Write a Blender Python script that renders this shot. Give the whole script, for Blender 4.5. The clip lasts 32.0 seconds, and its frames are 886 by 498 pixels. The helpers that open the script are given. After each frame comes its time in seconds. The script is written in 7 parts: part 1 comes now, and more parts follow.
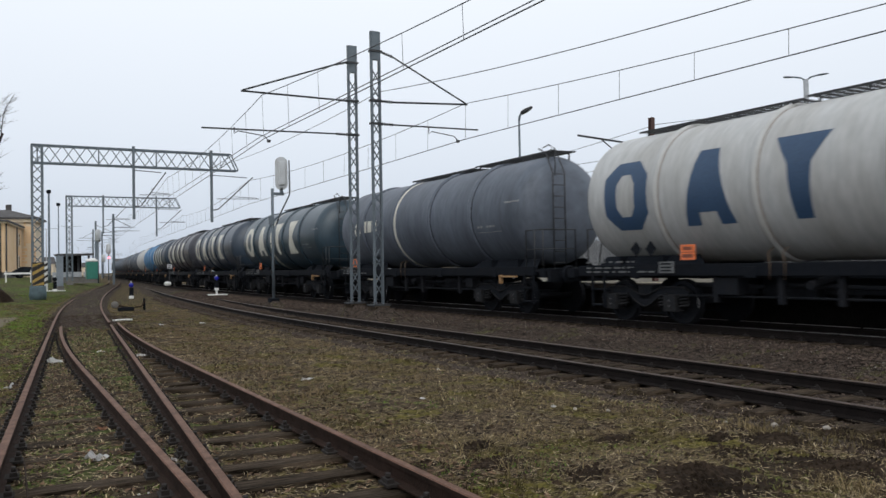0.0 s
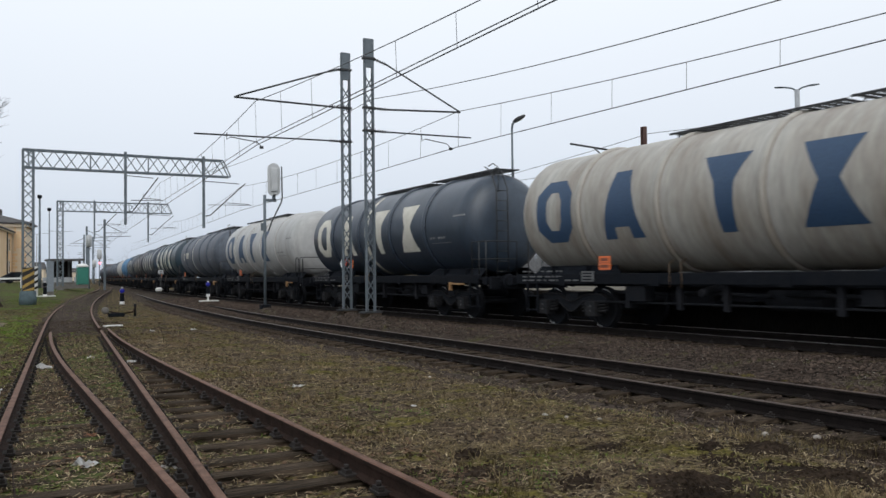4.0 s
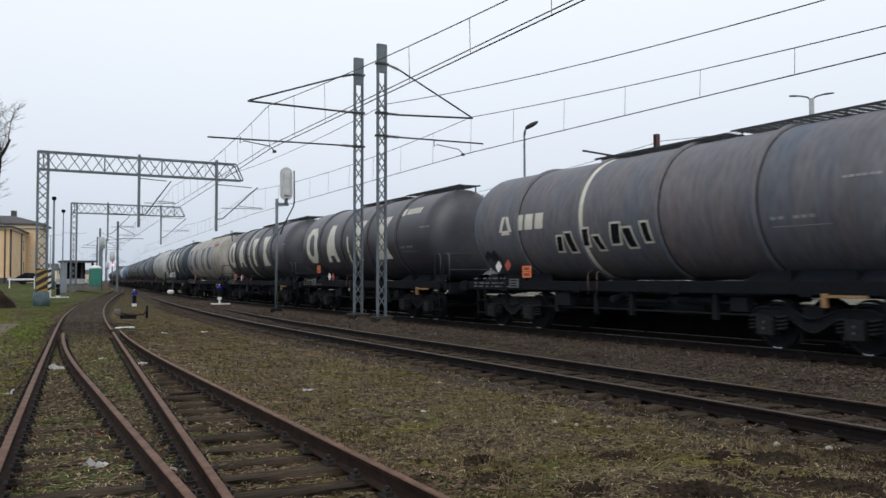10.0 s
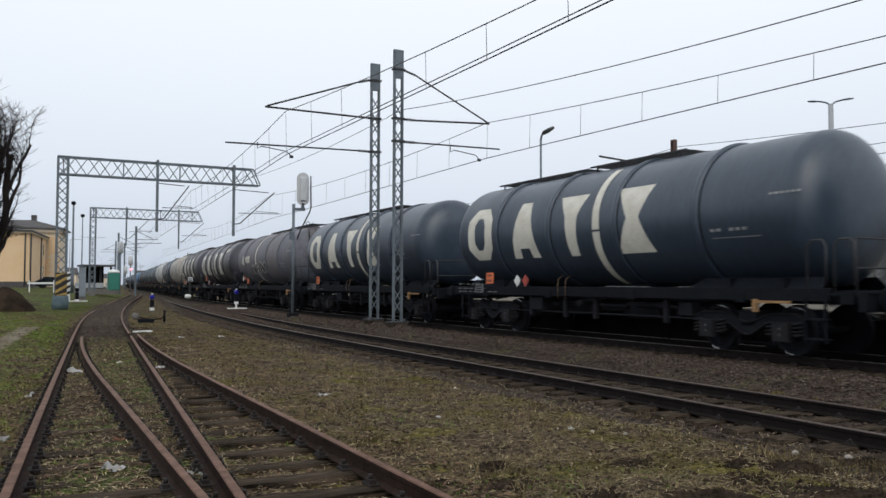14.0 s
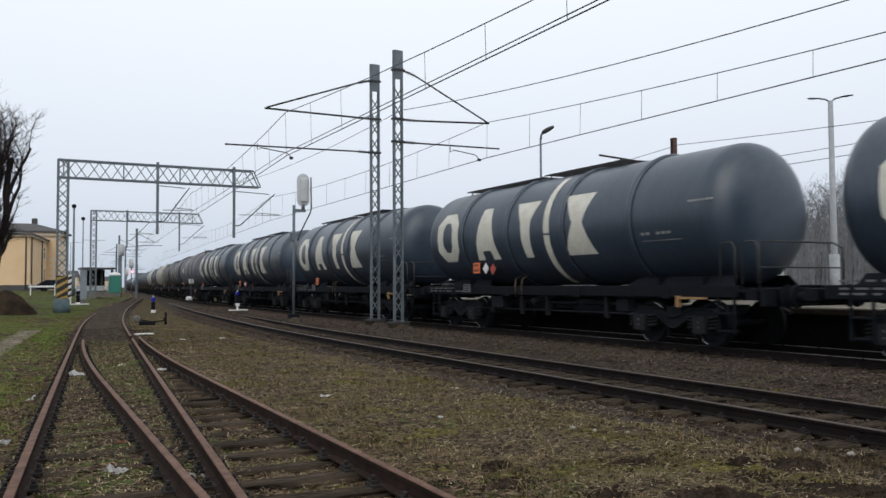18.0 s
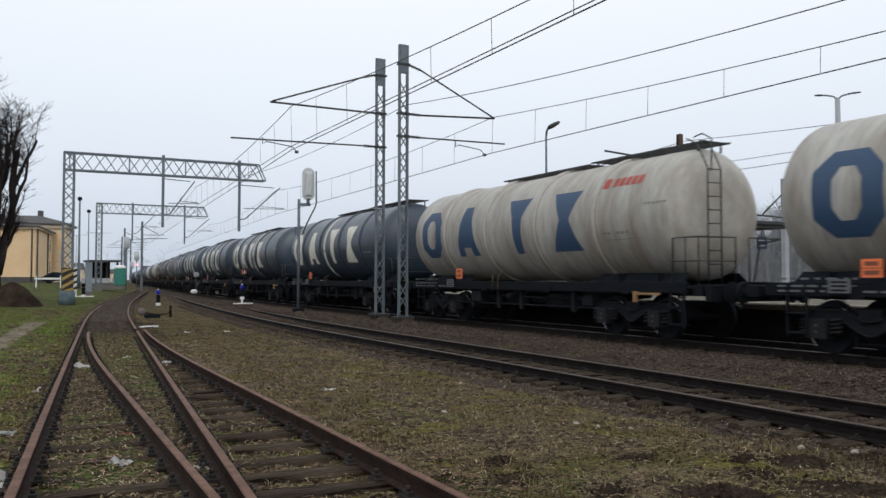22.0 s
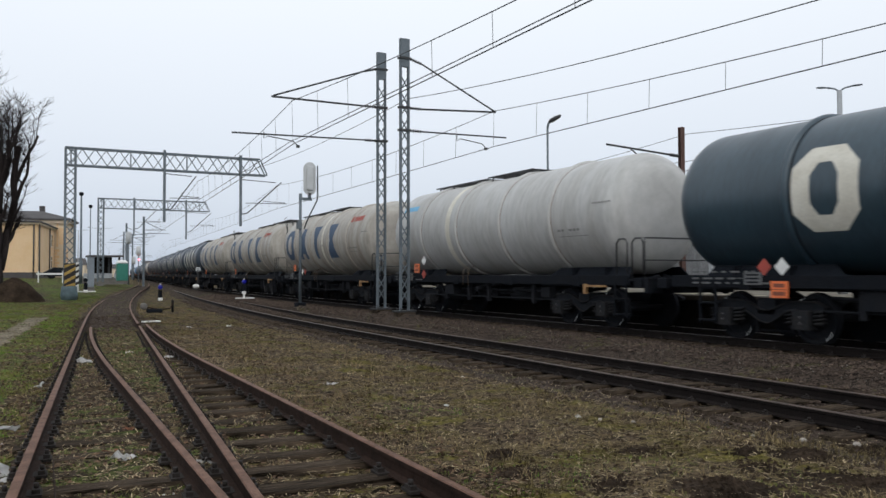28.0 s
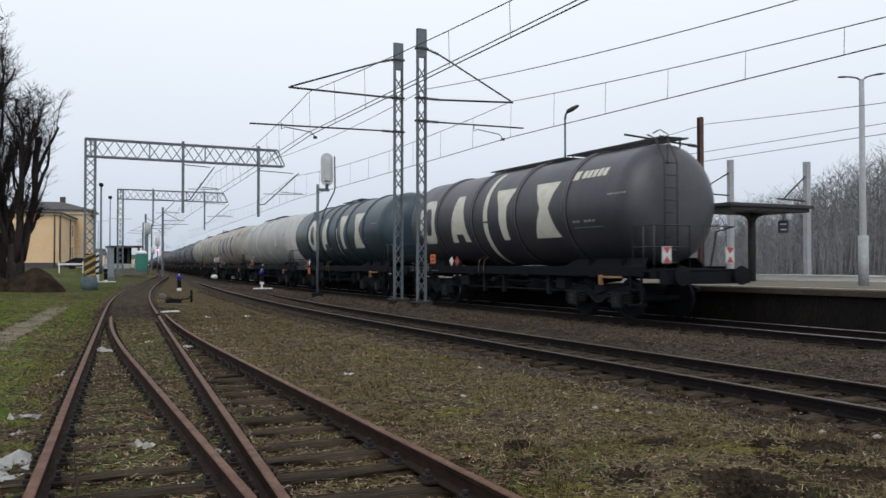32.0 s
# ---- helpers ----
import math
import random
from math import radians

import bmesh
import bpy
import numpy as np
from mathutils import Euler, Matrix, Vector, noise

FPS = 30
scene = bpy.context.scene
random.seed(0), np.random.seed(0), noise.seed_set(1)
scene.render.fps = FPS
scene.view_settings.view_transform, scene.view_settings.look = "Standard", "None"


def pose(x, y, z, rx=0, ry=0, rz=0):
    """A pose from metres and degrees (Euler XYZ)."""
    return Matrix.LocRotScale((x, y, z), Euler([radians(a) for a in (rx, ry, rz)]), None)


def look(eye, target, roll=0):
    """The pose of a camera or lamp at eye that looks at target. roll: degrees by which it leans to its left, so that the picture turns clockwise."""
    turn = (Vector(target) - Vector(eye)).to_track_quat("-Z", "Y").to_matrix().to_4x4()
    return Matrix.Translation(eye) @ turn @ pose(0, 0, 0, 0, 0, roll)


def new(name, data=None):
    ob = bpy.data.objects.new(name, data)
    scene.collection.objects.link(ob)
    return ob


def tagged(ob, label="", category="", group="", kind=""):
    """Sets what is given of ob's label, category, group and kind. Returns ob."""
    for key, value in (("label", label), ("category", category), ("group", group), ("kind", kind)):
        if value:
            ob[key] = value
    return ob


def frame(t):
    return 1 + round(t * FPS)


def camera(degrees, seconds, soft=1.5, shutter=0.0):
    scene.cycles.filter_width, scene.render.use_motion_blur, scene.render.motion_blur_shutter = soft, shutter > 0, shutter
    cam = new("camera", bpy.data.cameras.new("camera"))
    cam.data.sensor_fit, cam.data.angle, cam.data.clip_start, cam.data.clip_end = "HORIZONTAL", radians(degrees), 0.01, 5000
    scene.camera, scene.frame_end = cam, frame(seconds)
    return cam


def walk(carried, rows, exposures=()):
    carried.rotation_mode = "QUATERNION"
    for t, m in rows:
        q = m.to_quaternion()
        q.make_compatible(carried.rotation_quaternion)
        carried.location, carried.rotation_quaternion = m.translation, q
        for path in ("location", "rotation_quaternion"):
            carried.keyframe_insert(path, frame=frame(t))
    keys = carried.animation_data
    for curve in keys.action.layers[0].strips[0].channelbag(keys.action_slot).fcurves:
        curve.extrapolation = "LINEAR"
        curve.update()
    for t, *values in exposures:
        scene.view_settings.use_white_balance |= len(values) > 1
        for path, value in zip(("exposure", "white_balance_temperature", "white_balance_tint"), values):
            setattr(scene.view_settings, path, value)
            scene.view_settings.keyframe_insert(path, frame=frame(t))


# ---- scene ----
# The camera stands on a disused siding and turns a little in the hand: seconds, yaw, pitch, roll.
cam = camera(56.0, 32.0, 1.5, 0.3)
EYE = 1.6
ROWS = [
    (0.0, -30.199, 1.21, 1.053), (0.5, -30.202, 1.437, 1.004), (1.0, -30.255, 1.374, 0.93), (1.5, -30.283, 1.124, 0.853),
    (2.0, -30.189, 1.277, 0.791), (2.5, -30.231, 1.55, 0.68), (3.0, -30.432, 1.712, 0.571), (3.5, -30.495, 1.879, 0.593),
    (5.5, -32.085, 0.919, 1.067), (6.0, -32.042, 1.354, 0.799), (6.5, -31.621, 1.759, 0.694), (7.0, -31.102, 1.702, 0.601),
    (7.5, -30.804, 1.743, 0.459), (8.0, -30.63, 1.827, 0.177), (8.5, -30.264, 1.752, 0.063), (9.0, -30.355, 1.719, 0.001),
    (9.5, -30.274, 1.858, 0.101), (10.0, -29.989, 2.1, 0.104), (10.5, -29.636, 2.074, 0.099), (11.0, -29.368, 1.623, 0.037),
    (11.5, -29.266, 1.472, 0.047), (12.0, -29.17, 1.776, 0.101), (12.5, -29.122, 2.024, 0.026), (13.0, -29.003, 2.06, 0.05),
    (13.5, -28.985, 2.17, -0.101), (14.0, -28.901, 2.471, -0.119), (14.5, -28.817, 2.713, -0.253), (16.5, -28.597, 2.413, 0.08),
    (17.0, -28.653, 2.494, 0.081), (17.5, -28.642, 2.551, 0.25), (18.0, -28.836, 2.477, 0.339), (18.5, -28.982, 2.215, 0.336),
    (19.0, -29.033, 1.955, 0.282), (19.5, -29.573, 1.924, 0.128), (20.0, -30.154, 1.806, 0.101), (20.5, -29.603, 2.069, 0.045),
    (21.0, -28.95, 2.331, -0.038), (21.5, -28.589, 2.288, 0.013), (22.0, -28.529, 2.126, -0.059), (22.5, -28.56, 2.039, -0.103),
    (23.0, -28.367, 1.943, -0.041), (23.5, -28.257, 1.953, -0.063), (24.0, -28.279, 1.949, -0.167), (24.5, -28.232, 1.986, -0.217),
    (25.0, -28.237, 2.135, -0.255), (25.5, -28.236, 2.088, -0.244), (27.5, -28.283, 2.157, 0.028), (28.0, -28.414, 1.715, 0.125),
    (28.5, -28.562, 1.14, 0.203), (29.0, -28.502, 1.15, 0.153), (29.5, -28.36, 1.293, -0.035), (30.0, -28.431, 1.33, -0.364),
    (30.5, -28.126, 1.302, -0.259), (31.0, -27.972, 1.26, -0.133), (31.5, -27.734, 1.179, -0.112), (32.0, -27.249, 1.082, 0.055),
]
walk(cam, [(t, pose(0, 0, EYE, 90 + pitch, roll, yaw)) for t, yaw, pitch, roll in ROWS], exposures=[(0.0, 0.0), (32.0, 0.0)])

# ---- light: an even overcast sky with a very soft sun behind the cloud ----
world = bpy.data.worlds.new("overcast_sky")
scene.world = world
world.use_nodes = True
wn, wl = world.node_tree.nodes, world.node_tree.links
sky = wn.new("ShaderNodeTexSky")
sky.sky_type = "NISHITA"
sky.sun_disc = False
sky.sun_elevation, sky.sun_rotation = radians(38), radians(200)
sky.dust_density, sky.air_density = 4.0, 1.0
grey = wn.new("ShaderNodeHueSaturation")
grey.inputs["Saturation"].default_value = 0.25
cloud = wn.new("ShaderNodeMix")
cloud.data_type = "RGBA"
cloud.inputs["Factor"].default_value = 0.82
where = wn.new("ShaderNodeTexCoord")
split = wn.new("ShaderNodeSeparateXYZ")
rise = wn.new("ShaderNodeValToRGB")
rise.color_ramp.elements[0].position, rise.color_ramp.elements[0].color = 0.0, (4.3, 4.85, 5.7, 1)
rise.color_ramp.elements[1].position, rise.color_ramp.elements[1].color = 0.35, (6.8, 7.2, 7.7, 1)
wl.new(where.outputs["Generated"], split.inputs["Vector"])
wl.new(split.outputs["Z"], rise.inputs["Fac"])
wl.new(rise.outputs["Color"], cloud.inputs["B"])
wl.new(sky.outputs["Color"], grey.inputs["Color"])
wl.new(grey.outputs["Color"], cloud.inputs["A"])
wl.new(cloud.outputs["Result"], wn["Background"].inputs["Color"])
wn["Background"].inputs["Strength"].default_value = 0.15
sun = new("sun", bpy.data.lights.new("sun", "SUN"))
sun.data.energy, sun.data.angle, sun.data.color = 0.6, radians(40), (1.0, 0.97, 0.92)
sun.matrix_world = look((0, 0, 60), (25, 60, 0))


# ---- materials ----
def mat(name, col, rough=0.7, metal=0.0, var=0.25, scale=3.0, fine=60.0, bump=0.15, col2=None, spread=0.5, island=0.0, streak=1.0, spec=0.5, sharp=0.25, detail=3.0):
    """Two scales of variation between col and col2 (stains, then grain), with a fine relief."""
    m = bpy.data.materials.new(name)
    m.use_nodes = True
    n, l = m.node_tree.nodes, m.node_tree.links
    b = n["Principled BSDF"]
    b.inputs["Metallic"].default_value = metal
    b.inputs["Specular IOR Level"].default_value = spec
    tc = n.new("ShaderNodeTexCoord")
    mp = n.new("ShaderNodeMapping")
    mp.inputs["Scale"].default_value = streak if isinstance(streak, tuple) else (1, 1, streak)
    l.new(tc.outputs["Object"], mp.inputs["Vector"])
    big, small = n.new("ShaderNodeTexNoise"), n.new("ShaderNodeTexNoise")
    for tex, s, d in ((big, scale, 5.0), (small, fine, detail)):
        tex.inputs["Scale"].default_value, tex.inputs["Detail"].default_value = s, d
        tex.inputs["Roughness"].default_value = 0.6
        l.new(mp.outputs["Vector"], tex.inputs["Vector"])
    ramp = n.new("ShaderNodeMapRange")
    ramp.inputs["From Min"].default_value, ramp.inputs["From Max"].default_value = 0.5 - spread / 2, 0.5 + spread / 2
    l.new(big.outputs["Fac"], ramp.inputs["Value"])
    mix = n.new("ShaderNodeMix")
    mix.data_type = "RGBA"
    c2 = col2 or [max(0.0, c * (1 - var)) for c in col]
    mix.inputs["A"].default_value, mix.inputs["B"].default_value = (*col, 1), (*c2, 1)
    l.new(ramp.outputs["Result"], mix.inputs["Factor"])
    mul = n.new("ShaderNodeMix")
    mul.data_type, mul.blend_type = "RGBA", "MULTIPLY"
    mul.inputs["Factor"].default_value = 1.0
    g = n.new("ShaderNodeMapRange")
    g.inputs["From Min"].default_value, g.inputs["From Max"].default_value = 0.5 - sharp, 0.5 + sharp
    g.inputs["To Min"].default_value, g.inputs["To Max"].default_value = 1 - var, 1 + var * 0.6
    l.new(small.outputs["Fac"], g.inputs["Value"])
    l.new(mix.outputs["Result"], mul.inputs["A"])
    last = g.outputs["Result"]
    if island:
        info, obj = n.new("ShaderNodeNewGeometry"), n.new("ShaderNodeObjectInfo")
        add = n.new("ShaderNodeMath")
        add.operation = "ADD"
        l.new(info.outputs["Random Per Island"], add.inputs[0])
        l.new(obj.outputs["Random"], add.inputs[1])
        k = n.new("ShaderNodeMapRange")
        k.inputs["From Max"].default_value = 2.0
        k.inputs["To Min"].default_value, k.inputs["To Max"].default_value = 1 - island, 1 + island
        l.new(add.outputs["Value"], k.inputs["Value"])
        mm = n.new("ShaderNodeMath")
        mm.operation = "MULTIPLY"
        l.new(k.outputs["Result"], mm.inputs[0])
        l.new(last, mm.inputs[1])
        last = mm.outputs["Value"]
    l.new(last, mul.inputs["B"])
    l.new(mul.outputs["Result"], b.inputs["Base Color"])
    r = n.new("ShaderNodeMapRange")
    r.inputs["To Min"].default_value, r.inputs["To Max"].default_value = max(0.05, rough - 0.12), min(1.0, rough + 0.12)
    l.new(big.outputs["Fac"], r.inputs["Value"])
    l.new(r.outputs["Result"], b.inputs["Roughness"])
    if bump:
        bp = n.new("ShaderNodeBump")
        bp.inputs["Strength"].default_value, bp.inputs["Distance"].default_value = bump, 0.02
        l.new(small.outputs["Fac"], bp.inputs["Height"])
        l.new(bp.outputs["Normal"], b.inputs["Normal"])
    return m


def litter_mat(name, soil, mid, straw, moss, cover, big=0.9, grain=46.0):
    """Soil under matted litter: gaps darkened by painted crevice shade, brown crumbs, pale stalks, and moss in patches;
    cover: share of moss.
    """
    m = bpy.data.materials.new(name)
    m.use_nodes = True
    n, l = m.node_tree.nodes, m.node_tree.links
    b = n["Principled BSDF"]
    b.inputs["Roughness"].default_value, b.inputs["Specular IOR Level"].default_value = 0.95, 0.04
    tc = n.new("ShaderNodeTexCoord")

    def cloud_of(scale, detail, rough=0.6, stretch=None):
        t = n.new("ShaderNodeTexNoise")
        t.inputs["Scale"].default_value, t.inputs["Detail"].default_value, t.inputs["Roughness"].default_value = scale, detail, rough
        if stretch:
            mp = n.new("ShaderNodeMapping")
            mp.inputs["Scale"].default_value, mp.inputs["Rotation"].default_value = stretch, (0, 0, 0.6)
            l.new(tc.outputs["Object"], mp.inputs["Vector"])
            l.new(mp.outputs["Vector"], t.inputs["Vector"])
        else:
            l.new(tc.outputs["Object"], t.inputs["Vector"])
        return t.outputs["Fac"]

    def fit(v, a, c, lo=0.0, hi=1.0):
        r = n.new("ShaderNodeMapRange")
        for k, x in zip(("From Min", "From Max", "To Min", "To Max"), (a, c, lo, hi)):
            r.inputs[k].default_value = x
        l.new(v, r.inputs["Value"])
        return r.outputs["Result"]

    def calc(op, a, c):
        q = n.new("ShaderNodeMath")
        q.operation = op
        for i, v in enumerate((a, c)):
            if isinstance(v, float):
                q.inputs[i].default_value = v
            else:
                l.new(v, q.inputs[i])
        return q.outputs["Value"]

    def blend(f, a, c):
        q = n.new("ShaderNodeMix")
        q.data_type = "RGBA"
        l.new(f, q.inputs["Factor"])
        for k, v in (("A", a), ("B", c)):
            if isinstance(v, tuple):
                q.inputs[k].default_value = (*v, 1)
            else:
                l.new(v, q.inputs[k])
        return q.outputs["Result"]
    patchy, clump, crumb = cloud_of(big, 4.0), cloud_of(8.0, 5.0), cloud_of(grain, 5.0, 0.65)
    stalks = cloud_of(grain * 1.3, 3.0, 0.6, (1.0, 3.2, 1.0))
    level = calc("ADD", calc("MULTIPLY", crumb, 0.62), calc("MULTIPLY", clump, 0.38))
    # dark soil in the hollows; its depth also paints in the shade between crumbs
    col = blend(fit(level, 0.44, 0.56), soil, mid)
    col = blend(calc("MULTIPLY", fit(stalks, 0.56, 0.64), fit(patchy, 0.35, 0.6, 0.25, 1.0)), col, straw)
    green = fit(calc("ADD", calc("MULTIPLY", patchy, 0.6), calc("MULTIPLY", clump, 0.4)), 0.56 - 0.16 * cover, 0.63 - 0.16 * cover)
    # moss is darkened in its hollows the same way
    lush = blend(fit(crumb, 0.36, 0.62), tuple(c * 0.3 for c in moss), tuple(min(1.0, c * 1.45) for c in moss))
    col = blend(calc("MULTIPLY", green, 0.85), col, lush)
    l.new(col, b.inputs["Base Color"])
    bp = n.new("ShaderNodeBump")
    bp.inputs["Strength"].default_value, bp.inputs["Distance"].default_value = 1.0, 0.03
    l.new(level, bp.inputs["Height"])
    l.new(bp.outputs["Normal"], b.inputs["Normal"])
    return m


M_SOIL = litter_mat("soil_and_straw", (0.0085, 0.0062, 0.0044), (0.088, 0.063, 0.041), (0.36, 0.29, 0.185), (0.1, 0.088, 0.02), 0.28, 0.9, 17.0)
M_BALLAST = litter_mat("dirty_ballast", (0.01, 0.008, 0.0068), (0.07, 0.052, 0.041), (0.22, 0.185, 0.155), (0.07, 0.07, 0.022), 0.08, 0.8, 20.0)
M_STONE = mat("ballast_stones", (0.1, 0.075, 0.06), 0.9, var=0.3, scale=4, fine=40, col2=(0.042, 0.031, 0.025), island=0.85, spec=0.1)
M_GRASS = mat("dry_grass", (0.31, 0.235, 0.13), 0.9, var=0.3, scale=0.9, fine=12, bump=0, col2=(0.07, 0.058, 0.022), spread=0.28, island=0.95, spec=0.05)
M_GREEN = mat("green_grass", (0.1, 0.19, 0.022), 0.85, var=0.3, scale=0.6, fine=12, bump=0, col2=(0.17, 0.15, 0.05), spread=0.3, island=0.55, spec=0.1)
M_VERGE = litter_mat("worn_green_verge", (0.012, 0.009, 0.0065), (0.1, 0.076, 0.048), (0.28, 0.22, 0.14), (0.075, 0.12, 0.02), 0.5, 0.6, 16.0)
M_PATH = mat("trodden_path", (0.22, 0.19, 0.145), 0.95, var=0.5, scale=1.6, fine=25, bump=0.5, col2=(0.11, 0.092, 0.062), spread=0.3, spec=0.04, sharp=0.13, detail=8.0)
M_BEDSOIL = litter_mat("mossy_bed_soil", (0.012, 0.009, 0.0065), (0.085, 0.062, 0.042), (0.28, 0.215, 0.135), (0.06, 0.082, 0.02), 0.55, 1.1, 21.0)
M_SLEEPER = mat("old_timber", (0.075, 0.056, 0.04), 0.9, var=0.85, scale=2.5, fine=22, bump=0.9, col2=(0.022, 0.0175, 0.013), island=0.5, spec=0.04, sharp=0.13, detail=8.0, streak=(0.5, 2.5, 1))
M_RAIL = mat("rusty_rail", (0.042, 0.0245, 0.018), 0.85, 0.0, var=0.45, scale=5, fine=60, bump=0.3, col2=(0.016, 0.0105, 0.0085), spec=0.1)
M_HEAD = mat("worn_rail_head", (0.19, 0.1, 0.066), 0.6, 0.0, var=0.45, scale=6, fine=50, bump=0.1, col2=(0.075, 0.041, 0.028), spec=0.12)
M_DARKRAIL = mat("used_rail", (0.018, 0.0135, 0.012), 0.8, 0.0, var=0.5, scale=5, fine=60, col2=(0.009, 0.0075, 0.007), spec=0.1)
M_LOOPHEAD = mat("dull_rail_head", (0.11, 0.08, 0.065), 0.5, 0.2, var=0.35, scale=6, fine=50, bump=0.1, col2=(0.045, 0.034, 0.03), spec=0.3)
M_SHINE = mat("polished_rail_head", (0.3, 0.28, 0.27), 0.3, 0.9, var=0.25, scale=6, fine=60, bump=0.05)
M_STEEL = mat("galvanised_steel", (0.165, 0.195, 0.22), 0.6, 0.2, var=0.25, scale=4, fine=40, col2=(0.11, 0.132, 0.15), spec=0.3)
M_LAMPC = mat("pale_grey_mast_paint", (0.38, 0.4, 0.42), 0.7, var=0.2, scale=2, fine=20, bump=0.1, col2=(0.28, 0.295, 0.31))
M_DARKSTEEL = mat("dark_painted_steel", (0.045, 0.047, 0.05), 0.6, 0.2, var=0.3, scale=5, fine=50)
M_WIRE = mat("weathered_copper_wire", (0.09, 0.095, 0.1), 0.6, 0.4, var=0.2, bump=0)
M_CONCRETE = mat("old_concrete", (0.2, 0.19, 0.175), 0.9, var=0.35, scale=3, fine=40, bump=0.4, col2=(0.11, 0.1, 0.09))
M_BLACK = mat("matt_black_tank_paint", (0.041, 0.061, 0.09), 0.36, 0.0, col2=(0.025, 0.038, 0.058), var=0.3, scale=1.1, fine=14, bump=0.04, spread=0.5, spec=0.6, streak=(0.25, 1, 0.25))
M_BLACKB = mat("brownish_black_tank_paint", (0.062, 0.058, 0.067), 0.4, 0.0, col2=(0.032, 0.036, 0.05), var=0.3, scale=1.1, fine=14, bump=0.04, spread=0.5, spec=0.6, streak=(0.25, 1, 0.25))
M_TEAL = mat("green_black_tank_paint", (0.032, 0.063, 0.086), 0.36, 0.0, col2=(0.02, 0.039, 0.056), var=0.3, scale=1.1, fine=14, bump=0.04, spread=0.5, spec=0.6, streak=(0.25, 1, 0.25))
M_GREYT = mat("dusty_grey_tank_paint", (0.13, 0.152, 0.19), 0.55, 0.0, var=0.3, scale=1.0, fine=10, bump=0.05, col2=(0.065, 0.076, 0.096), spread=0.5, spec=0.4, streak=(0.25, 1, 0.25))
M_BROWNT = mat("rust_stained_grey_tank_paint", (0.15, 0.128, 0.13), 0.55, 0.0, var=0.35, scale=0.8, fine=10, bump=0.05, col2=(0.088, 0.11, 0.145), spread=0.4, spec=0.45, streak=(0.25, 1, 0.25))
M_WHITET = mat("dirty_cream_tank_paint", (0.45, 0.44, 0.405), 0.5, 0.0, var=0.24, scale=1.6, fine=9, bump=0.05, col2=(0.26, 0.225, 0.185), spread=0.4, spec=0.4, streak=(0.25, 1, 0.25))
M_WHITEB = mat("grimy_white_tank_paint", (0.5, 0.51, 0.51), 0.5, 0.0, var=0.18, scale=1.5, fine=9, bump=0.05, col2=(0.36, 0.35, 0.33), spread=0.5, spec=0.4, streak=(0.25, 1, 0.25))
M_BLUET = mat("blue_tank_paint", (0.07, 0.22, 0.42), 0.5, 0.0, var=0.25, scale=0.9, fine=14, bump=0.05)
M_NAVYT = mat("navy_tank_paint", (0.05, 0.07, 0.14), 0.5, 0.0, var=0.25, scale=0.9, fine=14, bump=0.05)
M_LETW = mat("worn_white_marking", (0.72, 0.7, 0.62), 0.6, var=0.16, scale=2.5, fine=25, bump=0, col2=(0.55, 0.52, 0.44))
M_LETB = mat("blue_marking", (0.022, 0.06, 0.13), 0.55, var=0.25, scale=2.5, fine=25, bump=0, col2=(0.035, 0.075, 0.14))
M_RED = mat("faded_red_marking", (0.42, 0.07, 0.05), 0.6, var=0.2, bump=0)
M_ORANGE = mat("orange_hazard_plate", (0.85, 0.2, 0.06), 0.5, var=0.15, bump=0)
M_CYAN = mat("light_blue_marking", (0.12, 0.42, 0.68), 0.5, var=0.15, bump=0)
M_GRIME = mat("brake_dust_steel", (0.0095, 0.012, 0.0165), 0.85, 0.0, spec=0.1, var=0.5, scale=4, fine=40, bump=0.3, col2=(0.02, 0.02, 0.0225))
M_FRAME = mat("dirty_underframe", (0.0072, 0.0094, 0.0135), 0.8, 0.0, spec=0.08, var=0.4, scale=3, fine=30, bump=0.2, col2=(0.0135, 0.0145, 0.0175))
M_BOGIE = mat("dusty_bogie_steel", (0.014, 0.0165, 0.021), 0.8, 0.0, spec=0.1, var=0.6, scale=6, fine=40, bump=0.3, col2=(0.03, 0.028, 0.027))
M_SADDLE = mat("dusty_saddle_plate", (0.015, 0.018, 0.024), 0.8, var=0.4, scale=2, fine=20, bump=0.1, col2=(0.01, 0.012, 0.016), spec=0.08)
M_RIBP = mat("rib_rust_and_shade", (0.2, 0.165, 0.14), 0.7, var=0.35, scale=2, fine=20, bump=0.1, col2=(0.34, 0.3, 0.26))
M_TAN = mat("worn_tan_paint", (0.42, 0.25, 0.1), 0.7, var=0.35, scale=8, fine=40, bump=0.1, col2=(0.2, 0.1, 0.05))
M_YELLOW = mat("yellow_paint", (0.75, 0.5, 0.08), 0.5, var=0.2, bump=0)
M_BRASS = mat("rusty_yellow_hose", (0.12, 0.075, 0.04), 0.6, var=0.3, bump=0.1)
M_WHITEP = mat("white_paint", (0.75, 0.75, 0.73), 0.5, var=0.1, bump=0.05)
M_BLUEG = mat("blue_signal_enamel", (0.008, 0.012, 0.32), 0.3, var=0.1, bump=0)
M_PLASTER = mat("yellow_plaster", (0.76, 0.56, 0.36), 0.9, var=0.12, scale=0.5, fine=8, bump=0.1, col2=(0.68, 0.46, 0.25))
M_CREAM = mat("cream_plaster", (0.72, 0.6, 0.44), 0.9, var=0.1, scale=0.6, fine=8, bump=0.1)
M_ROOF = mat("dark_roofing", (0.08, 0.075, 0.075), 0.8, var=0.3, scale=1, fine=10)
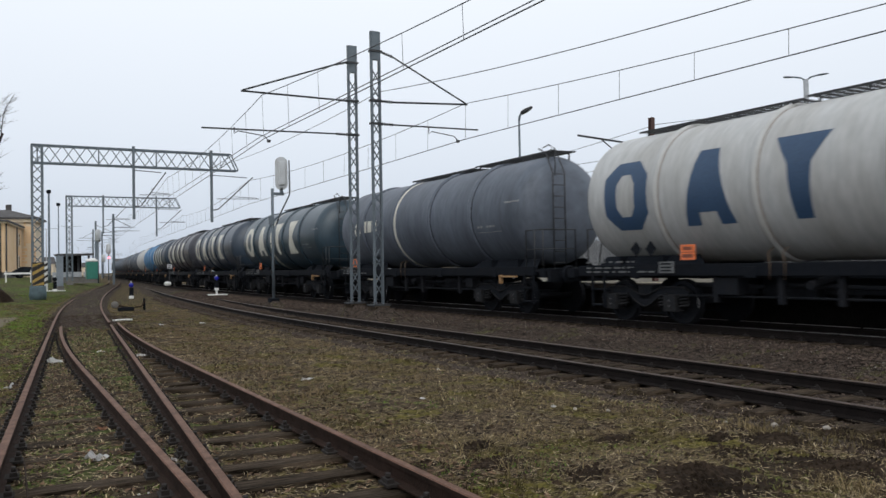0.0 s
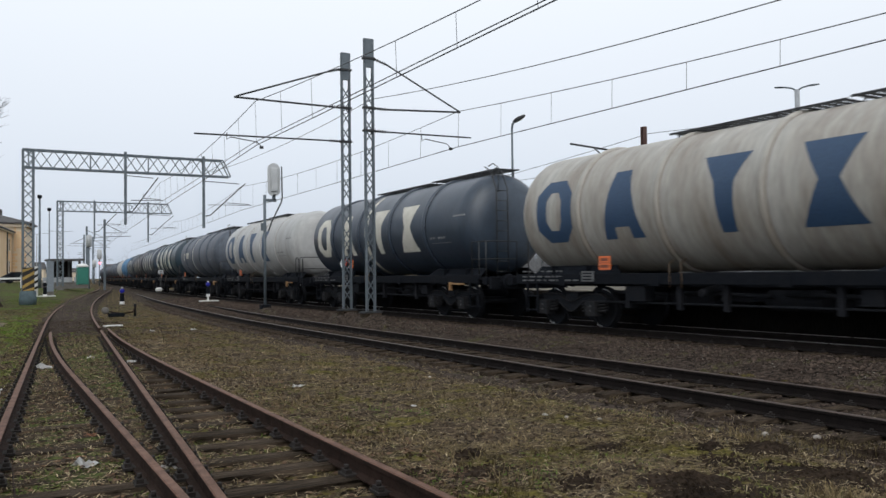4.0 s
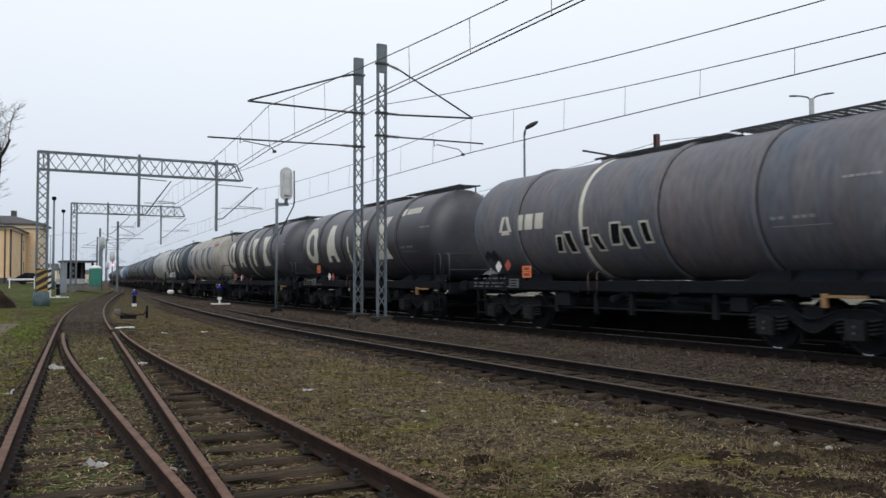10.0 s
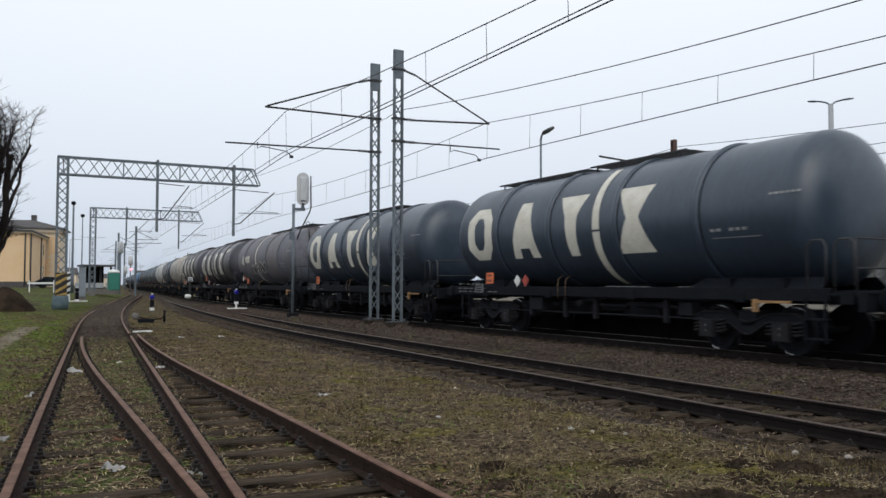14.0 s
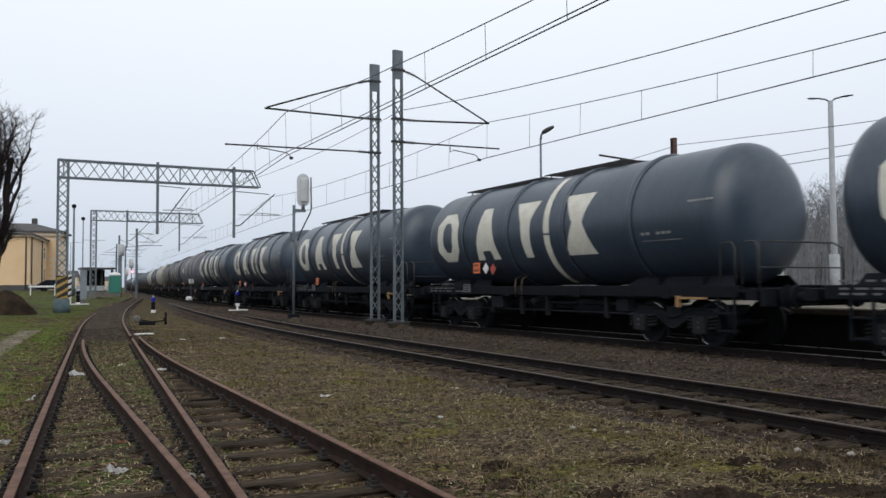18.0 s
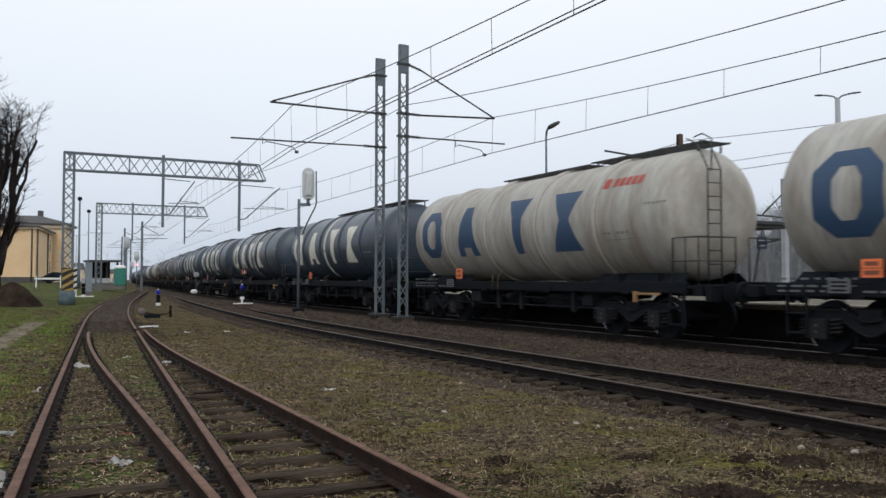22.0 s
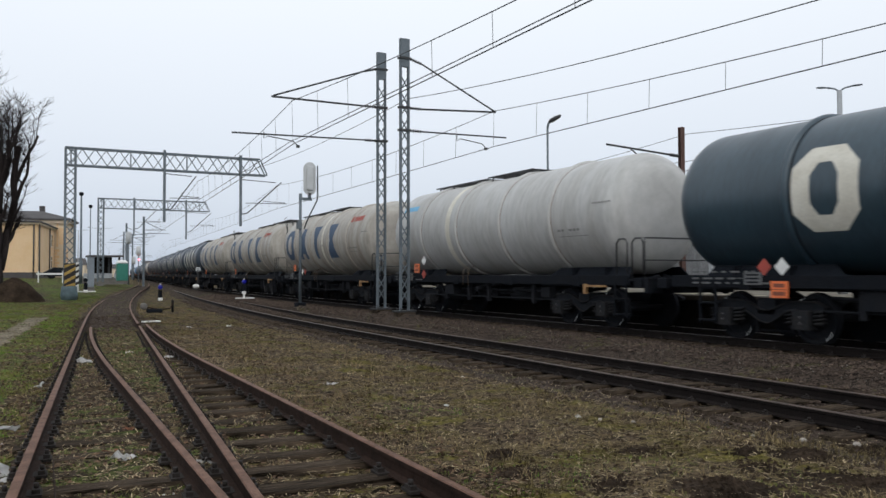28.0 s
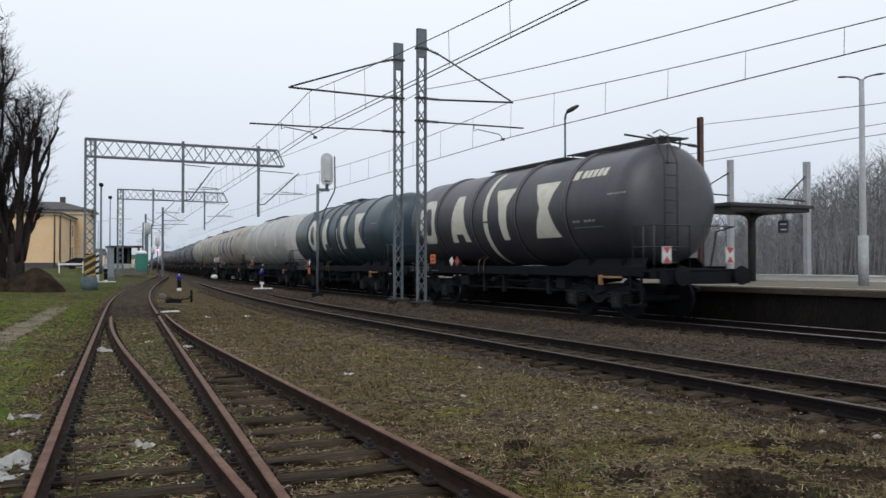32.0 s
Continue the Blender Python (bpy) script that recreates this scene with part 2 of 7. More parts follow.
M_GLASS = mat("dark_window_glass", (0.02, 0.025, 0.03), 0.08, var=0.1, bump=0)
M_BARK = mat("dark_bark", (0.044, 0.036, 0.035), 0.95, var=0.5, scale=2, fine=14, bump=0.9, streak=0.3, spec=0.04)
# Distance haze is mixed into this base colour: bare twigs turned pale blue-grey.
M_HAZY_FOREST = mat("hazy_forest_twigs", (0.27, 0.275, 0.285), 0.95, var=0.3, scale=0.2, fine=2, bump=0, col2=(0.18, 0.185, 0.19), island=0.45, spec=0.02)
M_GREENBOX = mat("green_container_paint", (0.03, 0.2, 0.15), 0.5, var=0.2)
M_LITTER = mat("white_plastic_litter", (0.72, 0.72, 0.72), 0.4, var=0.2, scale=12, fine=60, bump=0.2, col2=(0.45, 0.44, 0.42))
M_LEAF = mat("brown_leaf", (0.3, 0.12, 0.06), 0.8, var=0.3, bump=0.1)
M_BROWNPOST = mat("rusty_chimney_steel", (0.11, 0.06, 0.05), 0.8, 0.2, var=0.3, scale=3, fine=30)
M_PAVE = mat("platform_paving", (0.2, 0.18, 0.145), 0.9, var=0.3, scale=1, fine=20, bump=0.2, col2=(0.12, 0.11, 0.09), spec=0.1)
M_GREYBOX = mat("grey_cabinet_paint", (0.55, 0.57, 0.58), 0.6, var=0.15)
M_REDLAMP = bpy.data.materials.new("lit_red_lamp")
M_REDLAMP.use_nodes = True
M_REDLAMP.node_tree.nodes["Principled BSDF"].inputs["Emission Color"].default_value = (1.0, 0.05, 0.1, 1)
M_REDLAMP.node_tree.nodes["Principled BSDF"].inputs["Emission Strength"].default_value = 4.0


# ---- mesh helpers ----
def bm_new():
    return bmesh.new()


def box(bm, x0, y0, z0, x1, y1, z1, m=None):
    vs = [Vector((x, y, z)) for z in (z0, z1) for y in (y0, y1) for x in (x0, x1)]
    if m is not None:
        vs = [m @ v for v in vs]
    v = [bm.verts.new(p) for p in vs]
    for f in ((0, 2, 3, 1), (4, 5, 7, 6), (0, 1, 5, 4), (2, 6, 7, 3), (0, 4, 6, 2), (1, 3, 7, 5)):
        bm.faces.new([v[i] for i in f])
    return bm


def tube(bm, pts, r, n=8, r2=None, closed=False):
    """A tube along points; r to r2 tapers."""
    pts = [Vector(p) for p in pts]
    rings = []
    k = len(pts)
    for i, p in enumerate(pts):
        d = (pts[min(i + 1, k - 1)] - pts[max(i - 1, 0)]).normalized()
        a = d.orthogonal().normalized() if not rings else (rings[-1][1] - d * rings[-1][1].dot(d)).normalized()
        b = d.cross(a)
        rr = r + ((r2 if r2 is not None else r) - r) * i / max(1, k - 1)
        rings.append(([bm.verts.new(p + (a * math.cos(q) + b * math.sin(q)) * rr) for q in [2 * math.pi * j / n for j in range(n)]], a))
    for (u, _), (w, _) in zip(rings, rings[1:]):
        for j in range(n):
            f = bm.faces.new((u[j], u[(j + 1) % n], w[(j + 1) % n], w[j]))
            f.smooth = True
    bm.faces.new(list(reversed(rings[0][0])))
    bm.faces.new(rings[-1][0])
    return bm


def bar(bm, a, b, w, h=None):
    """A square bar from a to b."""
    a, b = Vector(a), Vector(b)
    h = h or w
    q = (b - a).to_track_quat("Y", "Z").to_matrix().to_4x4()
    return box(bm, -w / 2, 0, -h / 2, w / 2, (b - a).length, h / 2, Matrix.Translation(a) @ q)


def lathe_y(bm, prof, n=48, smooth=True):
    """A body of revolution about the y axis from (y, r) pairs."""
    rings = []
    for y, r in prof:
        rings.append([bm.verts.new((r * math.cos(q), y, r * math.sin(q))) for q in [2 * math.pi * j / n for j in range(n)]])
    for u, w in zip(rings, rings[1:]):
        for j in range(n):
            f = bm.faces.new((u[j], w[j], w[(j + 1) % n], u[(j + 1) % n]))
            f.smooth = smooth
    bm.faces.new(rings[0])
    bm.faces.new(list(reversed(rings[-1])))
    return bm


def mesh_of(bm, name, material, bevel=0.0):
    if bevel:
        bmesh.ops.bevel(bm, geom=bm.edges[:], offset=bevel, segments=1, affect="EDGES")
    me = bpy.data.meshes.new(name)
    bm.normal_update()
    bm.to_mesh(me)
    bm.free()
    me.materials.append(material)
    return me


def part(name, bm, material, parent, label="", bevel=0.0):
    """One mesh object under a thing or a part; bm may be a finished mesh."""
    me = bm if isinstance(bm, bpy.types.Mesh) else mesh_of(bm, name, material, bevel)
    ob = new(name, me)
    ob.parent = parent
    return tagged(ob, label)


def thing(name, label, category, m=None, group="", kind=""):
    ob = new(name)
    ob.empty_display_size = 0.3
    if m is not None:
        ob.matrix_world = m
    return tagged(ob, label, category, group, kind)


def solid(name, bm, material, label, category, m=None, group="", kind="", bevel=0.0):
    ob = new(name, mesh_of(bm, name, material, bevel))
    if m is not None:
        ob.matrix_world = m
    return tagged(ob, label, category, group, kind)


# ---- the lines of the tracks: x as a function of y, from slopes at knots ----
def line(y_at, x_at, knots, y0=-60.0, y1=560.0, step=0.5):
    ys = np.arange(y0, y1 + step, step)
    sl = np.interp(ys, [k[0] for k in knots], [k[1] for k in knots])
    xs = np.concatenate([[0], np.cumsum((sl[1:] + sl[:-1]) / 2 * step)])
    return ys, xs + x_at - np.interp(y_at, ys, xs)


LINE_A = line(5.8, 0.84, [(-60, 0.10), (5, 0.108), (30, 0.113), (45, 0.147), (60, 0.168), (90, 0.182), (140, 0.15), (200, 0.13)])
LINE_B = line(5.0, 2.09, [(-60, 0.03), (14, 0.036), (26.5, 0.113), (40, 0.135)], y1=28.0)
LINE_M = line(6.0, 8.95, [(-60, 0.03), (18, 0.034), (27, 0.06), (34, 0.092), (54, 0.12), (80, 0.14), (140, 0.13), (220, 0.125)])
LINE_T = line(0.0, 14.0, [(-60, 0.0), (8, 0.0), (90, 0.122), (560, 0.125)], y0=-330.0)


def at(ln, y):
    return float(np.interp(y, ln[0], ln[1]))


def ground_z(x, y):
    """Level of the ground: the siding lies lowest, the running line on its low bank."""
    u = x - np.interp(y, LINE_T[0], LINE_T[1])
    z = np.interp(u, [-60, -16, -14, -9.5, -6.6, -3.6, -2.5, 2.5, 12], [0.35, -0.02, -0.06, -0.06, -0.15, -0.09, 0.06, 0.06, 0.06])
    far = np.clip((y - 30) / 100, 0, 1)
    return z + far * 1.1 * np.clip((-u - 5) / 8, 0, 1)


RAIL_A, RAIL_M, RAIL_T = 0.14, 0.07, 0.30


def lump(x, y):
    near = max(0.0, 1 - max(abs(x - 3) / 40, abs(y - 15) / 60))
    if not near:
        return -0.02
    low = -0.03 if abs(x - at(LINE_M, y)) < 1.7 else 0.0
    if 0 < y < 20 and at(LINE_A, y) - 0.9 < x < at(LINE_B, y) + 0.9:
        low = -0.002 * min(1.0, (20 - y) / 8)
    return near * (0.03 * noise.fractal(Vector((x * 0.9, y * 0.9, 0)), 1.0, 2.0, 4) + 0.028 * noise.noise(Vector((x * 4.1, y * 4.1, 7)))) - 0.02 + low


def bed_a(y):
    return -0.008 + 0.065 * min(1.0, max(0.0, (y - 4) / 13))


def surface_z(x, y):
    """Top of whatever covers the ground here: verge, ballast or bare soil."""
    g = float(ground_z(x, y))
    a = at(LINE_A, y)
    top = lump(x, y)
    if x < a - 1.5:
        top = max(top, 0.024)
    if abs(x - a) < 0.98:
        top = max(top, bed_a(y))
    if abs(x - at(LINE_M, y)) < 1.45:
        top = max(top, -0.01)
    if abs(x - at(LINE_T, y)) < 2.95:
        top = max(top, 0.05)
    return g + top


# ---- ground ----
def spread(a, b, step, outer, grow=1.35):
    v = list(np.arange(a, b + step / 2, step))
    s = step
    while v[-1] < outer:
        s *= grow
        v.append(v[-1] + s)
    s, w = step, [a]
    while w[-1] > -outer:
        s *= grow
        w.append(w[-1] - s)
    return np.array(list(reversed(w[1:])) + v)


def build_ground():
    xs, ys = spread(-5, 11.5, 0.1, 2600, 1.25), spread(2.5, 24, 0.1, 2600, 1.2)
    verts = []
    for y in ys:
        for x in xs:
            z = float(ground_z(x, y))
            verts.append((x, y, z + lump(x, y)))
    nx = len(xs)
    faces = [(j * nx + i, j * nx + i + 1, (j + 1) * nx + i + 1, (j + 1) * nx + i) for j in range(len(ys) - 1) for i in range(nx - 1)]
    me = bpy.data.meshes.new("ground")
    me.from_pydata(verts, [], faces)
    me.materials.append(M_SOIL)
    for p in me.polygons:
        p.use_smooth = True
    tagged(new("ground", me), "brown soil with moss and thin dry winter grass", "ground", kind="structure")


build_ground()


def ribbon(name, ln, half, z_off, y0, y1, material, label, category, step=0.5, rough=0.03, seed=0):
    """A strip of loose stone along a track, sloping at its sides."""
    bm = bm_new()
    rows = []
    k = 9
    for y in np.arange(y0, y1, step):
        x = at(ln, y)
        row = []
        for i in range(k):
            q = -1 + 2 * i / (k - 1)
            e = 0.12 * noise.noise(Vector((q * 3, y * 0.7, seed)))
            px = x + (half + e) * q
            edge = 1 if abs(q) < 0.85 else 0
            pz = float(ground_z(px, y)) + (z_off(y) if callable(z_off) else z_off) * edge - (0.06 if not edge else 0) + rough * noise.noise(Vector((px * 3, y * 3, seed + 5)))
            row.append(bm.verts.new((px, y, pz)))
        rows.append(row)
    for a, b in zip(rows, rows[1:]):
        for i in range(k - 1):
            f = bm.faces.new((a[i], a[i + 1], b[i + 1], b[i]))
            f.smooth = True
    return solid(name, bm, material, label, category, kind="structure")


ribbon("ballast_bed_1", LINE_T, 3.5, 0.05, -40, 300, M_BALLAST, "dark rusty ballast under the running line", "ballast", seed=1)
ribbon("ballast_bed_2", LINE_M, 1.75, -0.01, -40, 170, M_BALLAST, "dirty brown ballast mixed with soil", "ballast", seed=2)
ribbon("ballast_bed_3", LINE_A, 1.15, bed_a, -10, 25.1, M_BEDSOIL, "mossy soil and fine stone between old sleepers", "ballast", step=0.2, rough=0.05, seed=3)
ribbon("ballast_bed_4", LINE_A, 1.15, bed_a, 25, 130, M_BALLAST, "dark soil and fine stone of the far siding", "ballast", step=0.2, rough=0.05, seed=3)


# ---- tracks ----
PROFILE = [(-0.07, 0.0), (0.07, 0.0), (0.07, 0.014), (0.012, 0.03), (0.009, 0.112), (0.034, 0.122), (0.036, 0.152), (0.026, 0.16), (-0.026, 0.16), (-0.036, 0.152), (-0.034, 0.122), (-0.009, 0.112), (-0.012, 0.03), (-0.07, 0.014)]


def rail(pts, z_head, web, head, parent, name="rail", head_w=1.0):
    bm = bm_new()
    pts = [Vector((x, y, z_head - 0.16)) for x, y in pts]
    rings = []
    for i, p in enumerate(pts):
        d = (pts[min(i + 1, len(pts) - 1)] - pts[max(i - 1, 0)]).normalized()
        s = Vector((d.y, -d.x, 0))
        rings.append([bm.verts.new(p + s * a * (head_w if b > 0.1 else 1) + Vector((0, 0, b))) for a, b in PROFILE])
    n = len(PROFILE)
    for u, w in zip(rings, rings[1:]):
        for j in range(n):
            f = bm.faces.new((u[j], w[j], w[(j + 1) % n], u[(j + 1) % n]))
            f.material_index = 1 if 6 <= j <= 8 else 0
    bm.faces.new(rings[0])
    bm.faces.new(list(reversed(rings[-1])))
    bmesh.ops.recalc_face_normals(bm, faces=bm.faces[:])
    ob = part(name, bm, web, parent)
    ob.data.materials.append(head)
    return ob


def offset_line(ln, off, y0, y1, step=0.5):
    pts = []
    for y in np.arange(y0, y1 + 1e-6, step):
        s = (at(ln, y + 0.3) - at(ln, y - 0.3)) / 0.6
        k = 1 / math.hypot(1, s)
        pts.append((at(ln, y) + off * k, y - off * k * s))
    return pts


HALF = 0.7535
track_a = thing("railway_siding", "rusty disused siding on half-buried timber sleepers", "railway track", kind="structure")
track_b = thing("railway_turnout", "rusty turnout branch with open switch blades", "railway track", kind="structure")
track_m = thing("railway_loop", "dark little-used loop track between siding and main line", "railway track", kind="structure")
track_t = thing("railway_main_line", "running line with polished rails under the tank train", "railway track", kind="structure")
rail(offset_line(LINE_A, -HALF, -6, 150), RAIL_A, M_RAIL, M_HEAD, track_a)
rail([p for p in offset_line(LINE_A, HALF, 3.2, 25.6)] , RAIL_A, M_RAIL, M_HEAD, track_a, "switch_blade")
rail(offset_line(LINE_A, HALF, 26.3, 150), RAIL_A, M_RAIL, M_HEAD, track_a)
rail(offset_line(LINE_B, HALF, -6, 26.3), RAIL_A, M_RAIL, M_HEAD, track_b)
rail(offset_line(LINE_B, -HALF, 2.8, 25.6), RAIL_A, M_RAIL, M_HEAD, track_b, "switch_blade")
rail(offset_line(LINE_M, -HALF, -30, 230, 1.0), RAIL_M, M_DARKRAIL, M_LOOPHEAD, track_m)
rail(offset_line(LINE_M, HALF, -30, 230, 1.0), RAIL_M, M_DARKRAIL, M_LOOPHEAD, track_m)
rail(offset_line(LINE_T, -HALF, -30, 420, 1.0), RAIL_T, M_DARKRAIL, M_SHINE, track_t)
rail(offset_line(LINE_T, HALF, -30, 420, 1.0), RAIL_T, M_DARKRAIL, M_SHINE, track_t)


def verge():
    """Rough green ground left of the siding, out to the yard."""
    bm = bm_new()
    prev = None
    for y in np.concatenate([np.arange(-6, 40, 0.5), np.arange(40, 150, 3.0)]):
        edge = at(LINE_A, y) - 1.25
        row = []
        for d in (0.0, 0.35, 0.8, 1.5, 2.4, 3.5, 5, 8, 14, 26, 60):
            x = edge - d + 0.2 * noise.noise(Vector((y * 0.6, d, 0)))
            lift = -0.06 if d == 0 else 0.004 + 0.02 * (1 + noise.noise(Vector((x * 1.7, y * 1.7, 2))))
            row.append(bm.verts.new((x, y, float(ground_z(x, y)) + lift)))
        if prev:
            for i in range(10):
                bm.faces.new((prev[i], row[i], row[i + 1], prev[i + 1])).smooth = True
        prev = row
    bmesh.ops.recalc_face_normals(bm, faces=bm.faces[:])
    solid("grass_verge", bm, M_VERGE, "worn green verge with bare brown patches", "verge", kind="structure")


verge()


# ---- the tank train ----
M_CARD = mat("dirty_grey_card_frame", (0.14, 0.145, 0.15), 0.8, var=0.4, scale=6, fine=40, bump=0.1, col2=(0.1, 0.1, 0.1))
TANK_R, TANK_Z, HALF_T = 1.48, 2.76, 6.4


def tank_mesh(material):
    """A long cylinder with dished ends and a wide rounded knuckle."""
    head = []
    for i in range(13):
        q = i / 12 * math.pi / 2
        head.append((-HALF_T - 0.04 + 0.62 * (1 - math.cos(q)), max(0.02, TANK_R * math.sin(q) ** 0.62)))
    prof = head + [(-3.2, TANK_R), (0, TANK_R), (3.2, TANK_R)] + [(-y, r) for y, r in reversed(head)]
    return mesh_of(lathe_y(bm_new(), prof, 64), "tank", material)


def ring_mesh(material, w=0.16, h=0.065, name="rib_ring"):
    """A rolled rib round the tank, rounded in section."""
    prof = [(-w / 2, TANK_R - 0.02)] + [(-w / 2 * math.cos(q), TANK_R + h * math.sin(q)) for q in [math.pi * k / 6 for k in range(7)]] + [(w / 2, TANK_R - 0.02)]
    return mesh_of(lathe_y(bm_new(), prof, 56), name, material)


def wrap(quads, r=TANK_R + 0.006, n=6, side=-1):
    """Flat quads in (u along the tank, v round it from mid-height, in metres) laid on the tank's side."""
    bm = bm_new()
    for q in quads:
        a, b, c, d = [Vector((*p, 0)) for p in q]
        grid = []
        for i in range(n + 1):
            k = i / n
            l, rgt = a.lerp(d, k), b.lerp(c, k)
            row = []
            for j in range(n + 1):
                p = l.lerp(rgt, j / n)
                f = p.y / r
                row.append(bm.verts.new((side * r * math.cos(f), p.x, r * math.sin(f))))
            grid.append(row)
        for u, w in zip(grid, grid[1:]):
            for j in range(n):
                bm.faces.new((u[j], u[j + 1], w[j + 1], w[j])).smooth = True
    bmesh.ops.recalc_face_normals(bm, faces=bm.faces[:])
    return bm


def sign_quads(kind, u, s=1.0, h=1.55):
    """Plain marking shapes, u: their middle; forward is +u and reads to the left."""
    t, b = h / 2, -h / 2
    w = 0.62 * s

    def q(*p):
        return [(u - x * s, y) for x, y in p]
    if kind == "ring":
        o = [(-0.32, b), (0.32, b), (0.66, b + 0.36), (0.66, t - 0.36), (0.32, t), (-0.32, t), (-0.66, t - 0.36), (-0.66, b + 0.36)]
        i = [(x * 0.42, y * 0.6) for x, y in o]
        return [q(o[k], o[(k + 1) % 8], i[(k + 1) % 8], i[k]) for k in range(8)]
    if kind == "wedge":
        return [q((-0.62, b), (-0.25, b), (-0.05, t), (-0.24, t)), q((0.25, b), (0.62, b), (0.24, t), (0.05, t)), q((-0.25, b + 0.28), (0.25, b + 0.28), (0.05, t), (-0.05, t))]
    if kind == "post":
        return [q((-0.17, b), (0.17, b), (0.24, t - 0.55), (-0.24, t - 0.55)), q((-0.24, t - 0.55), (0.24, t - 0.55), (0.56, t), (-0.56, t))]
    if kind == "cross":
        return [q((-0.6, b), (0.6, b), (0.2, 0.05), (-0.2, 0.05)), q((-0.2, 0.05), (0.2, 0.05), (0.58, t), (-0.58, t))]
    return [q((-w, b), (w, b), (w, t), (-w, t))]


MESHES = {}
WHEELSETS = []


def cached(key, make):
    if key not in MESHES:
        MESHES[key] = make()
    return MESHES[key]


def tank_part(name, me, parent, label="", at_y=0.0, z=TANK_Z):
    ob = part(name, me, None, parent, label)
    ob.location = (0, at_y, z)
    return ob


def bogie(parent, y):
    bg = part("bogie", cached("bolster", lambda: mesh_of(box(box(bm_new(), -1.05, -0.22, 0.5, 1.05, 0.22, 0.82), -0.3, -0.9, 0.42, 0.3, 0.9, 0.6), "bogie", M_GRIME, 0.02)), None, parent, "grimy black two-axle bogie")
    bg.location = (0, y, 0)

    def side():
        """Welded side frame: raised over the axle boxes, dipping between the wheels."""
        bm = bm_new()
        ys = np.linspace(-1.3, 1.3, 27)
        rows = []
        for y in ys:
            k = min(1.0, abs(y) / 0.62)
            k = k * k * (3 - 2 * k)
            end = max(0.0, (abs(y) - 1.1) / 0.2)
            lo, hi = 0.36 + 0.26 * k + 0.03 * end, 0.6 + 0.18 * k - 0.1 * end
            rows.append([bm.verts.new((x, y, z)) for x, z in ((-0.03, lo), (0.03, lo), (0.03, hi), (-0.03, hi))])
        for u, w in zip(rows, rows[1:]):
            for k in range(4):
                m = (k + 1) % 4
                bm.faces.new((u[k], w[k], w[m], u[m]))
        bm.faces.new(rows[0])
        bm.faces.new(list(reversed(rows[-1])))
        bmesh.ops.recalc_face_normals(bm, faces=bm.faces[:])
        return mesh_of(bm, "side_frame", M_GRIME)

    def flange(top):
        """The flange plate along the side frame's upper or lower edge."""
        bm = bm_new()
        rows = []
        for y in np.linspace(-1.3, 1.3, 27):
            k = min(1.0, abs(y) / 0.62)
            k = k * k * (3 - 2 * k)
            end = max(0.0, (abs(y) - 1.1) / 0.2)
            z = 0.6 + 0.18 * k - 0.1 * end if top else 0.36 + 0.26 * k + 0.03 * end
            rows.append([bm.verts.new((x, y, z + d)) for x, d in ((-0.065, -0.012), (0.065, -0.012), (0.065, 0.012), (-0.065, 0.012))])
        for u, w in zip(rows, rows[1:]):
            for k in range(4):
                m = (k + 1) % 4
                bm.faces.new((u[k], w[k], w[m], u[m]))
        bm.faces.new(rows[0])
        bm.faces.new(list(reversed(rows[-1])))
        bmesh.ops.recalc_face_normals(bm, faces=bm.faces[:])
        return mesh_of(bm, "frame_flange", M_BOGIE)

    def brake_shoe():
        bm = bm_new()
        for dy in (-0.42, 0.42):
            bar(bm, (-0.08, dy, 0.16), (-0.08, dy * 0.92, 0.62), 0.09, 0.07)
            box(bm, -0.16, dy - 0.06, 0.3, 0.0, dy + 0.06, 0.5)
        tube(bm, [(-0.08, -0.42, 0.2), (-0.08, 0.42, 0.2)], 0.02, 6)
        return mesh_of(bm, "brake_shoe", M_GRIME)

    def wheelset():
        """Axle with both wheels, turning about x; a few white test marks on the rims."""
        bm = bm_new()
        tube(bm, [(-1.0, 0, 0), (1.0, 0, 0)], 0.075, 10)
        for sx in (-1, 1):
            w = lathe_y(bm_new(), [(-0.07, 0.49), (-0.04, 0.49), (-0.035, 0.46), (0.07, 0.455), (0.07, 0.38), (0.02, 0.36), (0.02, 0.16), (0.09, 0.14), (0.09, 0.05)], 28, False)
            bmesh.ops.transform(w, matrix=Matrix.Translation((sx * 0.77, 0, 0)) @ Matrix.Rotation(radians(-90 * sx), 4, "Z"), verts=w.verts[:])
            tmp = bpy.data.meshes.new("tmp")
            w.to_mesh(tmp)
            w.free()
            bm.from_mesh(tmp)
            bpy.data.meshes.remove(tmp)
        for k in range(2):
            a = k * math.pi
            steps_ = [a - 0.24 + 0.08 * j for j in range(7)]
            rim = [[bm.verts.new((-0.845, r * math.cos(q), r * math.sin(q))) for r in (0.43, 0.448)] for q in steps_]
            for u, v in zip(rim, rim[1:]):
                bm.faces.new((u[0], u[1], v[1], v[0])).material_index = 1
        bmesh.ops.recalc_face_normals(bm, faces=[f for f in bm.faces if f.material_index == 0])
        m = mesh_of(bm, "wheelset", M_GRIME)
        m.materials.append(M_GREYBOX)
        return m

    def axlebox():
        bm = box(bm_new(), -0.16, -0.17, -0.18, 0.1, 0.17, 0.16)
        lathe_y(bm, [(0, 0.13), (0.0, 0.13), (0.08, 0.1)], 12)
        for z in (-0.06, 0.05):
            q = [bm.verts.new((-0.166, a, z + b)) for a, b in ((-0.013, -0.022), (-0.013, 0.022), (0.013, 0.022), (0.013, -0.022))]
            bm.faces.new(q).material_index = 1
        m = mesh_of(bm, "axle_box", M_BOGIE)
        m.materials.append(M_CARD)
        return m

